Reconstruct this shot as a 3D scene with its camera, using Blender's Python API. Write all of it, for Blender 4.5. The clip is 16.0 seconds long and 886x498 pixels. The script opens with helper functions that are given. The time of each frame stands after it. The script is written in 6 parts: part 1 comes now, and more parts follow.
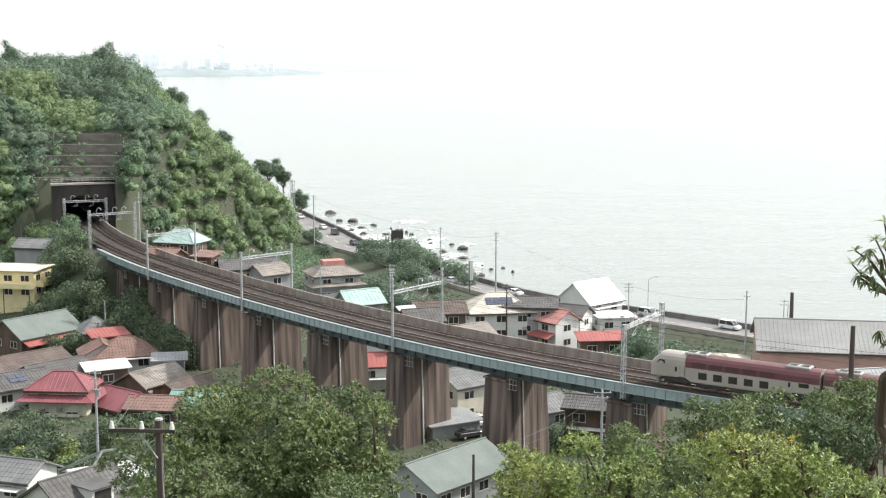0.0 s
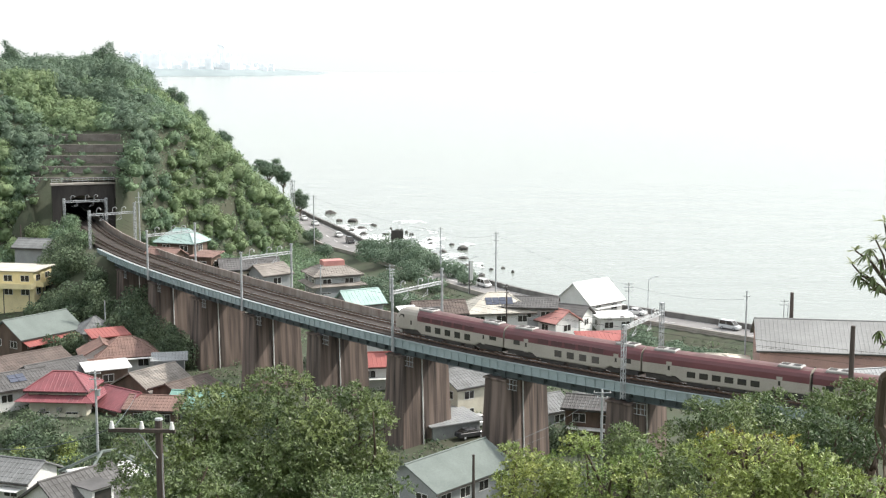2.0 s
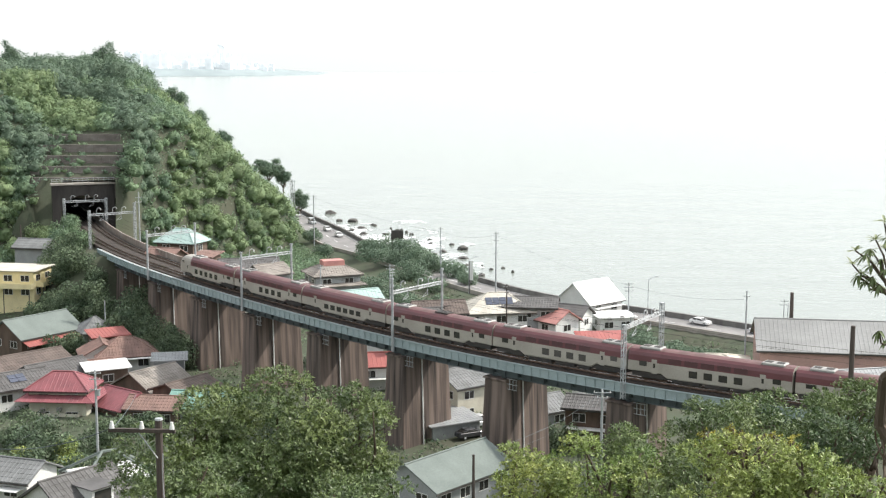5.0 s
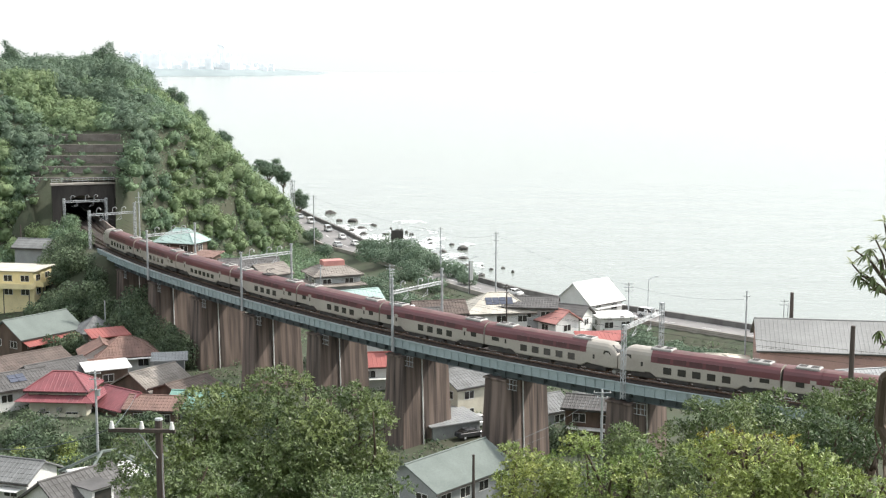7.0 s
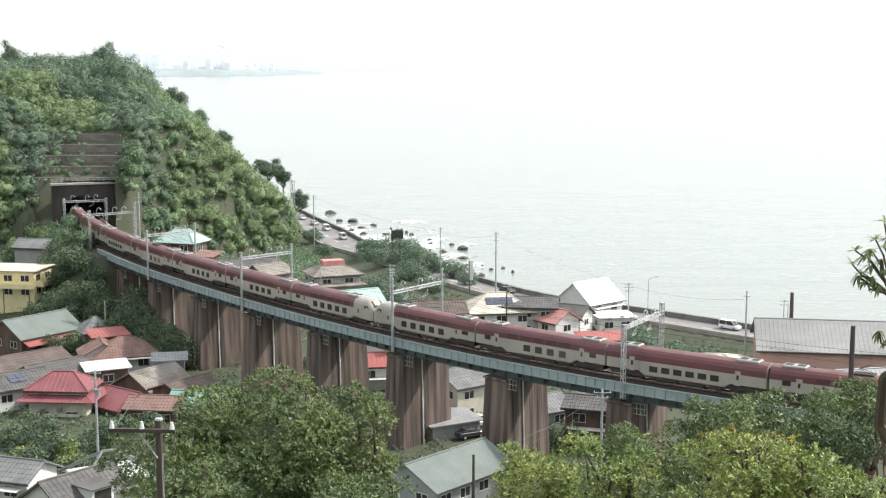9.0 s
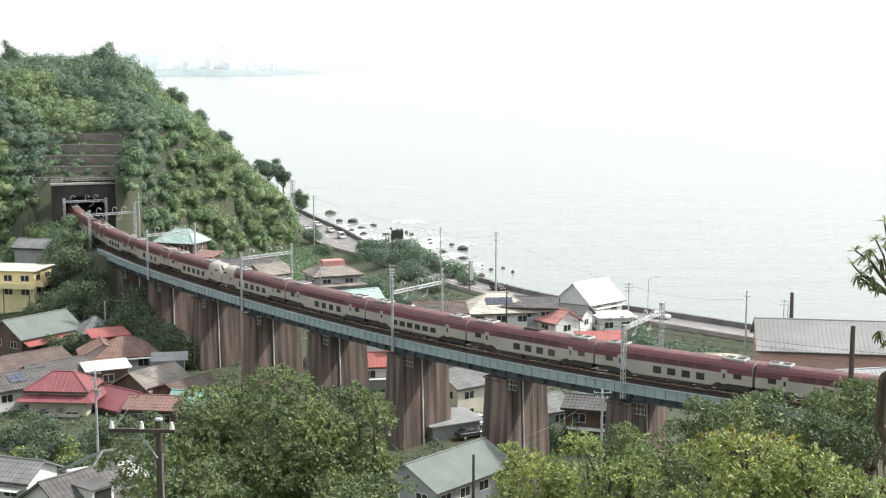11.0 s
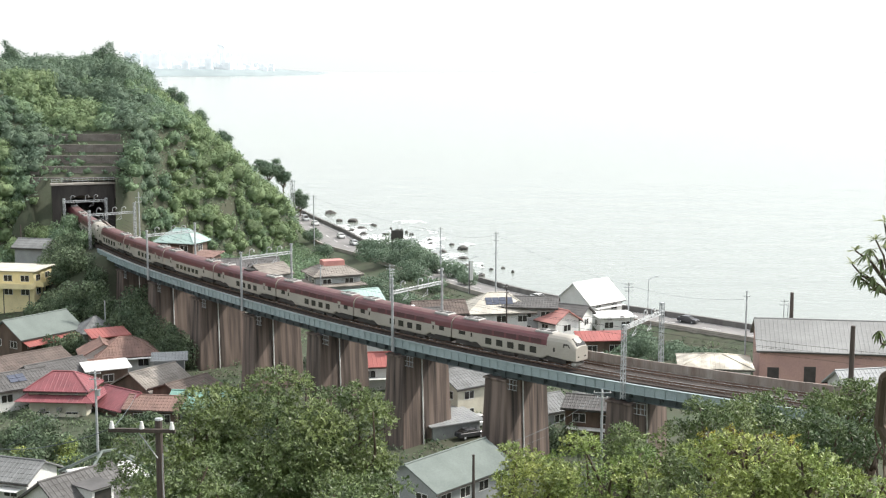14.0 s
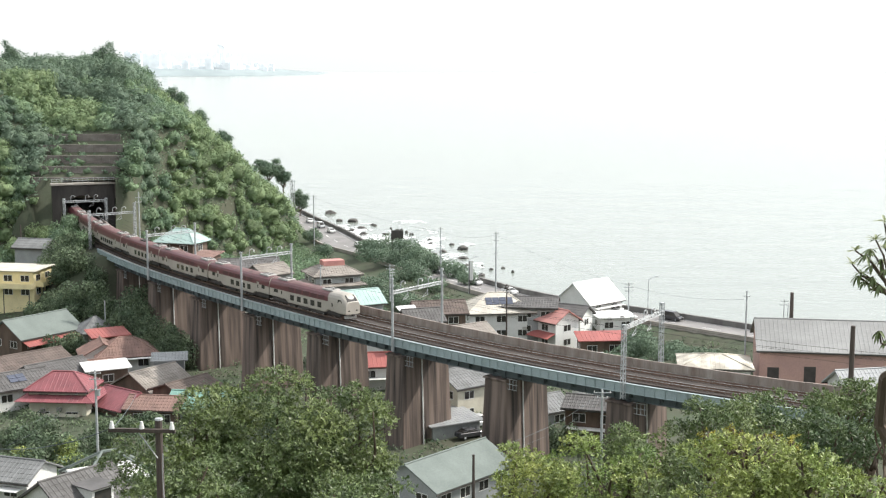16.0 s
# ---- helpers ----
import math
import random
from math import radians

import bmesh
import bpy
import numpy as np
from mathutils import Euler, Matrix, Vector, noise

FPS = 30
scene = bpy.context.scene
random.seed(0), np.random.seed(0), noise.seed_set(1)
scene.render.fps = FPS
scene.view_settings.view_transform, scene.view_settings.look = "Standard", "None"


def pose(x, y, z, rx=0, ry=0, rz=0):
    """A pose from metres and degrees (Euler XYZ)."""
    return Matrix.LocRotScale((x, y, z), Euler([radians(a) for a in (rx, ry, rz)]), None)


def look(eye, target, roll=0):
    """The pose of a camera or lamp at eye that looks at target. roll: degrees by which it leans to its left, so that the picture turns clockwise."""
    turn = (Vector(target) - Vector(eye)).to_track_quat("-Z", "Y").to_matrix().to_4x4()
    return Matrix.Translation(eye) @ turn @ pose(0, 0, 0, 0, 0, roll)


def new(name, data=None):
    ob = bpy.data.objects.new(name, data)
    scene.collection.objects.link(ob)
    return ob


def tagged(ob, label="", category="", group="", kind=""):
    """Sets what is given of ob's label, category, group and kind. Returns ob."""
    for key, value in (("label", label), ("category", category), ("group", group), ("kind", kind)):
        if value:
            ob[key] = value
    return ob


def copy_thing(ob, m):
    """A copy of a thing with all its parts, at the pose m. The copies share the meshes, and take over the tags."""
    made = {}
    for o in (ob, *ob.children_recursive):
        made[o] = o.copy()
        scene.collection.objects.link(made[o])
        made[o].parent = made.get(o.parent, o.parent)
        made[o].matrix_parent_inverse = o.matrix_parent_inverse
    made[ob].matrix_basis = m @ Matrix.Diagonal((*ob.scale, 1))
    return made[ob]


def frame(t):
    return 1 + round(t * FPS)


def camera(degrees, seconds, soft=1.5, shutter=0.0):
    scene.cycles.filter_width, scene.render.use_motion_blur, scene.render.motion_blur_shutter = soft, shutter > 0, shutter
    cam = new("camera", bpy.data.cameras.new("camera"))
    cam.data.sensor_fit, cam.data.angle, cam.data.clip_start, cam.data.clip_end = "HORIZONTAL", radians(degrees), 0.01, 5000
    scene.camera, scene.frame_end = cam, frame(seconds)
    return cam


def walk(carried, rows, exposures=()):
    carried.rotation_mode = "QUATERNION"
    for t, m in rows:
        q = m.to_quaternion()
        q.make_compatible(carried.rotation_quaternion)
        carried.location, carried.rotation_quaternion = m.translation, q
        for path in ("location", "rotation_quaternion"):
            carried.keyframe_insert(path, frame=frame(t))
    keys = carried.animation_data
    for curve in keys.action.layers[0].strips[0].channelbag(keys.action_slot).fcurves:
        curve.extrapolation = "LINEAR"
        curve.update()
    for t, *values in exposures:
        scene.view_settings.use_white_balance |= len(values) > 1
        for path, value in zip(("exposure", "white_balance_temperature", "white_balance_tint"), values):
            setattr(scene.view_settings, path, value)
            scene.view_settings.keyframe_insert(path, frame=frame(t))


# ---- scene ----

# ---------------------------------------------------------------- camera
cam = camera(36.18, 16.0, soft=1.25)
CAM_POSE = look((0, 0, 64), (0, 100, 49.667))
walk(cam, [(0, CAM_POSE), (16, CAM_POSE)], exposures=[(0, 0.25), (16, 0.25)])

# ---------------------------------------------------------------- light
SUN_AZ, SUN_EL = 76.0, 46.0  # degrees to the right of the view, and up
world = bpy.data.worlds.new("hazy_sky")
scene.world = world
world.use_nodes = True
wn, wl = world.node_tree.nodes, world.node_tree.links
sky = wn.new("ShaderNodeTexSky")
sky.sky_type = "NISHITA"
sky.sun_disc = False
sky.sun_elevation = radians(SUN_EL)
sky.sun_rotation = radians(SUN_AZ)
sky.air_density, sky.dust_density, sky.ozone_density = 1.0, 1.5, 1.0
pale = wn.new("ShaderNodeHueSaturation")
pale.inputs["Saturation"].default_value = 0.3
wl.new(sky.outputs[0], pale.inputs["Color"])
veil = wn.new("ShaderNodeMixRGB")  # the even white veil of a hazy day over the whole sky
veil.blend_type = "ADD"
veil.inputs[0].default_value = 1.0
veil.inputs[2].default_value = (4.5, 4.7, 4.75, 1)
wl.new(pale.outputs[0], veil.inputs[1])
wl.new(veil.outputs[0], wn["Background"].inputs["Color"])
wn["Background"].inputs["Strength"].default_value = 0.13

sun = new("sun", bpy.data.lights.new("sun", "SUN"))
sun.data.energy, sun.data.angle, sun.data.color = 4.2, radians(2.0), (1.0, 0.95, 0.87)
_a, _e = radians(SUN_AZ), radians(SUN_EL)
sun.matrix_world = look((math.sin(_a) * math.cos(_e) * 50, math.cos(_a) * math.cos(_e) * 50, 300 + math.sin(_e) * 50), (0, 0, 300))


# ---------------------------------------------------------------- materials
def mat(name, color, second=None, rough=0.7, metal=0.0, scale=1.0, fine=12.0, bump=0.15, spread=0.5, stretch=(1, 1, 1), island=0.0, obj=0.0):
    """A surface with variation at two scales: broad patches from color to second, and fine grain with relief."""
    m = bpy.data.materials.new(name)
    m.use_nodes = True
    n, l = m.node_tree.nodes, m.node_tree.links
    b = n["Principled BSDF"]
    b.inputs["Roughness"].default_value = rough
    b.inputs["Metallic"].default_value = metal
    second = second or tuple(c * 0.72 for c in color)
    tc = n.new("ShaderNodeTexCoord")
    mp = n.new("ShaderNodeMapping")
    mp.inputs["Scale"].default_value = stretch
    l.new(tc.outputs["Object"], mp.inputs[0])
    big, small = n.new("ShaderNodeTexNoise"), n.new("ShaderNodeTexNoise")
    for t, s, dtl in ((big, scale, 5.0), (small, fine, 3.0)):
        t.inputs["Scale"].default_value = s
        t.inputs["Detail"].default_value = dtl
        l.new(mp.outputs[0], t.inputs["Vector"])
    ramp = n.new("ShaderNodeValToRGB")
    ramp.color_ramp.elements[0].position = 0.5 - spread * 0.3
    ramp.color_ramp.elements[1].position = 0.5 + spread * 0.3
    ramp.color_ramp.elements[0].color = (*color, 1)
    ramp.color_ramp.elements[1].color = (*second, 1)
    l.new(big.outputs[0], ramp.inputs[0])
    hsv = n.new("ShaderNodeHueSaturation")
    l.new(ramp.outputs[0], hsv.inputs["Color"])
    mr = n.new("ShaderNodeMapRange")
    mr.inputs["To Min"].default_value, mr.inputs["To Max"].default_value = 0.78, 1.22
    l.new(small.outputs[0], mr.inputs["Value"])
    value = mr.outputs[0]
    for amount, node, sock in ((island, "ShaderNodeNewGeometry", "Random Per Island"), (obj, "ShaderNodeObjectInfo", "Random")):
        if amount:
            g = n.new(node)
            r2 = n.new("ShaderNodeMapRange")
            r2.inputs["To Min"].default_value, r2.inputs["To Max"].default_value = 1 - amount, 1 + amount
            l.new(g.outputs[sock], r2.inputs["Value"])
            mul = n.new("ShaderNodeMath")
            mul.operation = "MULTIPLY"
            l.new(value, mul.inputs[0])
            l.new(r2.outputs[0], mul.inputs[1])
            value = mul.outputs[0]
    l.new(value, hsv.inputs["Value"])
    l.new(hsv.outputs[0], b.inputs["Base Color"])
    if bump:
        bp = n.new("ShaderNodeBump")
        bp.inputs["Strength"].default_value = bump
        bp.inputs["Distance"].default_value = 0.05
        l.new(small.outputs[0], bp.inputs["Height"])
        l.new(bp.outputs[0], b.inputs["Normal"])
    return m


def leafy(name, color, second, island=0.6, glow=0.3, rough=0.7):
    """Leaves: reflect and let light through, each leaf of its own tone."""
    m = mat(name, color, second, rough=rough, scale=0.25, fine=3.0, bump=0.0, island=island)
    n, l = m.node_tree.nodes, m.node_tree.links
    b, out = n["Principled BSDF"], n["Material Output"]
    tr = n.new("ShaderNodeBsdfTranslucent")
    mix = n.new("ShaderNodeMixShader")
    mix.inputs[0].default_value = glow
    src = b.inputs["Base Color"].links[0].from_socket
    l.new(src, tr.inputs["Color"])
    l.new(b.outputs[0], mix.inputs[1])
    l.new(tr.outputs[0], mix.inputs[2])
    l.new(mix.outputs[0], out.inputs["Surface"])
    return m


M = {
    "earth": mat("earth", (0.055, 0.072, 0.042), (0.075, 0.078, 0.052), 0.95, scale=0.15, fine=2.0, bump=0.5),
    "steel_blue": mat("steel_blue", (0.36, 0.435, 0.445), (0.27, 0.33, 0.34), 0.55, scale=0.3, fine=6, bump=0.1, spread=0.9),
    # Darker copy of the steel, with the shade below the deck in its colour.
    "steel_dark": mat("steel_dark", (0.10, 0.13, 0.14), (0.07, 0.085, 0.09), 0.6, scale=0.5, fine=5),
    "concrete": mat("concrete", (0.42, 0.39, 0.35), (0.27, 0.24, 0.21), 0.9, scale=0.35, fine=8, bump=0.3, spread=0.9, stretch=(1, 1, 0.25)),
    "pier": mat("pier_concrete", (0.225, 0.172, 0.145), (0.034, 0.028, 0.026), 0.92, scale=1.1, fine=4, bump=0.35, spread=0.62, stretch=(1, 1, 0.05)),
    "parapet": mat("parapet_concrete", (0.40, 0.36, 0.32), (0.19, 0.14, 0.115), 0.9, scale=0.9, fine=8, bump=0.3, spread=0.85, stretch=(1, 1, 0.2)),
    "seawall": mat("sea_wall_concrete", (0.19, 0.185, 0.175), (0.11, 0.105, 0.1), 0.9, scale=0.5, fine=4, bump=0.3, stretch=(1, 1, 0.3)),
    # Masonry tone is raised to carry the haze over the headland.
    "masonry": mat("masonry", (0.21, 0.19, 0.17), (0.115, 0.10, 0.09), 0.95, scale=0.5, fine=3, bump=0.5, spread=0.8, stretch=(0.6, 1, 1.8)),
    # Near-black tone puts the shade on the portal into its colour.
    "portal": mat("shaded_portal_stone", (0.055, 0.049, 0.046), (0.03, 0.027, 0.025), 0.95, scale=0.5, fine=3, bump=0.3, stretch=(1, 1, 0.2)),
    "ballast": mat("ballast", (0.058, 0.045, 0.038), (0.034, 0.027, 0.024), 0.95, scale=0.5, fine=7, bump=0.9),
    "sleeper": mat("sleeper", (0.095, 0.077, 0.065), (0.055, 0.045, 0.04), 0.9, scale=2, fine=14, obj=0.2),
    "rail": mat("rail", (0.20, 0.13, 0.10), (0.13, 0.085, 0.065), 0.45, 0.6, scale=0.6, fine=9),
    "rail_top": mat("rail_top", (0.55, 0.53, 0.5), (0.42, 0.4, 0.38), 0.25, 1.0, scale=0.6, fine=9, bump=0),
    "cream": mat("train_cream", (0.42, 0.39, 0.345), (0.34, 0.31, 0.272), 0.42, scale=0.4, fine=7, bump=0.02, spread=0.9),
    "maroon": mat("train_maroon", (0.15, 0.05, 0.056), (0.12, 0.042, 0.047), 0.36, scale=0.4, fine=7, bump=0.02),
    # Roof maroon is greyed and lifted to paint the glare on top.
    "maroon_roof": mat("train_roof", (0.19, 0.10, 0.10), (0.125, 0.075, 0.072), 0.7, scale=0.6, fine=6, bump=0.1),
    "under": mat("underframe", (0.035, 0.033, 0.032), (0.06, 0.052, 0.047), 0.8, scale=1, fine=8),
    "roof_gear": mat("roof_gear", (0.40, 0.39, 0.37), (0.3, 0.29, 0.275), 0.5, scale=1, fine=6),
    "glass": mat("dark_glass", (0.05, 0.045, 0.04), (0.035, 0.035, 0.035), 0.12, scale=2, fine=4, bump=0),
    # Upper-deck panes: dark maroon paints the reflection that hides them.
    "glass_red": mat("maroon_reflection_glass", (0.09, 0.036, 0.04), (0.075, 0.03, 0.034), 0.4, scale=2, fine=4, bump=0),
    "galv": mat("galvanised", (0.44, 0.46, 0.47), (0.34, 0.355, 0.365), 0.55, 0.2, scale=1, fine=8),
    "porcelain": mat("porcelain", (0.8, 0.8, 0.78), (0.7, 0.7, 0.68), 0.2, scale=3, fine=9, bump=0),
    "old_wood": mat("old_wood", (0.09, 0.07, 0.06), (0.05, 0.04, 0.035), 0.85, scale=2, fine=20, stretch=(1, 1, 0.1)),
    "asphalt": mat("asphalt", (0.25, 0.24, 0.235), (0.18, 0.172, 0.17), 0.85, scale=0.2, fine=6, bump=0.3),
    "paint": mat("road_paint", (0.8, 0.8, 0.78), (0.68, 0.68, 0.66), 0.7, scale=2, fine=10),
    "bark": mat("bark", (0.12, 0.09, 0.065), (0.07, 0.055, 0.04), 0.95, scale=2, fine=12, stretch=(1, 1, 0.2), bump=0.6),
    "rock": mat("shore_rock", (0.13, 0.125, 0.115), (0.075, 0.07, 0.065), 0.8, scale=0.4, fine=3, bump=0.6),
    "foam": mat("foam", (0.85, 0.87, 0.87), (0.75, 0.8, 0.8), 0.8, scale=0.4, fine=3),
    # Headland leaves are lighter and bluer: distance haze put into the colour.
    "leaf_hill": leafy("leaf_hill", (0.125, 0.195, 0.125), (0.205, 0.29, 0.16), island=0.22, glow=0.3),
    "leaf_dark": leafy("leaf_dark", (0.09, 0.135, 0.08), (0.135, 0.18, 0.10)),
    "leaf_deep": leafy("leaf_deep", (0.06, 0.105, 0.036), (0.14, 0.19, 0.06), island=0.45, glow=0.18, rough=0.5),
    # Wood and vine leaves hold the same painted haze.
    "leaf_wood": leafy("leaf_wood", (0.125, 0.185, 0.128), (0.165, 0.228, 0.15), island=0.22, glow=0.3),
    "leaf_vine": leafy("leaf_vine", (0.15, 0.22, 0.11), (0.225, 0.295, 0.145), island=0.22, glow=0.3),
    "leaf_mid": leafy("leaf_mid", (0.062, 0.105, 0.04), (0.165, 0.21, 0.068), island=0.45, glow=0.18, rough=0.5),
    "leaf_bright": leafy("leaf_bright", (0.12, 0.195, 0.048), (0.32, 0.355, 0.10), island=0.45, glow=0.18, rough=0.5),
    "leaf_young": leafy("leaf_young", (0.30, 0.36, 0.16), (0.36, 0.40, 0.22), rough=0.5),
    "leaf_yellow": leafy("leaf_yellow", (0.28, 0.28, 0.05), (0.40, 0.34, 0.07)),
    "wall_white": mat("wall_white", (0.72, 0.72, 0.70), (0.60, 0.60, 0.58), 0.85, scale=0.5, fine=5, spread=0.8),
    "wall_grey": mat("wall_grey", (0.36, 0.38, 0.38), (0.25, 0.26, 0.26), 0.9, scale=0.4, fine=4, spread=0.9),
    "wall_cream": mat("wall_cream", (0.62, 0.60, 0.50), (0.52, 0.49, 0.40), 0.85, scale=0.5, fine=5),
    "wall_yellow": mat("wall_yellow", (0.80, 0.70, 0.42), (0.70, 0.61, 0.36), 0.85, scale=0.5, fine=5),
    "wall_brown": mat("wall_brown", (0.15, 0.105, 0.08), (0.09, 0.065, 0.05), 0.9, scale=0.7, fine=6, stretch=(1, 1, 0.3)),
    "wall_pink": mat("wall_pink", (0.52, 0.33, 0.28), (0.44, 0.28, 0.25), 0.85, scale=0.3, fine=4),
    "roof_grey": mat("roof_grey", (0.2, 0.205, 0.205), (0.135, 0.138, 0.138), 0.7, scale=0.5, fine=5, bump=0.3),
    "roof_slate": mat("roof_slate", (0.125, 0.12, 0.118), (0.08, 0.076, 0.074), 0.7, scale=0.5, fine=5, bump=0.3),
    "roof_brown": mat("roof_brown", (0.155, 0.12, 0.105), (0.1, 0.078, 0.068), 0.8, scale=0.5, fine=5, bump=0.3),
    "roof_tan": mat("roof_tan", (0.31, 0.28, 0.25), (0.2, 0.178, 0.158), 0.8, scale=0.35, fine=5, bump=0.3),
    "roof_red": mat("roof_red", (0.27, 0.085, 0.097), (0.2, 0.066, 0.075), 0.55, scale=0.5, fine=5, bump=0.15),
    "roof_bright_red": mat("roof_bright_red", (0.37, 0.115, 0.10), (0.29, 0.09, 0.08), 0.55, scale=0.5, fine=5, bump=0.1),
    "roof_terra": mat("roof_terracotta", (0.25, 0.155, 0.13), (0.175, 0.11, 0.092), 0.8, scale=0.5, fine=5, bump=0.3),
    "roof_pink": mat("roof_pink", (0.52, 0.25, 0.22), (0.42, 0.2, 0.18), 0.75, scale=0.5, fine=5),
    "roof_teal": mat("roof_teal", (0.20, 0.36, 0.31), (0.16, 0.29, 0.25), 0.6, scale=0.5, fine=5),
    "roof_pale_teal": mat("roof_pale_teal", (0.38, 0.50, 0.47), (0.29, 0.41, 0.38), 0.55, scale=0.5, fine=5),
    "roof_sage": mat("roof_sage", (0.17, 0.20, 0.185), (0.135, 0.16, 0.148), 0.8, scale=0.3, fine=5),
    "roof_white": mat("roof_white", (0.82, 0.82, 0.81), (0.74, 0.74, 0.73), 0.5, scale=0.5, fine=5, bump=0.05),
    "roof_light": mat("roof_light", (0.35, 0.36, 0.365), (0.27, 0.28, 0.285), 0.6, scale=0.3, fine=5, bump=0.2),
    "roof_sheet": mat("roof_sheet", (0.29, 0.29, 0.285), (0.225, 0.225, 0.22), 0.55, scale=0.3, fine=5, bump=0.1, stretch=(0.4, 1, 1)),
    "roof_patched": mat("roof_patched", (0.62, 0.58, 0.50), (0.36, 0.33, 0.28), 0.7, scale=0.35, fine=4, bump=0.1, spread=0.25),
    "roof_pale": mat("roof_pale", (0.58, 0.545, 0.48), (0.46, 0.43, 0.375), 0.8, scale=0.4, fine=4, bump=0.1),
    "trim_white": mat("trim_white", (0.74, 0.74, 0.72), (0.6, 0.6, 0.58), 0.6, scale=1, fine=8),
    "trim_dark": mat("trim_dark", (0.07, 0.06, 0.055), (0.045, 0.04, 0.037), 0.7, scale=1, fine=8),
    "solar": mat("solar_panel", (0.09, 0.10, 0.14), (0.07, 0.08, 0.11), 0.2, scale=1, fine=8, bump=0),
    "tyre": mat("tyre", (0.02, 0.02, 0.02), (0.03, 0.03, 0.03), 0.9, scale=3, fine=20),
    # City and land across the bay: haze is painted in as pale blue-grey.
    "city": mat("hazed_city", (0.88, 0.9, 0.91), (0.82, 0.85, 0.86), 0.9, scale=0.005, fine=0.05, bump=0, obj=0.05),
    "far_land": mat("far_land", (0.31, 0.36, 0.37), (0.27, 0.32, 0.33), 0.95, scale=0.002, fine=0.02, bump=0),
    "path": mat("bare_path", (0.30, 0.22, 0.17), (0.21, 0.155, 0.12), 0.95, scale=0.8, fine=5, bump=0.5),
}


# ---------------------------------------------------------------- mesh helpers
def link(name, bm, material, parent=None, label="", smooth=False):
    me = bpy.data.meshes.new(name)
    bm.to_mesh(me)
    bm.free()
    for k in (material if isinstance(material, (list, tuple)) else [material]):
        me.materials.append(M[k] if isinstance(k, str) else k)
    if smooth:
        me.polygons.foreach_set("use_smooth", [True] * len(me.polygons))
    ob = new(name, me)
    if parent:
        ob.parent = parent
    if label:
        ob["label"] = label
    return ob


def part(name, bm, material, parent, label="", smooth=False):
    return link(name, bm, material, parent, label, smooth)


def shared(name, me, parent, m=None):
    ob = new(name, me)
    ob.parent = parent
    if m is not None:
        ob.matrix_basis = m
    return ob


def raw(name, verts, faces, material, parent=None, smooth=False):
    """A mesh from arrays of vertices and equal-sided faces."""
    verts, faces = np.asarray(verts, dtype=np.float32), np.asarray(faces, dtype=np.int32)
    me = bpy.data.meshes.new(name)
    k = faces.shape[1]
    me.vertices.add(len(verts))
    me.vertices.foreach_set("co", verts.ravel())
    me.loops.add(faces.size)
    me.loops.foreach_set("vertex_index", faces.ravel())
    me.polygons.add(len(faces))
    me.polygons.foreach_set("loop_start", np.arange(0, faces.size, k, dtype=np.int32))
    me.polygons.foreach_set("loop_total", np.full(len(faces), k, dtype=np.int32))
    me.update(calc_edges=True)
    me.validate()
    for q in (material if isinstance(material, (list, tuple)) else [material]):
        me.materials.append(M[q])
    if smooth:
        me.polygons.foreach_set("use_smooth", [True] * len(me.polygons))
    ob = new(name, me)
    if parent:
        ob.parent = parent
    return ob


def empty(name, m=None):
    ob = new(name)
    ob.empty_display_size = 0.5
    if m is not None:
        ob.matrix_basis = m
    return ob


def box(bm, x0, y0, z0, x1, y1, z1, bevel=0.0, m=None, mi=0):
    r = bmesh.ops.create_cube(bm, size=1.0)
    vs = r["verts"]
    t = Matrix.LocRotScale(((x0 + x1) / 2, (y0 + y1) / 2, (z0 + z1) / 2), None, (abs(x1 - x0), abs(y1 - y0), abs(z1 - z0)))
    bmesh.ops.transform(bm, matrix=(m @ t) if m is not None else t, verts=vs)
    if mi:
        for f in {f for v in vs for f in v.link_faces}:
            f.material_index = mi
    if bevel:
        bmesh.ops.bevel(bm, geom=list({e for v in vs for e in v.link_edges}), offset=bevel, segments=1, affect="EDGES")
    return vs


def tube(bm, a, b, r0, r1=None, n=8, mi=0):
    """A tapered round bar from a to b."""
    r1 = r0 if r1 is None else r1
    a, b = Vector(a), Vector(b)
    d = b - a
    q = d.to_track_quat("Z", "Y").to_matrix().to_4x4()
    r = bmesh.ops.create_cone(bm, cap_ends=True, segments=n, radius1=r0, radius2=max(r1, 0.001), depth=d.length)
    bmesh.ops.transform(bm, matrix=Matrix.Translation((a + b) / 2) @ q, verts=r["verts"])
    if mi:
        for f in {f for v in r["verts"] for f in v.link_faces}:
            f.material_index = mi


def polytube(bm, pts, r, n=4):
    """A thin bar through many points, as one connected skin."""
    rings = []
    for i, p in enumerate(pts):
        d = (Vector(pts[min(i + 1, len(pts) - 1)]) - Vector(pts[max(i - 1, 0)])).normalized()
        u = d.cross(Vector((0, 0, 1))).normalized()
        v = u.cross(d)
        rings.append([bm.verts.new(Vector(p) + (u * math.cos(2 * math.pi * k / n) + v * math.sin(2 * math.pi * k / n)) * r) for k in range(n)])
    for a, b in zip(rings, rings[1:]):
        for k in range(n):
            bm.faces.new((a[k], a[(k + 1) % n], b[(k + 1) % n], b[k]))


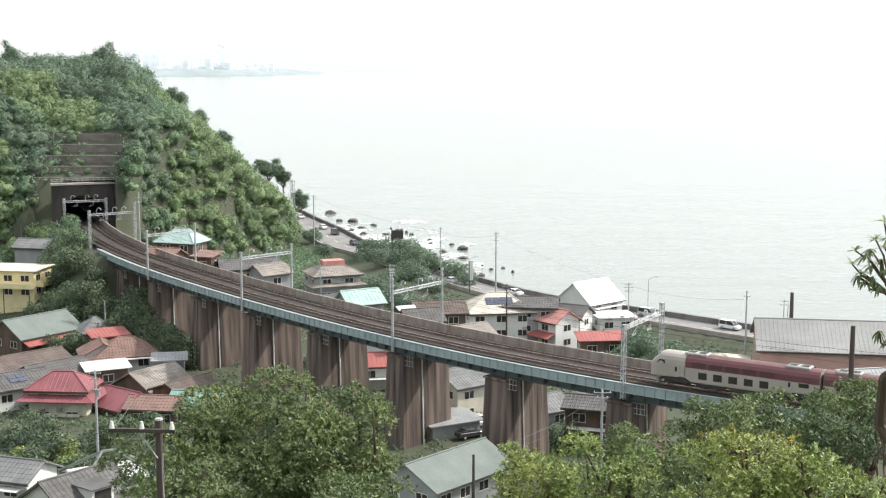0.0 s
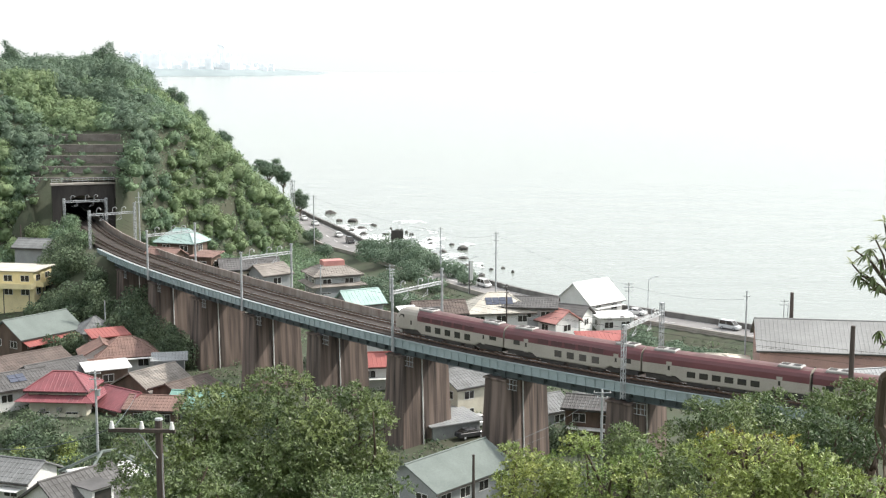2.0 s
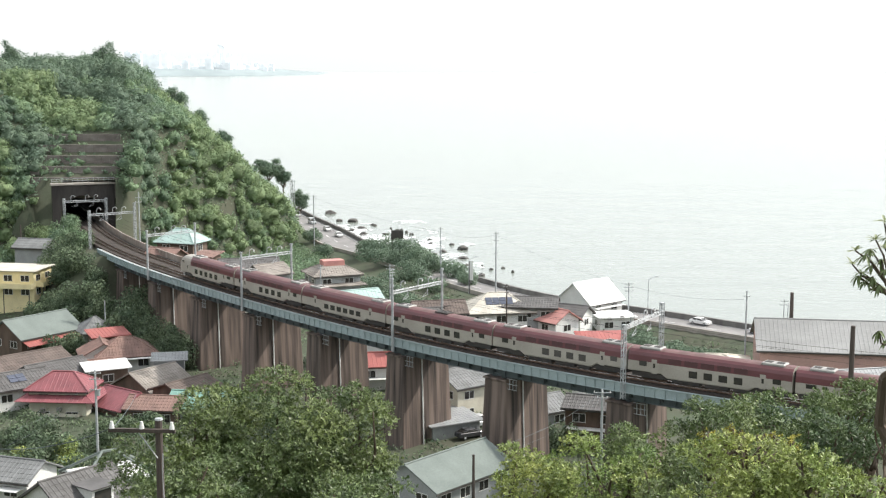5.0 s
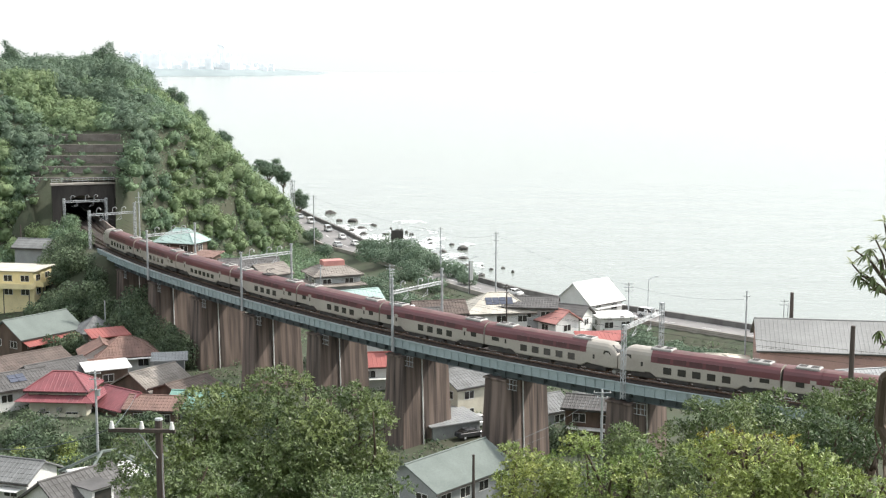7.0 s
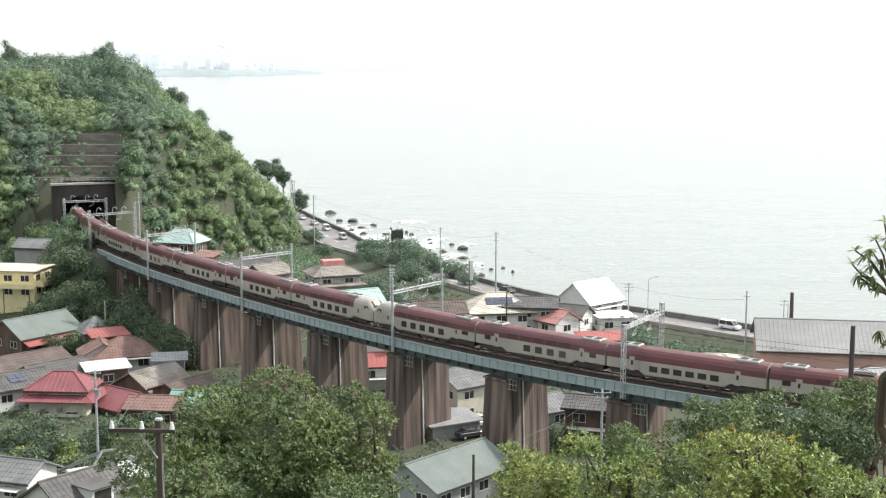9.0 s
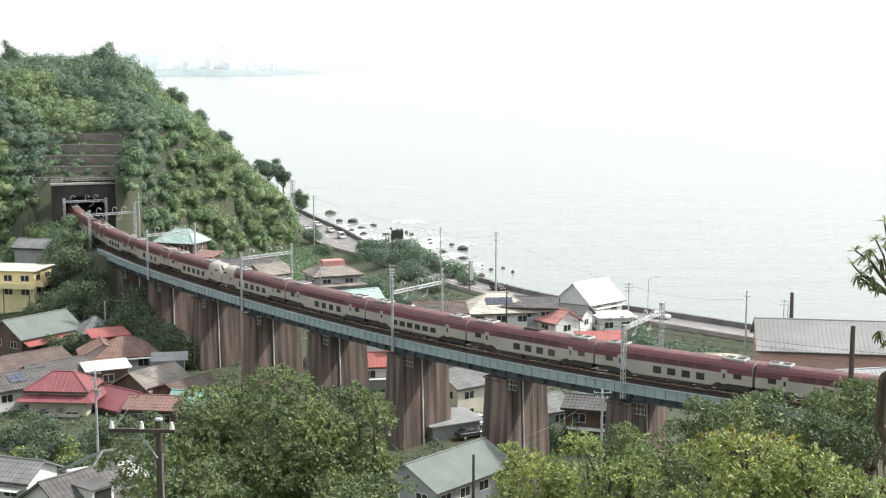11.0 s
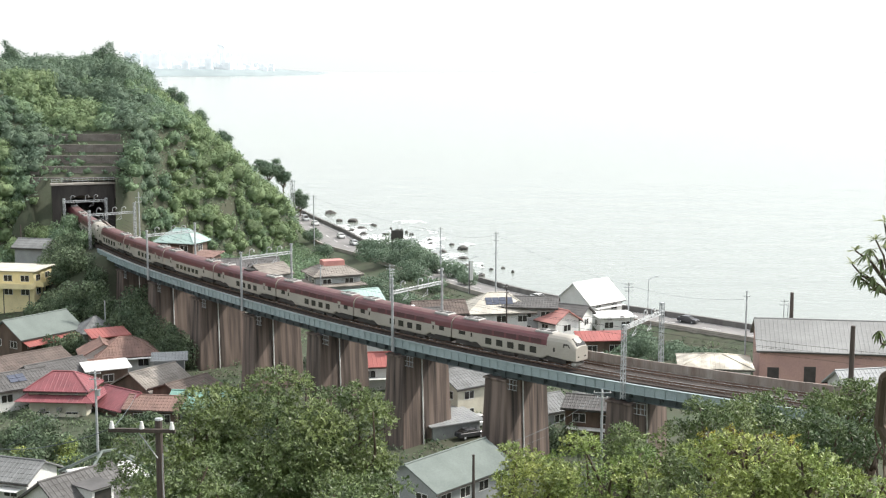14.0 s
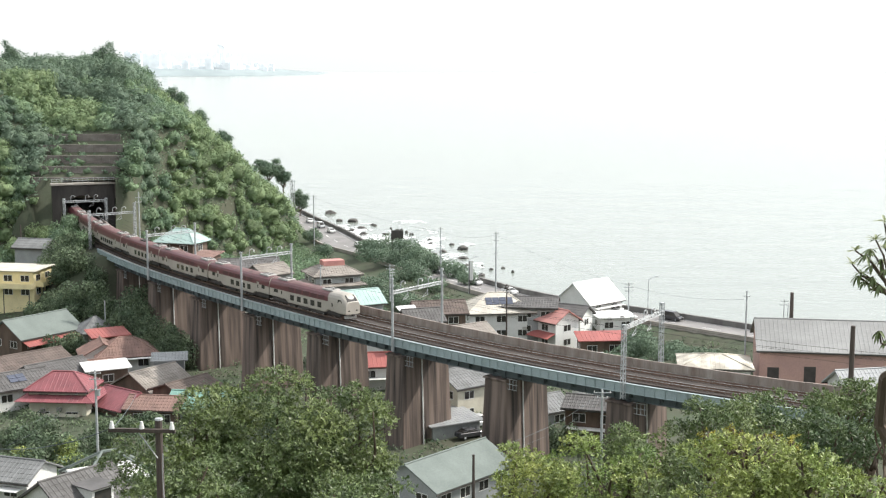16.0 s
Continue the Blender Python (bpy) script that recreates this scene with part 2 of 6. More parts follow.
def prism(bm, pts, m=None, mi=0):
    """A solid from two equal rings of points (bottom, top)."""
    lo, hi = pts
    k = len(lo)
    vs = [bm.verts.new((m @ Vector(p)) if m is not None else p) for p in (*lo, *hi)]
    fs = [bm.faces.new(vs[:k][::-1]), bm.faces.new(vs[k:])]
    for i in range(k):
        j = (i + 1) % k
        fs.append(bm.faces.new((vs[i], vs[j], vs[k + j], vs[k + i])))
    for f in fs:
        f.material_index = mi
    return fs


rng = np.random.default_rng(7)


def leaf_cloud(centres, normals, size, spread=0.9, aspect=0.6):
    """Four-cornered leaves at the centres, tilted at random about their normals."""
    n = len(centres)
    nr = normals + rng.normal(0, spread, (n, 3))
    nr /= np.linalg.norm(nr, axis=1)[:, None] + 1e-9
    u = np.cross(nr, rng.normal(0, 1, (n, 3)))
    u /= np.linalg.norm(u, axis=1)[:, None] + 1e-9
    v = np.cross(nr, u)
    s = (size * rng.uniform(0.6, 1.35, n))[:, None]
    c = centres
    verts = np.stack([c - u * s, c + v * s * aspect * 0.8, c + u * s, c - v * s * aspect * 0.8], 1).reshape(-1, 3)
    return verts, np.arange(4 * n).reshape(-1, 4)


def tufts(p, n, count, radius):
    """Turns each point into a tuft of leaves that hang about it."""
    q = np.repeat(p, count, axis=0) + rng.normal(0, radius, (len(p) * count, 3)) * [1, 1, 0.8]
    m = np.repeat(n, count, axis=0) + rng.normal(0, 0.5, (len(p) * count, 3))
    return q, m


def lobes_points(lobes, per_area, depth=0.35):
    """Points in the outer shell of a union of ellipsoids (x, y, z, rx, ry, rz)."""
    cs, ns = [], []
    L = np.array(lobes, dtype=float)
    for (x, y, z, a, b, c) in L:
        n = int(per_area * 4 * math.pi * ((a * b) ** 1.6 / 3 + (a * c) ** 1.6 / 3 + (b * c) ** 1.6 / 3) ** (1 / 1.6))
        d = rng.normal(0, 1, (n, 3))
        d /= np.linalg.norm(d, axis=1)[:, None]
        r = 1 - depth * rng.random(n) ** 1.7 + rng.normal(0, 0.05, n)
        p = d * r[:, None] * [a, b, c] + [x, y, z]
        keep = np.ones(n, bool)
        for (x2, y2, z2, a2, b2, c2) in L:
            q = (p - [x2, y2, z2]) / [a2, b2, c2]
            keep &= (q * q).sum(1) > 0.42
        cs.append(p[keep])
        ns.append(d[keep])
    return np.vstack(cs), np.vstack(ns)


# ---------------------------------------------------------------- the line of the railway
CURVE = (-1.1965, 3.2456, -1.5161, 6.1097, -46.2104, -32.8093)  # x over (y - 220) / 60, near edge of the viaduct
_y = np.arange(150, 322.01, 0.5)
_P = np.c_[np.polyval(CURVE, (_y - 220) / 60), _y]
_d0, _d1 = _P[0] - _P[1], _P[-1] - _P[-2]
_d0, _d1 = _d0 / np.hypot(*_d0), _d1 / np.hypot(*_d1)
_P = np.vstack([_P[0] + _d0 * np.arange(420, 0, -1)[:, None], _P, _P[-1] + _d1 * np.arange(1, 300)[:, None]])
_S = np.r_[0, np.cumsum(np.hypot(*np.diff(_P, axis=0).T))]
_S -= _S[420]
_T = np.gradient(_P, axis=0)
_T /= np.hypot(_T[:, 0], _T[:, 1])[:, None]
_N = np.c_[_T[:, 1], -_T[:, 0]]
TRACK_Z = 24.4
NEAR, FAR = 2.6, 6.4  # track centres, metres from the near edge


def on_line(s, off=0.0, z=0.0):
    return Vector((float(np.interp(s, _S, _P[:, 0] + off * _N[:, 0])), float(np.interp(s, _S, _P[:, 1] + off * _N[:, 1])), z))


def heading(s):
    return math.degrees(math.atan2(float(np.interp(s, _S, _T[:, 1])), float(np.interp(s, _S, _T[:, 0]))))


def s_of_y(y):
    return float(np.interp(y, _P[:, 1], _S))


def sweep(bm, s0, s1, step, profile, mi=0, closed=True):
    """Runs a cross-section [(off, z), ...] along the line."""
    n = max(1, int(round((s1 - s0) / step)))
    rings = []
    for i in range(n + 1):
        s = s0 + (s1 - s0) * i / n
        rings.append([bm.verts.new(on_line(s, o, z)) for o, z in profile])
    k = len(profile)
    for a, b in zip(rings, rings[1:]):
        for i in range(k if closed else k - 1):
            j = (i + 1) % k
            bm.faces.new((a[i], b[i], b[j], a[j])).material_index = mi
    if closed:
        bm.faces.new(rings[0]).material_index = mi
        bm.faces.new(rings[-1][::-1]).material_index = mi

# ---------------------------------------------------------------- sea, coast and land
COAST = np.array([(-150, 620), (-100, 545), (-66, 500), (-50, 469), (-42, 445), (-30, 412), (-22, 386), (-7, 353), (8, 323), (18, 305.5), (28, 293), (40, 284), (50.5, 274.5), (63, 262.5),
                  (103, 225.5), (183, 153), (420, -80), (700, -400)], dtype=float)  # the top of the sea wall
PORTAL_Y = 318.0


def coast_distance(p):
    """Metres from the sea wall, positive on the land side."""
    best = np.full(len(p), 1e9)
    side = np.zeros(len(p))
    for a, b in zip(COAST, COAST[1:]):
        ab = b - a
        t = np.clip(((p - a) @ ab) / (ab @ ab), 0, 1)
        d = p - (a + t[:, None] * ab)
        dist = np.hypot(d[:, 0], d[:, 1])
        s = ab[0] * (p[:, 1] - a[1]) - ab[1] * (p[:, 0] - a[0])
        hit = dist < best
        best = np.where(hit, dist, best)
        side = np.where(hit, s, side)
    return np.where(side < 0, best, -best)


def line_offset(p):
    """Offset from the near edge of the line, positive towards the sea."""
    idx = np.arange(380, len(_P) - 200, 3)
    out = np.empty(len(p))
    for i in range(0, len(p), 4000):
        q = p[i:i + 4000]
        d = q[:, None, :] - _P[idx][None]
        k = (d ** 2).sum(2).argmin(1)
        dd = d[np.arange(len(q)), k]
        out[i:i + 4000] = (dd * _N[idx][k]).sum(1)
    return out


def lumps(p, scale, seed=0.0):
    return np.array([noise.noise((x / scale + seed, y / scale, seed)) for x, y in p])


def smooth(a, b, x):
    t = np.clip((x - a) / (b - a), 0, 1)
    return t * t * (3 - 2 * t)


# the crest of the headland, falling to the sea
CREST_X = (-168.1, -133.9, -118.6, -113.4, -104.6, -99.8, -94.6, -90.9, -87.8, -81.9, -79.2, -77.3, -75.0, -71.6, -67.3, -63.9, -60.8, -56.2, -51.9, -48.5, -46.0, -43.4)
CREST_Z = (64.5, 63.5, 63.5, 61.8, 63.2, 63.0, 61.5, 59.1, 57.1, 55.1, 52.4, 47.5, 45.0, 41.7, 38.2, 34.8, 31.0, 26.5, 24.8, 20.7, 16.7, 13.2)


def headland_front(x):
    """Where the foot of the headland stands, for each x."""
    return np.where(x < -82, 320 - np.maximum(0, -94 - x) * 0.9, np.where(x < -74, 318, 318 + (x + 74) * 2.3))


def ground_z(p):
    p = np.asarray(p, dtype=float)
    x, y = p[:, 0], p[:, 1]
    dc = coast_distance(p)
    z = 8.6 + 1.2 * lumps(p, 40) + 9 * np.exp(-((x + 62) ** 2 + (y - 292) ** 2) / (2 * 24 ** 2))
    # the slope on which the camera stands
    near = 62.2 - 0.45 * np.maximum(y, -60) + 7.4 * np.exp(-((x - 15.0) ** 2 + (y - 41) ** 2) / (2 * 3.6 ** 2)) + 1.0 * lumps(p, 12, 3.1)
    z = np.maximum(z, near)
    # the headland: a walled hollow over the tunnel, a spur beside it, slopes to the sea
    d1, d2 = y - headland_front(x), dc - 14.5
    d = np.minimum(d1, d2)
    soft = smooth(2, 14, d)
    pillow = 6.0 * np.abs(lumps(p, 15, 5.0)) + 3.0 * np.abs(lumps(p, 7, 9.0))
    old = 10 + 62 * (1 - np.exp(-np.maximum(d1, 0) / 23))
    tiers = np.interp(y, (318, 322, 333, 350, 395), (30, 33.0, 45.4, 50.5, 66))
    west = old + (tiers - old) * smooth(-104, -98, x)
    walled = smooth(-101, -97, x) * smooth(336, 332, y)
    west = west + pillow * (1 - walled) * soft * 0.7
    crest_x = np.interp(y, (300, 325, 345, 400), (-67.5, -73.2, -77.5, -93))
    crest_z = np.interp(y, (304, 325, 345, 400), (24, 42.5, 48, 57)) + 2.5 * lumps(p, 14, 2.0)
    east = crest_z - 0.5 * (x - crest_x) + pillow * soft
    shoulder = crest_z - 1.5 * (crest_x - x)
    hill = np.where(x > crest_x, east, np.maximum(west, shoulder))
    foot = 10 + 1.7 * np.maximum(d1, 0) + 0.6 * pillow
    flank = 10 + 100 * (1 - np.exp(-np.maximum(d2 + 0.6 * pillow, 0) / 80))
    hill = np.minimum(np.minimum(hill, np.where(x > crest_x, foot, 1e3)), flank)
    crest = 64 - (64 - np.interp(x * 410 / np.maximum(y, 1), CREST_X, CREST_Z)) * y / 410
    hill = np.minimum(hill, crest - 2.2 - 3.0 * smooth(-84, -94, x) + 1.6 * lumps(p, 9, 6.0))
    z = np.where(d > 0, np.maximum(z, hill), z)
    # the road along the sea, and the shore below the wall
    edge = 10.5 + 3.6 * smooth(345, 380, y)
    z = np.where(dc < edge, 9.85, np.where(dc < edge + 5.5, 9.85 + (z - 9.85) * smooth(0, 5.5, dc - edge), z))
    shore = 2.2 - 6.0 * smooth(0, 45, -dc) + 0.8 * lumps(p, 6, 1.0)
    z = np.where(dc < 0.3, shore, z)
    # the cutting and the bank that carry the line to the tunnel
    off = line_offset(p)
    crown = (off > -5) & (off < 14) & (y >= PORTAL_Y + 1.5) & (y < PORTAL_Y + 40)
    z = np.where(crown, np.maximum(z, 34.6), z)
    bank = (off > -1.5) & (off < 10.5) & (y > 272) & (y < PORTAL_Y + 1.5)
    z = np.where(bank, 23.3, z)
    slope = (y > 268) & (y < PORTAL_Y) & (off <= -1.5)
    z = np.where(slope, np.maximum(z, 23.3 + (off + 1.5) * 0.75), z)
    under = (off > -4) & (off < 13) & (y <= 272)
    z = np.where(under, np.minimum(z, 17.0), z)
    return z


def build_land():
    xs = np.r_[np.linspace(-900, -180, 16)[:-1], np.arange(-180, 140, 2.5), np.linspace(140, 900, 18)]
    ys = np.r_[np.linspace(-300, -5, 12)[:-1], np.arange(-5, 130, 4.0), np.arange(130, 560, 2.5), np.linspace(560, 900, 10)]
    X, Y = np.meshgrid(xs, ys)
    p = np.c_[X.ravel(), Y.ravel()]
    z = ground_z(p)
    nx, ny = len(xs), len(ys)
    i = np.arange(nx * ny).reshape(ny, nx)
    f = np.stack([i[:-1, :-1], i[:-1, 1:], i[1:, 1:], i[1:, :-1]], -1).reshape(-1, 4)
    off = line_offset(p)
    open_v = (off > -0.5) & (off < 9.6) & (p[:, 1] > PORTAL_Y - 2.0) & (p[:, 1] < PORTAL_Y + 1.6)
    f = f[~open_v[f].any(1)]
    ob = raw("ground", np.c_[p, z], f, "earth", smooth=True)
    # bare trodden soil on the knoll below the camera
    ob.data.materials.append(M["path"])
    mid = p[f].mean(1)
    bare = np.hypot(mid[:, 0] - 14.6, (mid[:, 1] - 42) * 0.7) < 3.6
    for face in np.nonzero(bare)[0].tolist():
        ob.data.polygons[face].material_index = 1
    tagged(ob, "green and brown hillsides and village ground falling to the sea", "ground", kind="structure")


def sea_material():
    m = bpy.data.materials.new("sea_water")
    m.use_nodes = True
    n, l = m.node_tree.nodes, m.node_tree.links
    b = n["Principled BSDF"]
    b.inputs["Base Color"].default_value = (0.20, 0.222, 0.195, 1)
    b.inputs["Roughness"].default_value = 0.16
    b.inputs["IOR"].default_value = 1.33
    tc = n.new("ShaderNodeTexCoord")
    last = None
    for s, st, dist, stretch in ((0.4, 0.7, 0.25, (0.5, 1, 1)), (0.04, 0.4, 1.5, (0.35, 1, 1))):
        mp = n.new("ShaderNodeMapping")
        mp.inputs["Scale"].default_value = stretch
        mp.inputs["Rotation"].default_value = (0, 0, 0.25)
        l.new(tc.outputs["Object"], mp.inputs[0])
        t = n.new("ShaderNodeTexNoise")
        t.inputs["Scale"].default_value, t.inputs["Detail"].default_value = s, 5
        l.new(mp.outputs[0], t.inputs["Vector"])
        bp = n.new("ShaderNodeBump")
        bp.inputs["Strength"].default_value, bp.inputs["Distance"].default_value = st, dist
        l.new(t.outputs[0], bp.inputs["Height"])
        if last:
            l.new(last, bp.inputs["Normal"])
        last = bp.outputs[0]
    l.new(last, b.inputs["Normal"])
    return m


M["sea"] = sea_material()


def build_sea():
    bm = bmesh.new()
    for x, y in ((-6000, -1500), (6000, -1500), (6000, 9000), (-6000, 9000)):
        bm.verts.new((x, y, 0))
    bm.faces.new(bm.verts[:])
    tagged(link("water", bm, "sea"), "calm pale sea glittering under haze", "sea", kind="structure")


def coast_rows():
    """Points along the sea wall every few metres, with the outward normal."""
    seg = np.r_[0, np.cumsum(np.hypot(*np.diff(COAST, axis=0).T))]
    d = np.arange(0, seg[-1], 3.0)
    q = np.c_[np.interp(d, seg, COAST[:, 0]), np.interp(d, seg, COAST[:, 1])]
    for _ in range(3):
        q[1:-1] = (q[:-2] + 2 * q[1:-1] + q[2:]) / 4
    t = np.gradient(q, axis=0)
    t /= np.hypot(t[:, 0], t[:, 1])[:, None]
    return d, q, np.c_[t[:, 1], -t[:, 0]] * -1.0, t


CD, CQ, CN, CT = coast_rows()


def road_point(s, off, z=10.0):
    if off > 0.6:
        off *= 1.36 - 0.36 * float(smooth(262, 300, s))  # the road is wider round the headland
    return Vector((float(np.interp(s, CD, CQ[:, 0] - off * CN[:, 0])), float(np.interp(s, CD, CQ[:, 1] - off * CN[:, 1])), z))


def road_heading(s):
    return math.degrees(math.atan2(float(np.interp(s, CD, CT[:, 1])), float(np.interp(s, CD, CT[:, 0]))))


def road_strip(name, s0, s1, step, profile, material, label, category, parent=None, kind="structure"):
    bm = bmesh.new()
    n = max(1, int((s1 - s0) / step))
    rings = [[bm.verts.new(road_point(s0 + (s1 - s0) * i / n, o, z)) for o, z in profile] for i in range(n + 1)]
    k = len(profile)
    for a, b in zip(rings, rings[1:]):
        for i in range(k):
            bm.faces.new((a[i], a[(i + 1) % k], b[(i + 1) % k], b[i]))
    bm.faces.new(rings[0][::-1])
    bm.faces.new(rings[-1])
    bmesh.ops.recalc_face_normals(bm, faces=bm.faces)
    ob = link(name, bm, material, parent)
    return ob if parent else tagged(ob, label, category, kind=kind)


def build_road():
    a, b = 20.0, 640.0
    road = road_strip("road", a, b, 3, [(0.5, 9.5), (9.6, 9.5), (9.6, 10.0), (0.5, 10.0)], "asphalt", "grey asphalt coast road along the sea", "road")
    road_strip("sea_wall", a, b, 3, [(-0.9, -3), (0.45, -3), (0.45, 10.9), (0.5, 11.1), (-0.25, 11.1), (-0.3, 10.8)], "seawall", "weathered concrete sea wall beside the coast road", "sea wall")
    road_strip("kerb", a, b, 3, [(9.3, 9.6), (9.75, 9.6), (9.75, 10.75), (9.45, 10.75)], "concrete", "low concrete parapet on the land side of the road", "parapet")
    dash = bmesh.new()
    box(dash, -2.2, -0.09, 0.002, 2.2, 0.09, 0.012)
    first = part("lane_dash", dash, "paint", road)
    first.matrix_basis = Matrix.Translation(road_point(60, 5.0, 10.003)) @ pose(0, 0, 0, 0, 0, road_heading(60))
    for s in np.arange(72, 520, 11.0):
        shared("lane_dash", first.data, road, Matrix.Translation(road_point(s, 5.0, 10.003)) @ pose(0, 0, 0, 0, 0, road_heading(s)))
    for off in (1.0, 9.0):
        road_strip("edge_line", a, b, 3, [(off - 0.08, 10.004), (off + 0.08, 10.004), (off + 0.08, 10.012), (off - 0.08, 10.012)], "paint", "", "", road)


build_land()
build_sea()
build_road()

# ---------------------------------------------------------------- viaduct, track and tunnel
V0, V1 = -70.0, s_of_y(279)
S_PORTAL = s_of_y(PORTAL_Y)


def bar_mesh(name, x, y, z, material, bevel=0.0):
    bm = bmesh.new()
    box(bm, -x / 2, -y / 2, -z / 2, x / 2, y / 2, z / 2, bevel)
    me = bpy.data.meshes.new(name)
    bm.to_mesh(me)
    bm.free()
    me.materials.append(M[material])
    return me


def along(s, off, z):
    return Matrix.Translation(on_line(s, off, z)) @ pose(0, 0, 0, 0, 0, heading(s))


def build_viaduct():
    v = tagged(empty("viaduct"), "pale blue steel girder railway viaduct on tall stained concrete piers", "viaduct", kind="structure")
    bm = bmesh.new()
    sweep(bm, V0, V1, 2.0, [(0.0, 22.95), (0.06, 22.95), (0.06, 24.05), (0.0, 24.05)])
    part("fascia", bm, "steel_blue", v)
    for z in (24.05, 22.9):
        bm = bmesh.new()
        sweep(bm, V0, V1, 2.0, [(-0.14, z), (0.25, z), (0.25, z + 0.07), (-0.14, z + 0.07)])
        part("flange", bm, "steel_blue", v)
    # Inner girders take the dark steel that paints the shade under the deck.
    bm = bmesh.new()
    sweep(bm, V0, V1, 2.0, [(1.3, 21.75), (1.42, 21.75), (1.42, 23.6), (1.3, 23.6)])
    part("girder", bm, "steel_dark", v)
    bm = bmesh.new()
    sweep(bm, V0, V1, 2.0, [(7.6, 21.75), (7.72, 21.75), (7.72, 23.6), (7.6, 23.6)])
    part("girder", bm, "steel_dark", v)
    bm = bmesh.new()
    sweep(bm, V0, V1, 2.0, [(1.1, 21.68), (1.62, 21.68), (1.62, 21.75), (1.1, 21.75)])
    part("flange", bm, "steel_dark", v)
    bm = bmesh.new()
    sweep(bm, V0, V1, 2.0, [(0.06, 23.3), (9.0, 23.3), (9.0, 23.75), (0.06, 23.95)])
    part("deck", bm, "concrete", v)
    rib = bar_mesh("rib", 0.05, 0.13, 1.12, "steel_blue")
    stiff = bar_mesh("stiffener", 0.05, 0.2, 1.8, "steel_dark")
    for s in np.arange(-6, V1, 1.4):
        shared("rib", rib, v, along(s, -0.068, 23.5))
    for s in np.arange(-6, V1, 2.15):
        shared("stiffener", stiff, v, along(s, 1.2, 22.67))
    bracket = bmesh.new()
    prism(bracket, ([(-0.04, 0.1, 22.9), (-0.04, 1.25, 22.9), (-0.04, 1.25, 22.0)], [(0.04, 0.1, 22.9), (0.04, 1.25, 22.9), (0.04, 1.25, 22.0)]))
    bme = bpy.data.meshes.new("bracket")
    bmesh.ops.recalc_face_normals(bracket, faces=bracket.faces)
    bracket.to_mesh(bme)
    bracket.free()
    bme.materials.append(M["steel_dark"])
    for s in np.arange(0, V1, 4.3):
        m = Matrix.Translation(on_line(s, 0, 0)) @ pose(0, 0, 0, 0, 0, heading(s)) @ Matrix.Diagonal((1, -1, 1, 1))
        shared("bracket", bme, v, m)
    # far-side parapet in panels
    n = int((V1 + 60 - V0) / 6.0)
    for i in range(n):
        bm = bmesh.new()
        s = V0 + 6.0 * i
        sweep(bm, s, s + 5.95, 2.0, [(8.6, 23.7), (8.85, 23.7), (8.85, 25.15 + 0.02 * (i % 3)), (8.6, 25.15 + 0.02 * (i % 3))])
        part("parapet_panel", bm, "parapet", v)
    # piers
    for i, s in enumerate((-16.0, 3.5, 23.0, 42.6, 62.2, 82.0, 101.5, 121.0, 140.5, 159.0)):
        c = on_line(s, 4.8)
        m = Matrix.Translation((c.x, c.y, 0)) @ pose(0, 0, 0, 0, 0, heading(s))
        bm = bmesh.new()
        lo = [(-2.5, -5.2, 3), (2.5, -5.2, 3), (2.5, 4.9, 3), (-2.5, 4.9, 3)]
        hi = [(-1.85, -4.5, 21.2), (1.85, -4.5, 21.2), (1.85, 4.2, 21.2), (-1.85, 4.2, 21.2)]
        prism(bm, (lo, hi), m)
        bmesh.ops.bevel(bm, geom=bm.edges[:], offset=0.12, segments=1, affect="EDGES")
        pier = part("pier", bm, "pier", v)
        for z in (9.2, 13.3, 17.4):  # pour joints, slightly proud
            k = (z - 3) / 18.2
            hx, y0, y1 = 2.5 - 0.65 * k + 0.012, -5.2 + 0.7 * k - 0.012, 4.9 - 0.7 * k + 0.012
            bm = bmesh.new()
            box(bm, -hx, y0, z, hx, y1, z + 0.05, 0, m)
            part("pour_joint", bm, "pier", pier)
        bm = bmesh.new()
        box(bm, -2.0, -4.7, 21.2, 2.0, 4.4, 21.45, 0.05, m)
        part("cap", bm, "pier", pier)
        bm = bmesh.new()
        for yy in (-3.1, 3.1):
            box(bm, -1.1, yy - 0.35, 21.45, -0.5, yy + 0.35, 21.7, 0, m)
            box(bm, 0.5, yy - 0.35, 21.45, 1.1, yy + 0.35, 21.7, 0, m)
        part("bearing", bm, "steel_dark", pier)
        bm = bmesh.new()
        tube(bm, m @ Vector((-2.62, 0.9, 4)), m @ Vector((-1.95, 0.8, 21.6)), 0.1, 0.1, 6)
        part("drain_pipe", bm, "trim_white", pier)
        # inspection ladder cage under the girder
        bm = bmesh.new()
        for k in range(3):
            tube(bm, m @ Vector((-2.3 - 0.55 * k, 3.9, 20.2)), m @ Vector((-2.3 - 0.55 * k, 3.9, 21.6)), 0.04, 0.04, 5)
        for zz in (20.2, 20.9, 21.6):
            tube(bm, m @ Vector((-1.8, 3.9, zz)), m @ Vector((-3.6, 3.9, zz)), 0.04, 0.04, 5)
        part("ladder_cage", bm, "galv", pier)
    return v


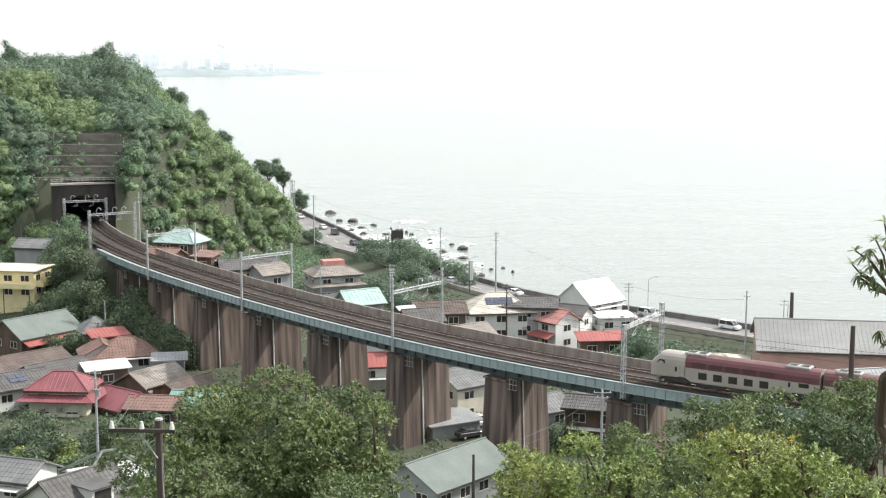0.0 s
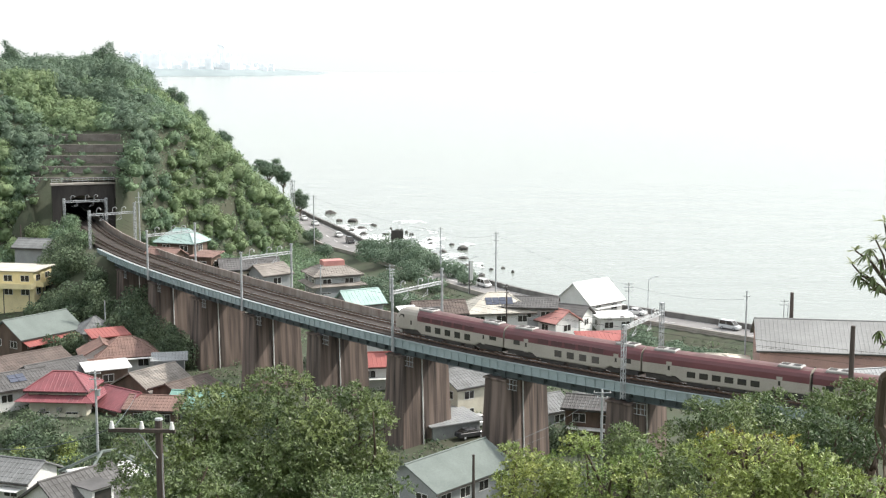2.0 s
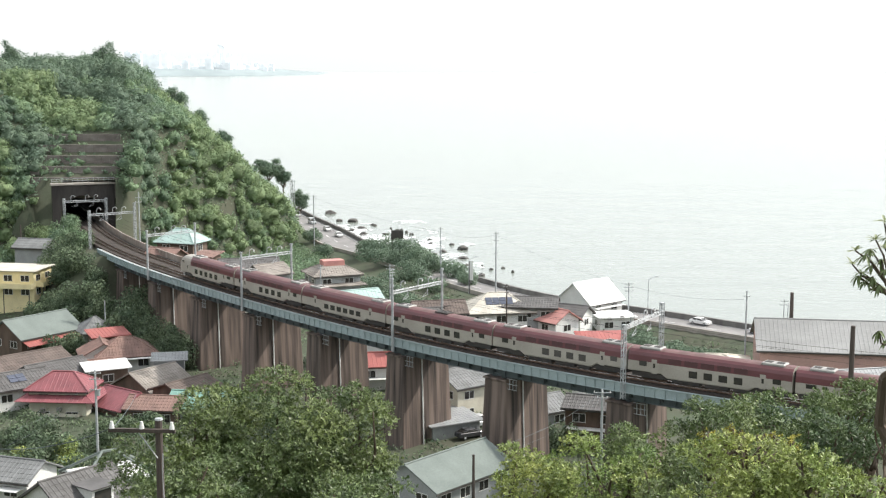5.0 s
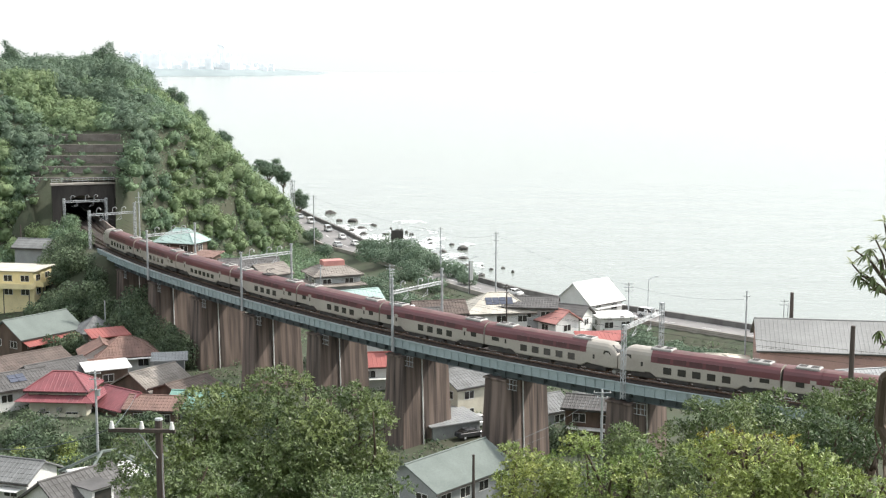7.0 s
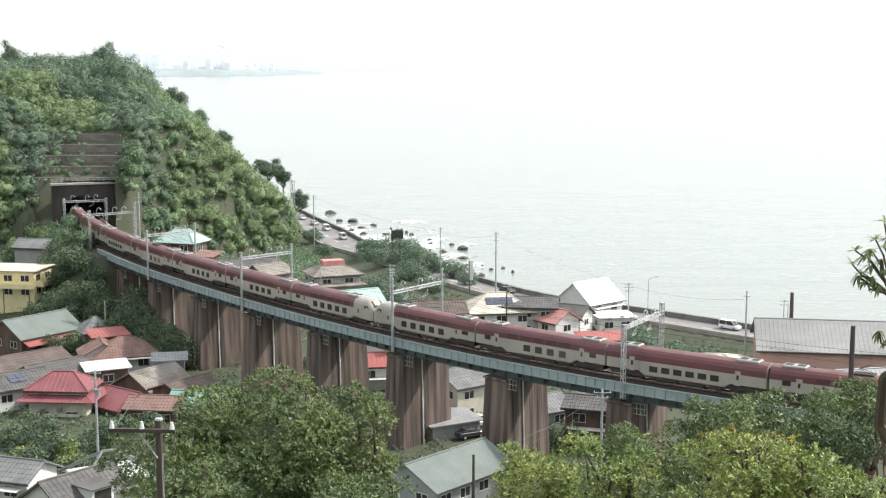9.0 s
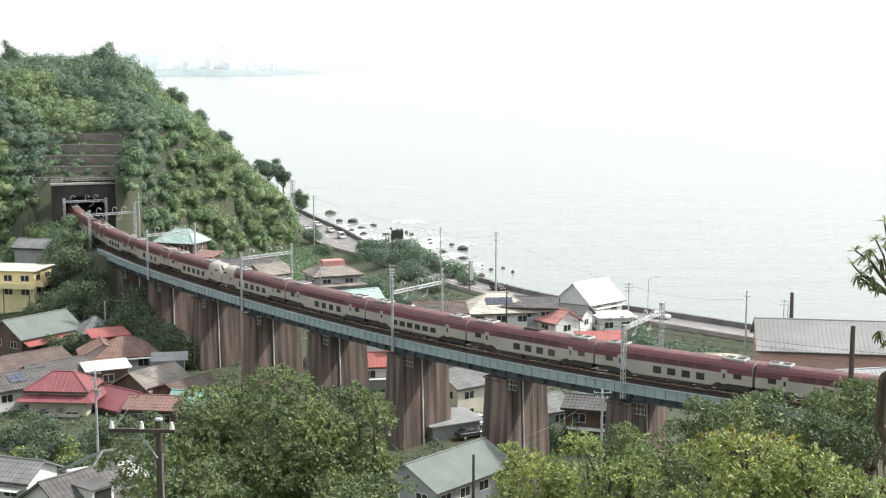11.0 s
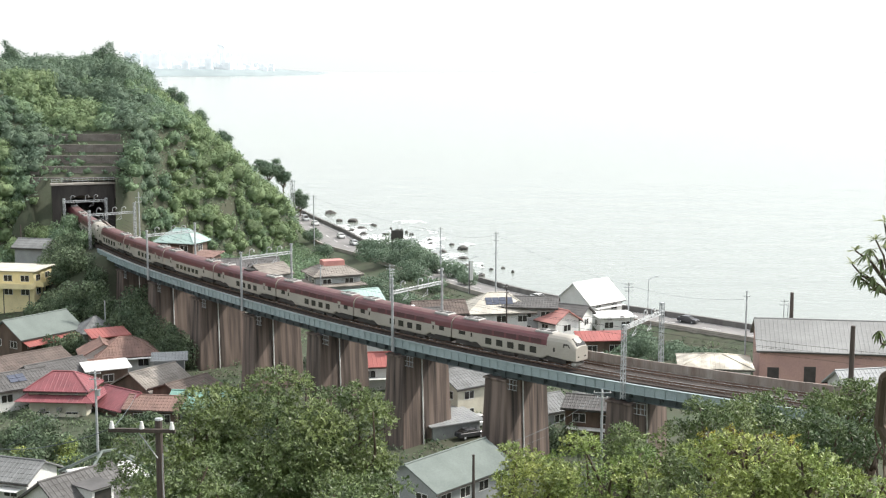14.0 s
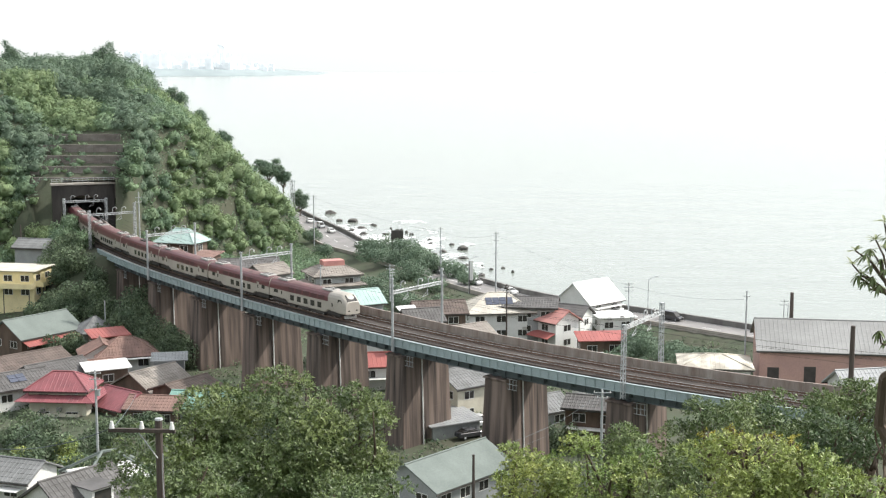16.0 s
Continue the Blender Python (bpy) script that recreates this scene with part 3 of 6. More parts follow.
def build_track():
    bed = bmesh.new()
    sweep(bed, V0 - 200, S_PORTAL + 60, 3.0, [(0.8, 23.6), (8.4, 23.6), (8.2, 24.12), (1.0, 24.12)])
    tagged(link("track_bed", bed, "ballast"), "brown rust-stained ballast bed of a double track", "track bed", kind="structure")
    for name, c in (("near", NEAR), ("far", FAR)):
        tr = tagged(empty("railway_track"), "rusty steel rails on dark sleepers across the viaduct", "railway track", group="tracks", kind="structure")
        for g in (-0.565, 0.565):
            bm = bmesh.new()
            sweep(bm, V0 - 200, S_PORTAL + 60, 3.0, [(c + g - 0.06, 24.16), (c + g + 0.06, 24.16), (c + g + 0.035, 24.385), (c + g - 0.035, 24.385)])
            rail = part("rail", bm, "rail", tr)
            bm = bmesh.new()
            sweep(bm, V0 - 200, S_PORTAL + 60, 3.0, [(c + g - 0.035, 24.386), (c + g + 0.035, 24.386), (c + g + 0.03, 24.4), (c + g - 0.03, 24.4)])
            part("running_surface", bm, "rail_top", rail)
        sl = bar_mesh("sleeper", 0.22, 2.0, 0.14, "sleeper", 0.02)
        for s in np.arange(-4, S_PORTAL, 0.75):
            shared("sleeper", sl, tr, along(s, c, 24.13))


def build_tunnel():
    """A concrete portal with a horseshoe opening and its bore."""
    s = S_PORTAL - 1.0
    m = Matrix.Translation(on_line(s, 4.5, 0)) @ pose(0, 0, 0, 0, 0, heading(s) - 90)
    t = tagged(empty("tunnel_portal"), "concrete tunnel portal at the foot of the hill, coloured dark for shade", "tunnel portal", kind="structure")
    r, spring = 5.3, 26.8
    arc = [(-r, 23.2), (-r, spring)] + [(-r * math.cos(a), spring + r * 0.82 * math.sin(a)) for a in np.linspace(0.15, math.pi - 0.15, 15)] + [(r, spring), (r, 23.2)]
    bm = bmesh.new()
    W, TOP = 7.2, 33.6
    outer = [(-W, 23.2), (-W, spring)] + [(-W + 2 * W * i / 14, TOP) for i in range(15)] + [(W, spring), (W, 23.2)]
    rings = [[bm.verts.new(m @ Vector((x, y, z))) for x, z in ring] for y in (0.0, 1.2) for ring in (arc, outer)]
    a0, o0, a1, o1 = rings
    k = len(arc)
    for i in range(k - 1):
        bm.faces.new((a0[i], a0[i + 1], o0[i + 1], o0[i]))
        bm.faces.new((a1[i], o1[i], o1[i + 1], a1[i + 1]))
        bm.faces.new((a0[i], a1[i], a1[i + 1], a0[i + 1]))
        bm.faces.new((o0[i], o0[i + 1], o1[i + 1], o1[i]))
    # Portal face takes the dark colour that stands in for shade.
    part("portal_wall", bm, "portal", t)
    bm = bmesh.new()
    sweep_pts = [[bm.verts.new(m @ Vector((x * 1.01, y, z))) for x, z in arc] for y in (1.0, 70.0)]
    for i in range(k - 1):
        bm.faces.new((sweep_pts[0][i], sweep_pts[0][i + 1], sweep_pts[1][i + 1], sweep_pts[1][i]))
    bm.faces.new(sweep_pts[1])
    part("bore", bm, "under", t)
    bm = bmesh.new()
    box(bm, -W - 0.3, -0.35, TOP, W + 0.3, 1.4, TOP + 0.5, 0.05, m)
    part("coping", bm, "concrete", t)
    # railing along the coping
    bm = bmesh.new()
    for x in np.arange(-W, W + 0.1, 1.2):
        tube(bm, m @ Vector((x, 0.4, TOP + 0.5)), m @ Vector((x, 0.4, TOP + 1.5)), 0.04, 0.04, 5)
    for z in (TOP + 1.0, TOP + 1.5):
        tube(bm, m @ Vector((-W, 0.4, z)), m @ Vector((W, 0.4, z)), 0.04, 0.04, 5)
    part("railing", bm, "galv", t)


def lattice(bm, a, b, w, step, r=0.035):
    """A four-chord lattice mast or beam from a to b."""
    a, b = Vector(a), Vector(b)
    d = (b - a).normalized()
    u = d.orthogonal().normalized()
    if abs(d.z) < 0.5:
        u = Vector((0, 0, 1))
    v = d.cross(u).normalized()
    cor = [(u * i + v * j) * w / 2 for i, j in ((1, 1), (1, -1), (-1, -1), (-1, 1))]
    for c in cor:
        tube(bm, a + c, b + c, r * 1.4, r * 1.4, 4)
    n = max(2, int((b - a).length / step))
    for k in range(n):
        p, q = a.lerp(b, k / n), a.lerp(b, (k + 1) / n)
        for c0, c1 in zip(cor, cor[1:] + cor[:1]):
            if k % 2:
                c0, c1 = c1, c0
            tube(bm, p + c0, q + c1, r, r, 4)


def build_gantry(s, kind, h0, h1, b0, b1, ext=0.0):
    g = tagged(empty("overhead_line_gantry"), "grey " + ("lattice steel" if kind == "lattice" else "concrete pole") + " gantry spanning both tracks with insulators", "gantry", group="overhead line gantries")
    p0, p1 = on_line(s, -0.35), on_line(s, 9.25)
    for p, h, base in ((p0, h0, 22.2), (p1, h1, 22.6)):
        bm = bmesh.new()
        if kind == "lattice":
            lattice(bm, (p.x, p.y, base), (p.x, p.y, 24 + h), 0.42, 0.55)
        else:
            tube(bm, (p.x, p.y, base), (p.x, p.y, 24 + h), 0.21, 0.16, 10)
        post = part("post", bm, "galv", g)
        for z in (24 + h - 0.25, 24 + h - 1.2):
            bm = bmesh.new()
            tube(bm, (p.x, p.y, z), (p.x, p.y, z + 0.22), 0.26, 0.26, 10)
            part("collar", bm, "galv", post)
    if ext:
        bm = bmesh.new()
        tube(bm, (p0.x, p0.y, 24 + h0), (p0.x, p0.y, 24 + h0 + ext), 0.07, 0.05, 6)
        u = (p1 - p0).normalized()
        for z in (0.5, 1.0, 1.5):
            q = Vector((p0.x, p0.y, 24 + h0 + ext * z / 1.7))
            tube(bm, q - u * 0.5, q + u * 0.5, 0.05, 0.05, 5)
        part("pole_extension", bm, "galv", g)
    bm = bmesh.new()
    lattice(bm, (p0.x, p0.y, 24 + b0), (p1.x, p1.y, 24 + b1), 0.38, 0.6, 0.03)
    part("beam", bm, "galv", g)
    u = (p1 - p0).normalized()
    for off in (1.6, 4.9, 6.9):
        q = Vector(p0).lerp(p1, off / 9.6)
        zb = 24 + b0 + 0.15
        bm = bmesh.new()
        pts = [q + Vector((0, 0, zb))] + [q + u * (0.45 * (1 - math.cos(a))) + Vector((0, 0, zb + 0.9 + 0.4 * math.sin(a))) for a in np.linspace(0, 2.6, 7)]
        for a, b in zip(pts, pts[1:]):
            tube(bm, a, b, 0.06, 0.06, 6)
        hook = part("feeder_hook", bm, "galv", g)
        bm = bmesh.new()
        for k in range(4):
            tube(bm, pts[-1] - Vector((0, 0, 0.08 * k)), pts[-1] - Vector((0, 0, 0.08 * k + 0.05)), 0.11, 0.09, 8)
        part("insulator", bm, "porcelain", hook)
    for off in (NEAR, FAR):
        q = on_line(s, off)
        bm = bmesh.new()
        a = Vector((q.x, q.y, 24 + b0 - 0.2))
        tube(bm, a, a - Vector((0, 0, 0.9)), 0.05, 0.05, 5)
        tube(bm, a - Vector((0, 0, 0.9)), a - Vector((0, 0, 1.1)) - u * 1.1, 0.04, 0.04, 5)
        tube(bm, a - Vector((0, 0, 0.3)), a - Vector((0, 0, 1.0)) - u * 0.9, 0.035, 0.035, 5)
        part("registration_arm", bm, "galv", g)


GANTRIES = (22.0, 61.6, 102.0, 139.8, 177.4, 212.0)


def build_wires():
    for off in (NEAR, FAR):
        for dz, sag, nm in ((5.1, 0.0, "contact_wire"), (6.1, 0.35, "messenger_wire")):
            bm = bmesh.new()
            ss = (-18.0,) + GANTRIES
            pts = []
            for a, b in zip(ss, ss[1:]):
                for k in range(6):
                    t = k / 6
                    pts.append(on_line(a + (b - a) * t, off, 24.4 + dz - sag * 4 * t * (1 - t)))
            polytube(bm, pts, 0.016)
            tagged(link(nm, bm, "trim_dark"), "thin overhead wire above the railway track", "wire", group="overhead wires")


build_viaduct()
build_track()
build_tunnel()
for _row in ((22.0, "lattice", 7.5, 8.8, 7.0, 7.6), (61.6, "pole", 8.8, 9.2, 6.7, 7.1, 1.3), (102.0, "pole", 8.0, 8.6, 6.9, 7.1), (139.8, "pole", 7.6, 8.4, 6.6, 6.8),
             (177.4, "lattice", 7.6, 8.8, 6.6, 6.8), (212.0, "lattice", 6.8, 6.6, 6.0, 6.0)):
    build_gantry(*_row)
build_wires()

# ---------------------------------------------------------------- the train
PITCH, CAR = 21.23, 20.85
# cross-section of one side, bottom to top: lateral, height over the rail
SIDE = [(1.36, 0.7), (1.46, 0.85), (1.475, 1.3), (1.475, 2.5), (1.46, 2.75), (1.40, 3.2), (1.25, 3.6), (0.95, 3.88), (0.5, 4.02), (0.0, 4.06)]
SPLIT = 2.55  # cream below, maroon above


def ring(x, scale_y=1.0, drop=0.0, low=0.38):
    half = [(y * scale_y, max(low + (0.12 if z > 0.8 else 0), z) if z < 1.2 else z - drop * max(0, (z - 2.2) / 1.86)) for y, z in SIDE]
    return [(x, -y, z) for y, z in half] + [(x, y, z) for y, z in half[-2::-1]]


def shell(rings, colours):
    """The car's skin through cross-sections; colours(x, z) names the slot."""
    bm = bmesh.new()
    vs = [[bm.verts.new(p) for p in r] for r in rings]
    k = len(rings[0])
    for a, b in zip(vs, vs[1:]):
        for i in range(k):
            j = (i + 1) % k
            f = bm.faces.new((a[i], b[i], b[j], a[j]))
            c = f.calc_center_median()
            f.material_index = colours(c.x, c.z)
    bm.faces.new(vs[0]).material_index = 0
    bm.faces.new(vs[-1][::-1]).material_index = 0
    bmesh.ops.recalc_face_normals(bm, faces=bm.faces)
    return bm


def train_car(kind):
    car = tagged(empty("train_car"), {"lead": "cream and maroon sleeper train cab car with rounded nose", "a": "cream and maroon double-deck sleeper train car", "b": "cream and maroon sleeper train car with two rows of windows", "c": "cream and maroon sleeper train car with a pantograph"}[kind], "train car", group="cars of the sleeper train")
    h = CAR / 2
    lead = kind == "lead"
    xs = [-h, -h + 0.25, -6.0, -5.2, 5.2, 6.0, h - 4.5] + ([h - 1.5, h - 1.15, h - 0.85, h - 0.55, h - 0.3, h - 0.12, h, h + 0.05] if lead else [h - 0.25, h])
    rings = []
    for x in xs:
        low = 0.72 if abs(x) < 5.6 else 1.2
        e = max(0, x - (h - 1.5)) / 1.55 if lead else 0
        sc = 1 - 0.14 * e ** 2.6 if lead else (0.985 if abs(x) > h - 0.1 else 1)
        if lead and x > h - 3.0:
            low = 1.0
        rings.append(ring(x, sc, 1.2 * max(0, e) ** 1.7, low))

    def colours(x, z):
        if lead and x > h - 4.5:
            return 0
        return 0 if z < SPLIT else (1 if z < 3.9 else 2)
    part("body", shell(rings, colours), ["cream", "maroon", "maroon_roof"], car)
    bm = bmesh.new()
    box(bm, -h + 0.4, -1.2, 0.55, h - (1.6 if lead else 0.4), 1.2, 1.1)
    for x0, x1 in ((-4.9, -3.2), (-2.6, 0.4), (1.0, 4.6)):
        box(bm, x0, -1.28, 0.28, x1, 1.28, 0.75, 0.04)
    part("underframe", bm, "under", car)
    for bx in (-7.3, 7.3):
        bm = bmesh.new()
        for sy in (-1, 1):
            box(bm, bx - 1.5, sy * 1.0 - 0.1, 0.38, bx + 1.5, sy * 1.0 + 0.1, 0.62, 0.04)
            box(bm, bx - 0.3, sy * 1.0 - 0.16, 0.5, bx + 0.3, sy * 1.0 + 0.16, 0.95, 0.04)
        box(bm, bx - 0.25, -1.0, 0.4, bx + 0.25, 1.0, 0.7)
        bogie = part("bogie", bm, "under", car)
        for wx in (-1.05, 1.05):
            for sy in (-1, 1):
                bm = bmesh.new()
                tube(bm, (bx + wx, sy * 0.5, 0.43), (bx + wx, sy * 0.64, 0.43), 0.43, 0.43, 14)
                part("wheel", bm, "rail", bogie)
    win = []
    if kind in ("lead", "a", "c"):
        win += [(x, 1.26, 1.08, 0.84) for x in (-3.9, -2.0, -0.1, 1.8)]
        win += [(x, 1.95, 1.0, 0.6) for x in (-8.6, 8.4)] if not lead else [(-8.6, 1.95, 1.2, 0.5), (3.7, 1.26, 1.08, 0.84)]
        win += [(x, 2.62, 1.7, 0.62) for x in (-4.2, -2.1, 0.0, 2.1, 4.2)]
    else:
        win += [(x, 1.3, 1.1, 0.72) for x in (-4.0, -2.4, -0.8, 0.8, 2.4, 4.0)]
        win += [(x, 2.3, 1.1, 0.62) for x in (-6.2, -4.6, -3.0, -1.4, 0.2, 1.8, 3.4, 5.0, 6.6)]
    for x, z, w, hh in win:
        for sy in (-1, 1):
            yy = 1.475 if z < 2.2 else 1.455
            bm = bmesh.new()
            lean = 0.05 if z > 2.2 else 0.0
            prism(bm, ([(x - w / 2, sy * (yy - 0.05), z), (x + w / 2, sy * (yy - 0.05), z), (x + w / 2, sy * (yy + 0.018), z), (x - w / 2, sy * (yy + 0.018), z)],
                       [(x - w / 2, sy * (yy - 0.05 - lean), z + hh), (x + w / 2, sy * (yy - 0.05 - lean), z + hh), (x + w / 2, sy * (yy + 0.018 - lean), z + hh), (x - w / 2, sy * (yy + 0.018 - lean), z + hh)]))
            bmesh.ops.recalc_face_normals(bm, faces=bm.faces)
            part("window", bm, "glass" if z < 2.2 or kind == "b" else "glass_red", car)
    for dx in (-6.9, 6.9) if not lead else (-6.9, h - 3.3):
        for sy in (-1, 1):
            bm = bmesh.new()
            box(bm, dx - 0.36, sy * 1.47, 1.15, dx + 0.36, sy * 1.483, 2.9 if not lead else 2.42, 0.004)
            door = part("door", bm, "cream", car)
            bm = bmesh.new()
            box(bm, dx - 0.14, sy * 1.475, 1.85, dx + 0.14, sy * 1.492, 2.4)
            part("door_window", bm, "glass", door)
    # roof gear
    for x in ((-7.6, 4.9) if lead else (-7.8, 7.8)):
        bm = bmesh.new()
        box(bm, x - 1.4, -0.85, 3.85, x + 1.4, 0.85, 4.2, 0.1)
        ac = part("air_conditioner", bm, "roof_gear", car)
        bm = bmesh.new()
        for k in (-0.7, 0.7):
            box(bm, x + k - 0.45, -0.5, 4.19, x + k + 0.45, 0.5, 4.23, 0.01)
        part("grille", bm, "under", ac)
    bm = bmesh.new()
    box(bm, -h - 0.22, -0.75, 1.0, -h + 0.02, 0.75, 3.6)
    part("gangway", bm, "under", car)
    if kind == "c":
        bm = bmesh.new()
        box(bm, -1.2, -0.7, 4.02, 1.2, 0.7, 4.2, 0.04)
        for sy in (-0.4, 0.4):
            tube(bm, (-1.0, sy, 4.2), (0.6, sy * 0.8, 4.65), 0.03, 0.03, 5)
            tube(bm, (0.6, sy * 0.8, 4.65), (-0.5, sy * 1.2, 5.05), 0.03, 0.03, 5)
        tube(bm, (-0.5, -0.8, 5.07), (-0.5, 0.8, 5.07), 0.04, 0.04, 5)
        part("pantograph", bm, "under", car)
    if lead:
        bm = bmesh.new()
        fr = [(h - 1.05, 0.8, 3.64), (h - 1.05, -0.8, 3.64), (h - 0.1, -0.88, 2.84), (h - 0.1, 0.88, 2.84)]
        fo = [(x + 0.12, y, z + 0.16) for x, y, z in fr]
        prism(bm, (fr, fo))
        bmesh.ops.recalc_face_normals(bm, faces=bm.faces)
        part("windscreen", bm, "glass", car)
        for sy in (-1, 1):
            bm = bmesh.new()
            prism(bm, ([(h - 1.9, sy * 1.25, 2.65), (h - 0.75, sy * 1.1, 2.65), (h - 1.1, sy * 1.1, 3.1), (h - 1.8, sy * 1.15, 3.1)],
                       [(h - 1.9, sy * 1.475, 2.65), (h - 0.75, sy * 1.44, 2.65), (h - 1.1, sy * 1.41, 3.1), (h - 1.8, sy * 1.425, 3.1)]))
            bmesh.ops.recalc_face_normals(bm, faces=bm.faces)
            part("side_window", bm, "glass", car)
            bm = bmesh.new()
            box(bm, h - 0.25, sy * 0.72 - 0.18, 1.45, h + 0.08, sy * 0.72 + 0.18, 1.62, 0.03)
            part("headlight", bm, "glass", car)
        bm = bmesh.new()
        box(bm, h - 0.2, -0.16, 0.72, h + 0.3, 0.16, 1.0, 0.04)
        part("coupler", bm, "under", car)
        bm = bmesh.new()
        box(bm, h - 0.9, -1.0, 0.25, h - 0.35, 1.0, 0.75, 0.1)
        part("snow_guard", bm, "roof_gear", car)
    return car


def nose_s(t):
    return 19.1 + 21.785 * t + 0.015 * t * t


KINDS = ["lead", "a", "b", "c", "a", "a", "lead"] * 2
_first, TRAIN = {}, []
for _i, _k in enumerate(KINDS):
    if _k not in _first:
        _first[_k] = train_car(_k)
        TRAIN.append(_first[_k])
    else:
        TRAIN.append(copy_thing(_first[_k], Matrix.Identity(4)))


def car_pose(i, t):
    c = nose_s(t) - PITCH * (i + 0.5)
    a, b = on_line(c - 7.3, NEAR), on_line(c + 7.3, NEAR)
    yaw = math.degrees(math.atan2(b.y - a.y, b.x - a.x)) + (180 if i % 7 == 6 else 0)
    mid = (a + b) / 2
    return pose(mid.x, mid.y, TRACK_Z, 0, 0, yaw)

# ---------------------------------------------------------------- road traffic
PAINTS = {"white": (0.78, 0.78, 0.77), "silver": (0.55, 0.57, 0.58), "dark": (0.05, 0.05, 0.055)}
for _n, _c in PAINTS.items():
    M["car_" + _n] = mat("car_paint_" + _n, _c, tuple(v * 0.9 for v in _c), 0.25, scale=1, fine=8, bump=0)


def road_car(colour, tall):
    car = tagged(empty("car"), f"{colour} {'van' if tall else 'saloon'} driving on the coast road", "car", group="cars on the coast road")
    top = 1.85 if tall else 1.42
    bm = bmesh.new()
    prof = [(-2.2, 0.3), (2.2, 0.3), (2.25, 0.62), (2.1, 0.85), (1.25, 0.98), (-2.1, 1.02), (-2.25, 0.7)]
    prism(bm, ([(x, -0.84, z) for x, z in prof], [(x, 0.84, z) for x, z in prof]))
    bmesh.ops.recalc_face_normals(bm, faces=bm.faces)
    bmesh.ops.bevel(bm, geom=bm.edges[:], offset=0.07, segments=1, affect="EDGES")
    part("body", bm, "car_" + colour, car)
    bm = bmesh.new()
    x0, x1, x2, x3 = (-2.1, -2.0, 0.7, 1.5) if tall else (-1.75, -1.1, 0.35, 1.2)
    prism(bm, ([(x0, -0.78, 0.98), (x3, -0.78, 0.98), (x3, 0.78, 0.98), (x0, 0.78, 0.98)], [(x1, -0.66, top - 0.06), (x2, -0.66, top - 0.06), (x2, 0.66, top - 0.06), (x1, 0.66, top - 0.06)]))
    part("cabin_glass", bm, "glass", car)
    bm = bmesh.new()
    box(bm, x1 - 0.05, -0.7, top - 0.07, x2 + 0.05, 0.7, top, 0.03)
    part("roof", bm, "car_" + colour, car)
    for xa, xb in ((x0, x1), (x3, x2), ((x0 + x3) / 2 - 0.2, (x0 + x3) / 2 - 0.2)):
        for sy in (-1, 1):
            bm = bmesh.new()
            tube(bm, (xa, sy * 0.79, 0.97), (xb, sy * 0.68, top - 0.05), 0.05, 0.05, 5)
            part("pillar", bm, "car_" + colour, car)
    for wx in (-1.35, 1.35):
        for sy in (-1, 1):
            bm = bmesh.new()
            tube(bm, (wx, sy * 0.66, 0.31), (wx, sy * 0.87, 0.31), 0.31, 0.31, 14)
            wheel = part("wheel", bm, "tyre", car)
            bm = bmesh.new()
            tube(bm, (wx, sy * 0.868, 0.31), (wx, sy * 0.885, 0.31), 0.19, 0.17, 10)
            part("rim", bm, "galv", wheel)
    for sy in (-0.6, 0.6):
        bm = bmesh.new()
        box(bm, 2.12, sy - 0.16, 0.62, 2.27, sy + 0.16, 0.76, 0.02)
        part("headlight", bm, "roof_gear", car)
    return car


ROAD_SPEED = 9.8
ROAD_REF = float(CD[np.hypot(CQ[:, 0] - 55.2, CQ[:, 1] - 270.2).argmin()])
TRAFFIC = []
_made = {}
for _t, _c, _tall in ((-0.5, "white", True), (1.5, "silver", True), (3.8, "white", False), (5.2, "white", False), (8.5, "white", True), (12.2, "white", False), (14.5, "dark", False),
                      (16.9, "dark", True), (18.4, "white", False), (21.4, "white", False), (22.9, "white", False), (24.8, "silver", True), (27.0, "white", True), (28.5, "silver", False),
                      (30.1, "white", False), (33.4, "white", False), (34.7, "silver", True), (36.1, "white", False)):
    if (_c, _tall) not in _made:
        _made[_c, _tall] = road_car(_c, _tall)
        TRAFFIC.append((_made[_c, _tall], _t, 2.9))
    else:
        TRAFFIC.append((copy_thing(_made[_c, _tall], Matrix.Identity(4)), _t, 2.9))

ONCOMING = copy_thing(_made["silver", False], Matrix.Identity(4))

# cars parked under the viaduct
for _x, _y, _key, _yaw in ((4.0, 192.9, ("dark", False), 30), (5.2, 197.8, ("silver", True), 35)):
    _z = float(ground_z([(_x, _y)])[0])
    _p = copy_thing(_made[_key], pose(_x, _y, _z, 0, 0, _yaw))
    tagged(_p, f"{_key[0]} car parked on the ground beneath the viaduct", "car", "parked cars")

# ---------------------------------------------------------------- houses
TILED = ("roof_grey", "roof_slate", "roof_brown", "roof_tan", "roof_terra", "roof_light")


PLAIN = ("roof_sage", "roof_white", "roof_pink")


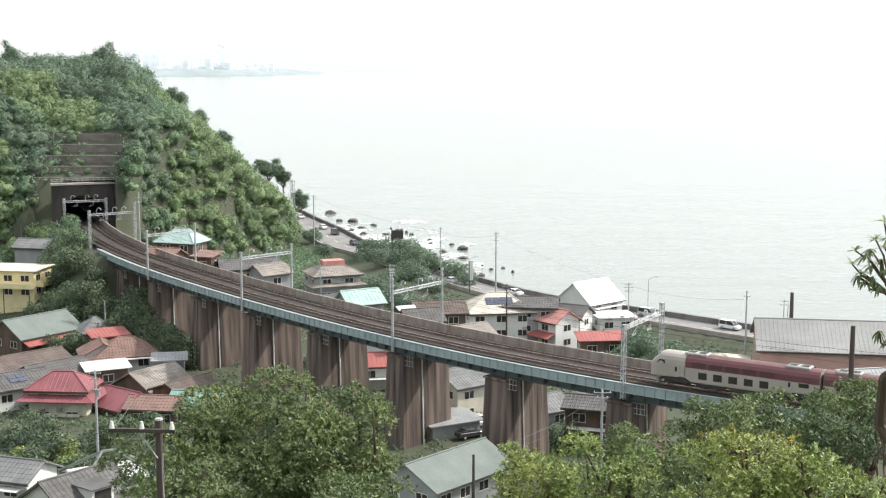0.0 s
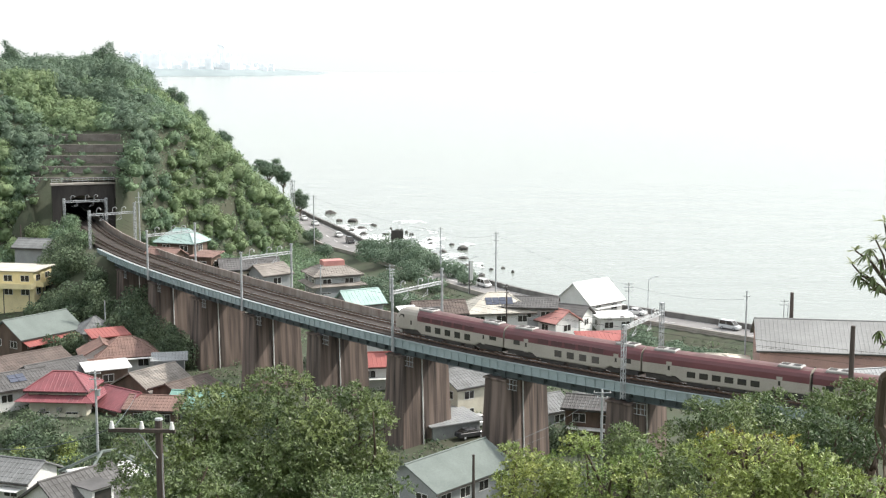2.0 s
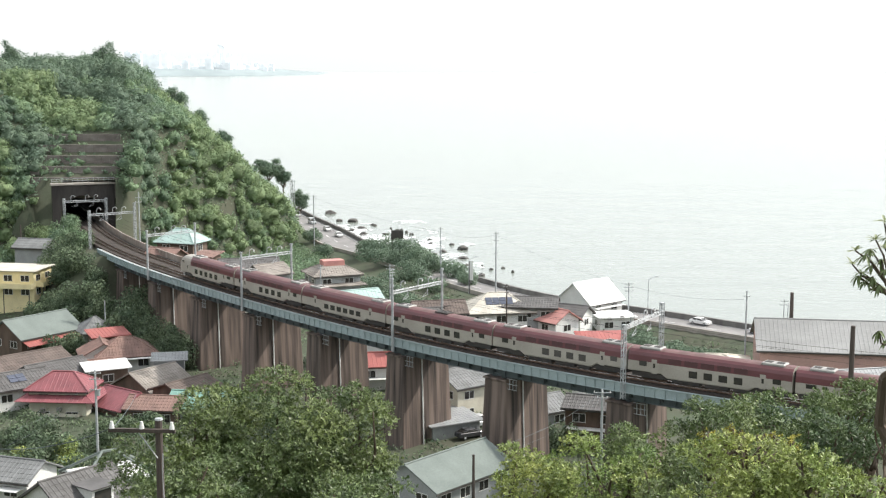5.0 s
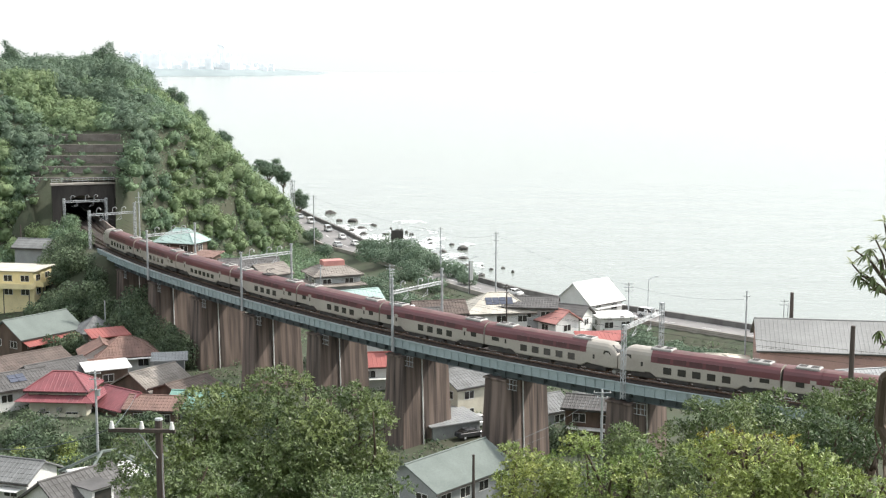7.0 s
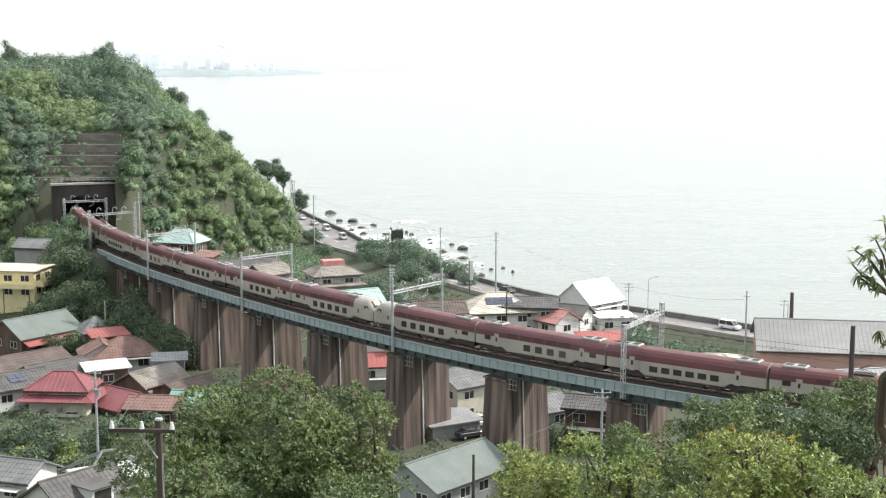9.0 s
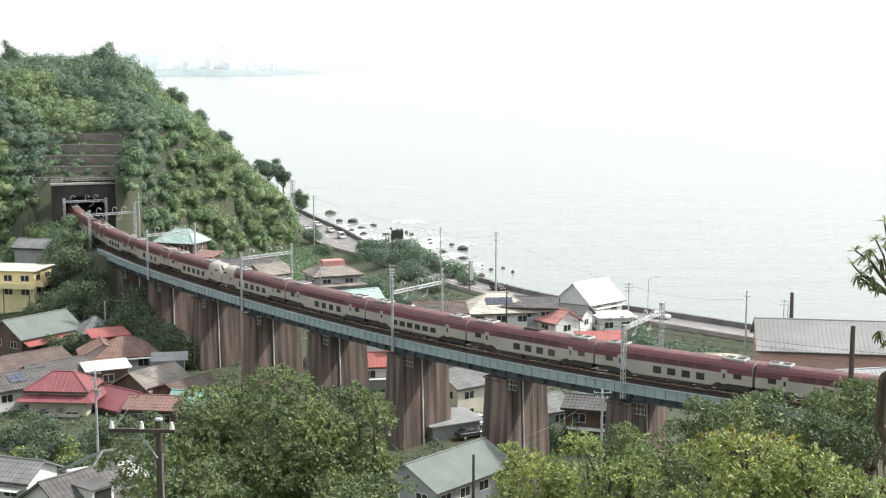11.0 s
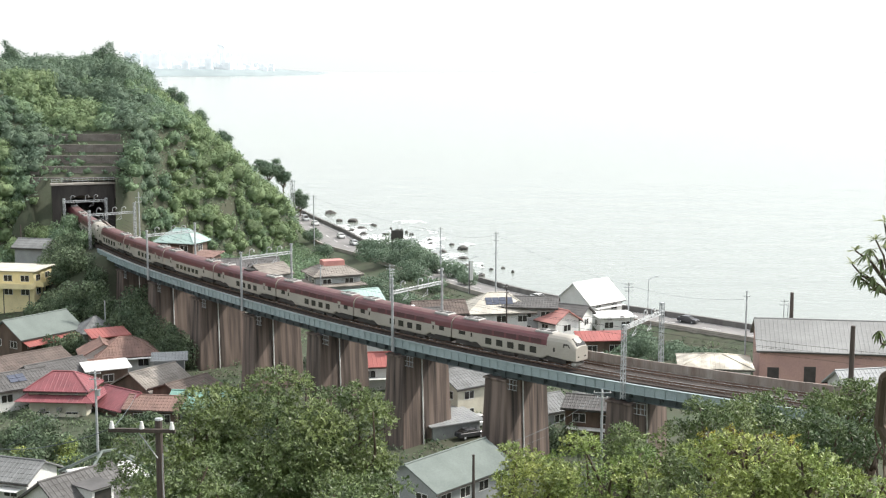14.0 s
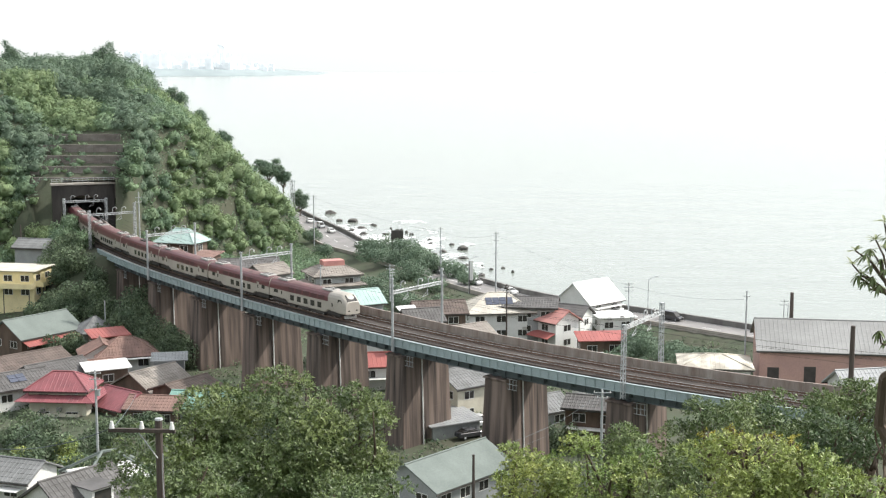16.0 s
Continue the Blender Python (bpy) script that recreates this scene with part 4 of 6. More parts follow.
def roof_slope(corners, th, kind, tiled, seams=True):
    """One slope of a roof as a single sheet with raised seams, or with stepped courses of tile."""
    bm = bmesh.new()
    a, b, e, f = [Vector(p) for p in corners]
    nrm = (b - a).cross(f - a).normalized()
    if nrm.z < 0:
        nrm = -nrm
    length, narrow = (b - a).length, ((b - a).length - (e - f).length) / 2
    rise = f.lerp(e, 0.5) - a.lerp(b, 0.5)
    n = max(3, int(length / (0.55 if tiled else 0.7)))
    dl = min(0.11 if tiled else 0.06, length / n * 0.28)
    prof = [(0.0, 0.0)]
    if kind != "flat" and seams:
        for i in range(n):
            c = (i + 0.5) * length / n
            prof += [(c - dl, 0.0), (c - dl * 0.4, 0.04), (c + dl * 0.4, 0.04), (c + dl, 0.0)]
    prof.append((length, 0.0))
    rows = max(1, int(rise.length / 0.75)) if tiled and kind != "flat" else 1

    def reach(u):
        if narrow < 0.05:
            return 1.0
        return min(1.0, max(0.01, min(u, length - u) / narrow))
    grid = []
    for u, hgt in prof:
        col = []
        foot = a + (b - a) * (u / length)
        for r in range(rows):
            for q, lift in ((r / rows, 0.03 if tiled else 0), ((r + 1) / rows, 0.0)):
                t = min(q, reach(u))
                col.append(bm.verts.new(foot + rise * t + nrm * (th + hgt * (0 if t >= reach(u) and reach(u) < 1 else 1) + lift)))
        under = (bm.verts.new(foot), bm.verts.new(foot + rise * reach(u)))
        grid.append((col, under))
    for (c0, u0), (c1, u1) in zip(grid, grid[1:]):
        for i in range(len(c0) - 1):
            bm.faces.new((c0[i], c1[i], c1[i + 1], c0[i + 1]))
        bm.faces.new((u0[0], u0[1], u1[1], u1[0]))
        bm.faces.new((u0[0], u1[0], c1[0], c0[0]))
        bm.faces.new((u0[1], c0[-1], c1[-1], u1[1]))
    for col, un in (grid[0], grid[-1]):
        bm.faces.new([un[0], *col, un[1]])
    bmesh.ops.recalc_face_normals(bm, faces=bm.faces)
    return bm


def house(name, x, y, z, yaw, w, d, h, rh, roof, wall, kind, label, storeys=1, extras=(), over=0.6, windows=True):
    """A house with its ridge along local x; (x, y) is its centre, z its ground."""
    ob = tagged(empty(name, pose(x, y, z, 0, 0, yaw)), label, "house" if "shed" not in name and "hall" not in name else name.replace("_", " "), group="village houses")
    bm = bmesh.new()
    box(bm, -w / 2, -d / 2, -4, w / 2, d / 2, h)
    if kind == "gable":
        for sx in (-1, 1):
            prism(bm, ([(sx * w / 2, -d / 2, h), (sx * w / 2, d / 2, h), (sx * w / 2, 0, h + rh)], [(sx * (w / 2 - 0.15), -d / 2, h), (sx * (w / 2 - 0.15), d / 2, h), (sx * (w / 2 - 0.15), 0, h + rh)]))
    bmesh.ops.recalc_face_normals(bm, faces=bm.faces)
    part("wall", bm, wall, ob)
    W, D, th = w / 2 + over, d / 2 + over, 0.16
    drop = rh * over / (d / 2)
    ez = h - drop
    if kind == "gable":
        slopes = [[(-W, s * D, ez), (W, s * D, ez), (W, 0, h + rh), (-W, 0, h + rh)] for s in (-1, 1)]
        caps = [((-W, 0, h + rh), (W, 0, h + rh))]
    elif kind == "hip":
        r = max(0.2, W - D * 0.95)
        slopes = [[(-W, s * D, ez), (W, s * D, ez), (r, 0, h + rh), (-r, 0, h + rh)] for s in (-1, 1)]
        slopes += [[(s * W, -D, ez), (s * W, D, ez), (s * r, 0.03, h + rh), (s * r, -0.03, h + rh)] for s in (-1, 1)]
        caps = [((-r, 0, h + rh), (r, 0, h + rh))] + [((s * W, q * D, ez), (s * r, 0, h + rh)) for s in (-1, 1) for q in (-1, 1)]
    elif kind == "shed":
        slopes = [[(-W, -D, h), (W, -D, h), (W, D, h + rh), (-W, D, h + rh)]]
        caps = []
    else:
        slopes = [[(-W, -D, h), (W, -D, h), (W, D, h + 0.12), (-W, D, h + 0.12)]]
        caps = []
    for c in slopes:
        part("roof", roof_slope(c, th, kind, roof in TILED, roof not in PLAIN), roof, ob)
    for a, b in caps:
        bm = bmesh.new()
        tube(bm, Vector(a) + Vector((0, 0, th)), Vector(b) + Vector((0, 0, th)), 0.16, 0.16, 6)
        part("ridge_cap", bm, roof, ob)
    # gutter and fascia under the eaves
    if kind in ("gable", "hip"):
        for s in (-1, 1):
            bm = bmesh.new()
            box(bm, -W, s * D - 0.06, ez - 0.16, W, s * D + 0.06, ez - 0.01)
            part("gutter", bm, "trim_dark", ob)
    if windows:
        for fy, length, rot in ((-d / 2, w, 0), (-w / 2, d, -90), (-w / 2, d, 90)):
            for st in range(storeys + 1):
                zz = h - 2.1 - st * 2.75
                if zz < 0.4:
                    continue
                n = max(1, int(length / 3.4))
                for i in range(n):
                    cx = -length / 2 + (i + 0.5) * length / n
                    m = pose(0, 0, 0, 0, 0, rot)
                    ww = min(1.9, length / n * 0.58)
                    bm = bmesh.new()
                    for q in ((-ww / 2, zz, -ww / 2 + 0.07, zz + 1.3), (ww / 2 - 0.07, zz, ww / 2, zz + 1.3), (-ww / 2, zz, ww / 2, zz + 0.07), (-ww / 2, zz + 1.23, ww / 2, zz + 1.3), (-0.04, zz, 0.04, zz + 1.3)):
                        box(bm, cx + q[0], fy - 0.06, q[1], cx + q[2], fy + 0.02, q[3], 0, m)
                    fr = part("window", bm, "trim_white", ob)
                    bm = bmesh.new()
                    box(bm, cx - ww / 2 + 0.06, fy - 0.02, zz + 0.06, cx + ww / 2 - 0.06, fy + 0.01, zz + 1.25, 0, m)
                    part("pane", bm, "glass", fr)
    for e in extras:
        add_extra(ob, e, w, d, h, rh, roof, wall)
    return ob


def add_extra(ob, e, w, d, h, rh, roof, wall):
    """Skirt roofs, balconies, panels, dormers and the like."""
    if e[0] == "skirt":  # a lower roof all round: height, overhang
        z, o = e[1], e[2]
        W, D = w / 2, d / 2
        for c in ([(-W - o, -D - o, z), (W + o, -D - o, z), (W, -D, z + o * 0.45), (-W, -D, z + o * 0.45)], [(-W - o, D + o, z), (W + o, D + o, z), (W, D, z + o * 0.45), (-W, D, z + o * 0.45)],
                  [(-W - o, -D - o, z), (-W - o, D + o, z), (-W, D, z + o * 0.45), (-W, -D, z + o * 0.45)], [(W + o, -D - o, z), (W + o, D + o, z), (W, D, z + o * 0.45), (W, -D, z + o * 0.45)]):
            part("skirt_roof", roof_slope(c, 0.12, "hip", roof in TILED), roof, ob)
    elif e[0] == "balcony":  # height, length, depth, which side
        z, ln, dp = e[1], e[2], e[3]
        m = pose(0, 0, 0, 0, 0, 90) if e[4] == "side" else Matrix.Identity(4)
        y = -(w if e[4] == "side" else d) / 2
        bm = bmesh.new()
        box(bm, -ln / 2, y - dp, z - 0.15, ln / 2, y, z, 0, m)
        bal = part("balcony", bm, wall, ob)
        bm = bmesh.new()
        box(bm, -ln / 2, y - dp, z, ln / 2, y - dp + 0.1, z + 0.95, 0, m)
        part("balcony_front", bm, wall, bal)
        for sx in (-1, 1):
            bm = bmesh.new()
            box(bm, sx * ln / 2 - 0.05, y - dp + 0.1, z, sx * ln / 2 + 0.05, y, z + 0.95, 0, m)
            part("balcony_side", bm, wall, bal)
        for sx in (-0.46, 0.0, 0.46):
            bm = bmesh.new()
            box(bm, sx * ln - 0.07, y - dp + 0.02, -3, sx * ln + 0.07, y - dp + 0.16, z - 0.15, 0, m)
            part("post", bm, "trim_dark", bal)
    elif e[0] == "solar":  # count along the front slope
        slope = math.atan2(rh, d / 2)
        for i in range(e[1]):
            for j in range(2):
                bm = bmesh.new()
                m = Matrix.Translation((0, -d / 4, h + rh / 2 + 0.28)) @ pose(0, 0, 0, math.degrees(slope))
                x0 = (i - e[1] / 2) * 1.35
                box(bm, x0 + 0.04, -1.0 + j * 1.05, 0, x0 + 1.3, j * 1.05, 0.05, 0, m)
                part("solar_panel", bm, "solar", ob)
    elif e[0] == "openings":  # dark ground-floor openings along the front: dark slabs paint the shade inside
        for i in range(e[1]):
            x0 = -w * 0.42 + i * w * 0.84 / max(1, e[1] - 1)
            bm = bmesh.new()
            box(bm, x0 - 0.95, -d / 2 - 0.05, 1.2, x0 + 0.95, -d / 2 + 0.05, 4.0 + 0.3 * (i % 2), 0.02)
            part("shutter", bm, "trim_dark", ob)
    elif e[0] == "dormer":
        bm = bmesh.new()
        box(bm, -1.3, -d / 2 - 0.1, h + 0.1, 1.3, 0, h + rh * 0.75)
        dm = part("dormer", bm, wall, ob)
        bm = bmesh.new()
        box(bm, -1.6, -d / 2 - 0.5, h + rh * 0.75, 1.6, 0.2, h + rh * 0.75 + 0.12)
        part("dormer_roof", bm, roof, dm)
        bm = bmesh.new()
        box(bm, -1.0, -d / 2 - 0.14, h + 0.35, 1.0, -d / 2 - 0.08, h + rh * 0.65)
        part("dormer_window", bm, "glass", dm)
    elif e[0] == "deck":  # a low parapet box on the roof
        bm = bmesh.new()
        box(bm, -e[1] / 2, -e[2] / 2, h + rh * 0.5, e[1] / 2, e[2] / 2, h + rh + 0.5)
        part("roof_deck", bm, "roof_pink", ob)
    elif e[0] == "eaves":  # a red strip roof below the main eaves
        z = e[1]
        part("lean_to_roof", roof_slope([(-w / 2, -d / 2 - 2.2, z), (w / 2, -d / 2 - 2.2, z), (w / 2, -d / 2, z + 0.8), (-w / 2, -d / 2, z + 0.8)], 0.1, "gable", False), e[2], ob)
    elif e[0] == "canopy":  # a flat awning: side offset, height
        bm = bmesh.new()
        box(bm, -w * 0.45, -d / 2 - 1.6, e[1], w * 0.45, -d / 2, e[1] + 0.08)
        cn = part("canopy", bm, "trim_white", ob)
        for sx in (-0.42, 0.42):
            bm = bmesh.new()
            tube(bm, (w * sx, -d / 2 - 1.5, -2), (w * sx, -d / 2 - 1.5, e[1]), 0.05, 0.05, 6)
            part("canopy_post", bm, "trim_dark", cn)
    elif e[0] == "ac":
        for i in range(e[1]):
            bm = bmesh.new()
            x0 = -w * 0.3 + i * 2.6
            box(bm, x0, -d / 2 - 0.4, 2.5 + 0.2 * i, x0 + 0.8, -d / 2 - 0.02, 3.15 + 0.2 * i, 0.03)
            part("air_conditioner", bm, "roof_gear", ob)


# name, x, y, ground, turn, length, depth, wall height, roof rise, roof, wall, kind, label, storeys, extras
HOUSES = [
    ("temple_house", -55.3, 285.0, 17.0, -20, 8.5, 6, 8.2, 2.2, "roof_pale_teal", "wall_brown", "hip", "old house with a two-tier pale green hipped roof below the headland", 2, (('skirt', 3.6, 1.9),)),
    ("house", -56.3, 272.0, 16.0, -20, 6, 5, 7.9, 1.2, "roof_terra", "wall_brown", "gable", "small red-brown annexe beside the green-roofed house", 1, ()),
    ("house", -46.8, 266.0, 16.0, -20, 4, 4, 8.5, 0.6, "roof_terra", "wall_brown", "shed", "small red-brown shed behind the parapet", 1, ()),
    ("house", -38.6, 266.0, 14.0, 15, 11, 8, 8.5, 1.4, "roof_slate", "wall_cream", "gable", "low house with a weathered grey roof beside the viaduct", 2, (('ac', 2),)),
    ("house", -34.1, 262.0, 14.0, 40, 6, 6, 8.0, 1.4, "roof_tan", "wall_grey", "gable", "small house with a faded tan roof", 1, ()),
    ("house", -23.0, 278.0, 12.0, 22, 9.5, 8, 7.4, 2.0, "roof_tan", "wall_grey", "hip", "two-storey grey house with a tan roof and pink roof deck", 2, (('deck', 4.5, 3), ('skirt', 5.0, 1.2), ('balcony', 2.8, 7, 1.2, 'front'))),
    ("house", -15.0, 240.0, 14.0, 28, 6.5, 6, 6.3, 1.8, "roof_pale_teal", "wall_grey", "gable", "small house with a green metal gabled roof", 2, ()),
    ("house", -3.7, 226.0, 14.0, 20, 6, 5, 5.8, 1.5, "roof_slate", "wall_grey", "gable", "small house with a grey tiled roof behind the parapet", 1, ()),
    ("shed", -6.0, 228.0, 15.0, 25, 2.2, 1.6, 5.4, 0.8, "roof_white", "wall_white", "shed", "small white sheet-metal shed", 1, ()),
    ("house", -0.9, 245.0, 12.0, 12, 9, 6, 5.6, 1.6, "roof_brown", "wall_brown", "gable", "old house with a rusty brown roof", 1, ()),
    ("house", 4.2, 215.0, 12.0, 35, 6, 5, 7.5, 1.3, "roof_tan", "wall_grey", "gable", "low house with a grey-tan roof just behind the parapet", 1, ()),
    ("house", 10.6, 262.0, 9.5, 8, 12.5, 9.5, 5.4, 2.8, "roof_pale", "wall_white", "hip", "white two-storey house with a pale hipped roof and solar panels", 2, (('solar', 4),)),
    ("house", 16.7, 262.0, 8.5, -8, 11, 8, 7.2, 1.2, "roof_slate", "wall_grey", "gable", "grey stained rendered house with a dark low roof", 2, (('ac', 2),)),
    ("house", 22.0, 258.0, 8.0, -52, 6, 6, 5.5, 1.8, "roof_pink", "wall_white", "gable", "white two-storey house with a pink gabled roof", 2, (('eaves', 2.4, 'roof_bright_red'),)),
    ("house", 25.6, 268.0, 8.0, -30, 7, 6, 4.6, 1.6, "roof_slate", "wall_white", "gable", "white house with a dark roof between its neighbours", 2, ()),
    ("house", 31.3, 284.0, 9.0, 42, 10, 9, 3.8, 3.6, "roof_white", "wall_white", "gable", "tall white house with a dazzling white metal roof", 2, (('balcony', 3.2, 6, 1.2, 'side'), ('canopy', 2.6))),
    ("house", 34.7, 272.0, 8.5, 10, 7, 6, 2.9, 0.2, "roof_white", "wall_white", "flat", "white block beside the tall white house", 2, (('ac', 2),)),
    ("shed", 30.0, 252.0, 8.0, 5, 8.5, 4, 2.7, 0.9, "roof_bright_red", "wall_brown", "shed", "low shed with a bright red roof", 1, ()),
    ("shed", 23.1, 212.0, 14.0, 10, 4, 3, 1.8, 0.8, "roof_light", "wall_white", "gable", "small pale shed just behind the parapet", 1, ()),
    ("house", 44.8, 219.0, 10.0, -8, 11, 9, 3.8, 1.2, "roof_patched", "wall_white", "hip", "house with a patched pale low hipped roof", 1, ()),
    ("hall", 67.2, 224.0, 9.0, -9, 28, 15, 7.0, 3.6, "roof_sheet", "wall_pink", "gable", "long pink hall with a pale grey corrugated roof", 2, (('openings', 5),), 0.6, False),
    ("house", 59.2, 186.0, 11.0, 12, 8, 6, 7.2, 2.0, "roof_light", "wall_white", "gable", "small house with a pale roof beside the line", 1, ()),
    ("house", -87.1, 274.0, 13.5, -10, 11, 8, 7.3, 0.2, "roof_pale", "wall_yellow", "flat", "yellow two-storey house with a flat pale roof and balcony", 2, (('balcony', 4.2, 12, 2.2, 'front'), ('balcony', 4.2, 6, 1.6, 'side'))),
    ("shed", -87.4, 288.0, 21.5, -15, 7, 5, 2.0, 1.3, "roof_grey", "wall_grey", "gable", "grey shed on the green slope", 1, ()),
    ("house", -75.0, 245.0, 9.5, 54, 13, 9, 4.4, 2.6, "roof_sage", "wall_brown", "gable", "brown house with a grey-green tiled gabled roof and red eaves", 2, (('eaves', 3.0, 'roof_bright_red'),)),
    ("house", -64.5, 247.0, 9.5, 30, 5.5, 5.5, 4.3, 2.0, "roof_grey", "wall_grey", "hip", "small house with a grey hipped roof", 1, ()),
    ("shed", -60.5, 240.0, 9.5, 30, 6, 4, 4.5, 0.7, "roof_bright_red", "wall_brown", "shed", "low red-roofed shed between the houses", 1, ()),
    ("house", -55.9, 234.0, 9.5, 20, 10, 8, 2.9, 2.3, "roof_terra", "wall_white", "hip", "house with a brown-red tiled hipped roof and white gable", 1, (('canopy', 2.4),)),
    ("house", -60.1, 234.0, 9.5, 110, 6, 7, 2.8, 1.8, "roof_terra", "wall_white", "gable", "white gabled wing with a brown-red tiled roof", 1, ()),
    ("shed", -46.6, 226.0, 9.5, 10, 5, 4, 3.3, 0.4, "roof_light", "wall_grey", "shed", "lean-to with a pale sheet roof near the pier", 1, ()),
    ("house", -72.5, 226.0, 8.5, 48, 16, 9, 3.1, 1.8, "roof_brown", "wall_brown", "gable", "long low house with a dark brown roof", 1, ()),
    ("house", -64.6, 220.0, 8.5, 48, 10, 7, 3.5, 1.6, "roof_slate", "wall_white", "gable", "old house with a dark grey roof", 1, ()),
    ("house", -68.4, 210.0, 8.5, 40, 10, 8, 4.0, 1.6, "roof_slate", "wall_white", "gable", "white walled house with a grey roof and skylight", 1, (('solar', 2),)),
    ("house", -61.0, 226.0, 8.5, 30, 9, 6, 2.4, 1.4, "roof_terra", "wall_brown", "gable", "old dark wooden house with a red-brown roof", 1, ()),
    ("shed", -56.2, 221.0, 9.0, 28, 6.6, 2.8, 3.3, 0.8, "roof_white", "wall_brown", "shed", "lean-to with a bright white sheet roof", 1, ()),
    ("house", -59.0, 206.0, 7.0, -5, 9.0, 6.0, 6.2, 1.9, "roof_red", "wall_cream", "hip", "cream two-storey house with a two-tier red metal roof", 2, (('skirt', 4.4, 1.7), ('balcony', 1.6, 7, 1.0, 'front'), ('ac', 2))),
    ("house", -50.1, 207.0, 8.0, -38, 7.5, 7, 2.2, 1.9, "roof_red", "wall_brown", "gable", "house with a ribbed red gabled roof", 1, ()),
    ("house", -44.0, 204.0, 8.0, -8, 8, 6, 2.6, 1.2, "roof_terra", "wall_brown", "gable", "low house with a faded red roof", 1, ()),
    ("house", -48.0, 219.0, 8.5, 54, 9, 9, 1.8, 2.4, "roof_tan", "wall_brown", "gable", "house with a weathered tan tiled roof", 1, ()),
    ("house", -41.1, 212.0, 8.5, 54, 8, 7, 2.8, 1.2, "roof_brown", "wall_brown", "gable", "low house with a dull brown roof near the pier", 1, ()),
    ("house", -36.7, 205.0, 8.5, -8, 10, 7, 2.1, 1.6, "roof_teal", "wall_grey", "gable", "low house with a teal green roof", 1, ()),
    ("house", -36.9, 132.0, 15.0, 52, 8, 8, 4.7, 2.6, "roof_slate", "wall_white", "gable", "white house with a dark slate roof and dormer", 2, (('dormer',),)),
    ("house", -37.7, 148.0, 14.0, 30, 8, 7, 3.3, 2.4, "roof_sage", "wall_white", "hip", "house with a grey-green hipped roof", 2, ()),
    ("house", -51.3, 155.0, 12.0, -18, 9, 6, 3.4, 1.4, "roof_grey", "wall_white", "gable", "small white house with a grey roof and awning", 1, (('canopy', 2.4),)),
    ("house", 0.4, 161.0, 10.0, 49, 14, 9, 3.6, 2.2, "roof_sage", "wall_grey", "gable", "house with a wide grey-green metal roof below the viaduct", 1, ()),
    ("house", 3.3, 206.0, 8.5, 38, 9, 8, 5.6, 1.8, "roof_grey", "wall_cream", "gable", "cream two-storey house behind the piers", 2, ()),
    ("house", 0.5, 196.0, 8.5, 30, 8, 6, 1.9, 0.6, "roof_light", "wall_grey", "shed", "grey-roofed house seen between the piers", 1, ()),
    ("house", -10.6, 222.0, 8.5, 10, 8, 6, 4.7, 1.4, "roof_bright_red", "wall_white", "gable", "white house with a red roof seen between the piers", 1, (('canopy', 2.6),)),
    ("house", 14.2, 200.0, 8.5, 34, 8, 6, 2.7, 1.6, "roof_grey", "wall_grey", "gable", "small grey roofed house behind the piers", 1, ()),
    ("house", 22.0, 188.0, 9.0, -18, 8, 6, 5.8, 1.0, "roof_slate", "wall_brown", "gable", "dark house with a white awning behind the piers", 1, (('canopy', 3.0),)),
]
for _r in HOUSES:
    house(*_r)

# ---------------------------------------------------------------- trees and undergrowth
def limb(bm, a, b, r0, r1, bends=3, wob=0.25):
    a, b = Vector(a), Vector(b)
    pts = [a.lerp(b, i / bends) + Vector(rng.normal(0, wob, 3)) * (0 if i in (0, bends) else 1) for i in range(bends + 1)]
    for i in range(bends):
        ra, rb = r0 + (r1 - r0) * i / bends, r0 + (r1 - r0) * (i + 1) / bends
        tube(bm, pts[i], pts[i + 1], ra, rb, 7)


def mound_shape(sub=2):
    bm = bmesh.new()
    bmesh.ops.create_icosphere(bm, subdivisions=sub, radius=1)
    v = np.array([q.co[:] for q in bm.verts])
    f = np.array([[q.index for q in t.verts] for t in bm.faces])
    bm.free()
    return v, f


def tree(name, lobes, base, leaf, size, per_area, label, depth=0.4, trunk=0.22, spread=0.9):
    t = tagged(empty(name), label, "tree", group="trees")
    L = np.array(lobes, float)
    c = L[:, :3].mean(0)
    bm = bmesh.new()
    fork = Vector(base).lerp(Vector(c), 0.55)
    limb(bm, base, fork, trunk, trunk * 0.75)
    part("trunk", bm, "bark", t, smooth=True)
    for l in L[1:12]:
        bm = bmesh.new()
        limb(bm, fork, (l[0], l[1], l[2] + l[5] * 0.3), trunk * 0.55, 0.03, 4, 0.3)
        part("limb", bm, "bark", t, smooth=True)
    v, f = spray_leaves(L, size, per_area) if size < 0.2 else clump_leaves(L, size, per_area, depth, spread)
    raw("crown", v, f, leaf, t)
    return t


def clump_leaves(L, size, per_area, depth, spread):
    """Far crowns: tufts of leaves in the shell of each clump."""
    p, n = lobes_points(L, per_area, depth)
    p, n = tufts(p, n + np.array([0, 0, 0.5]), 9, size * 1.5)
    return leaf_cloud(p, n, size, spread, 0.42)


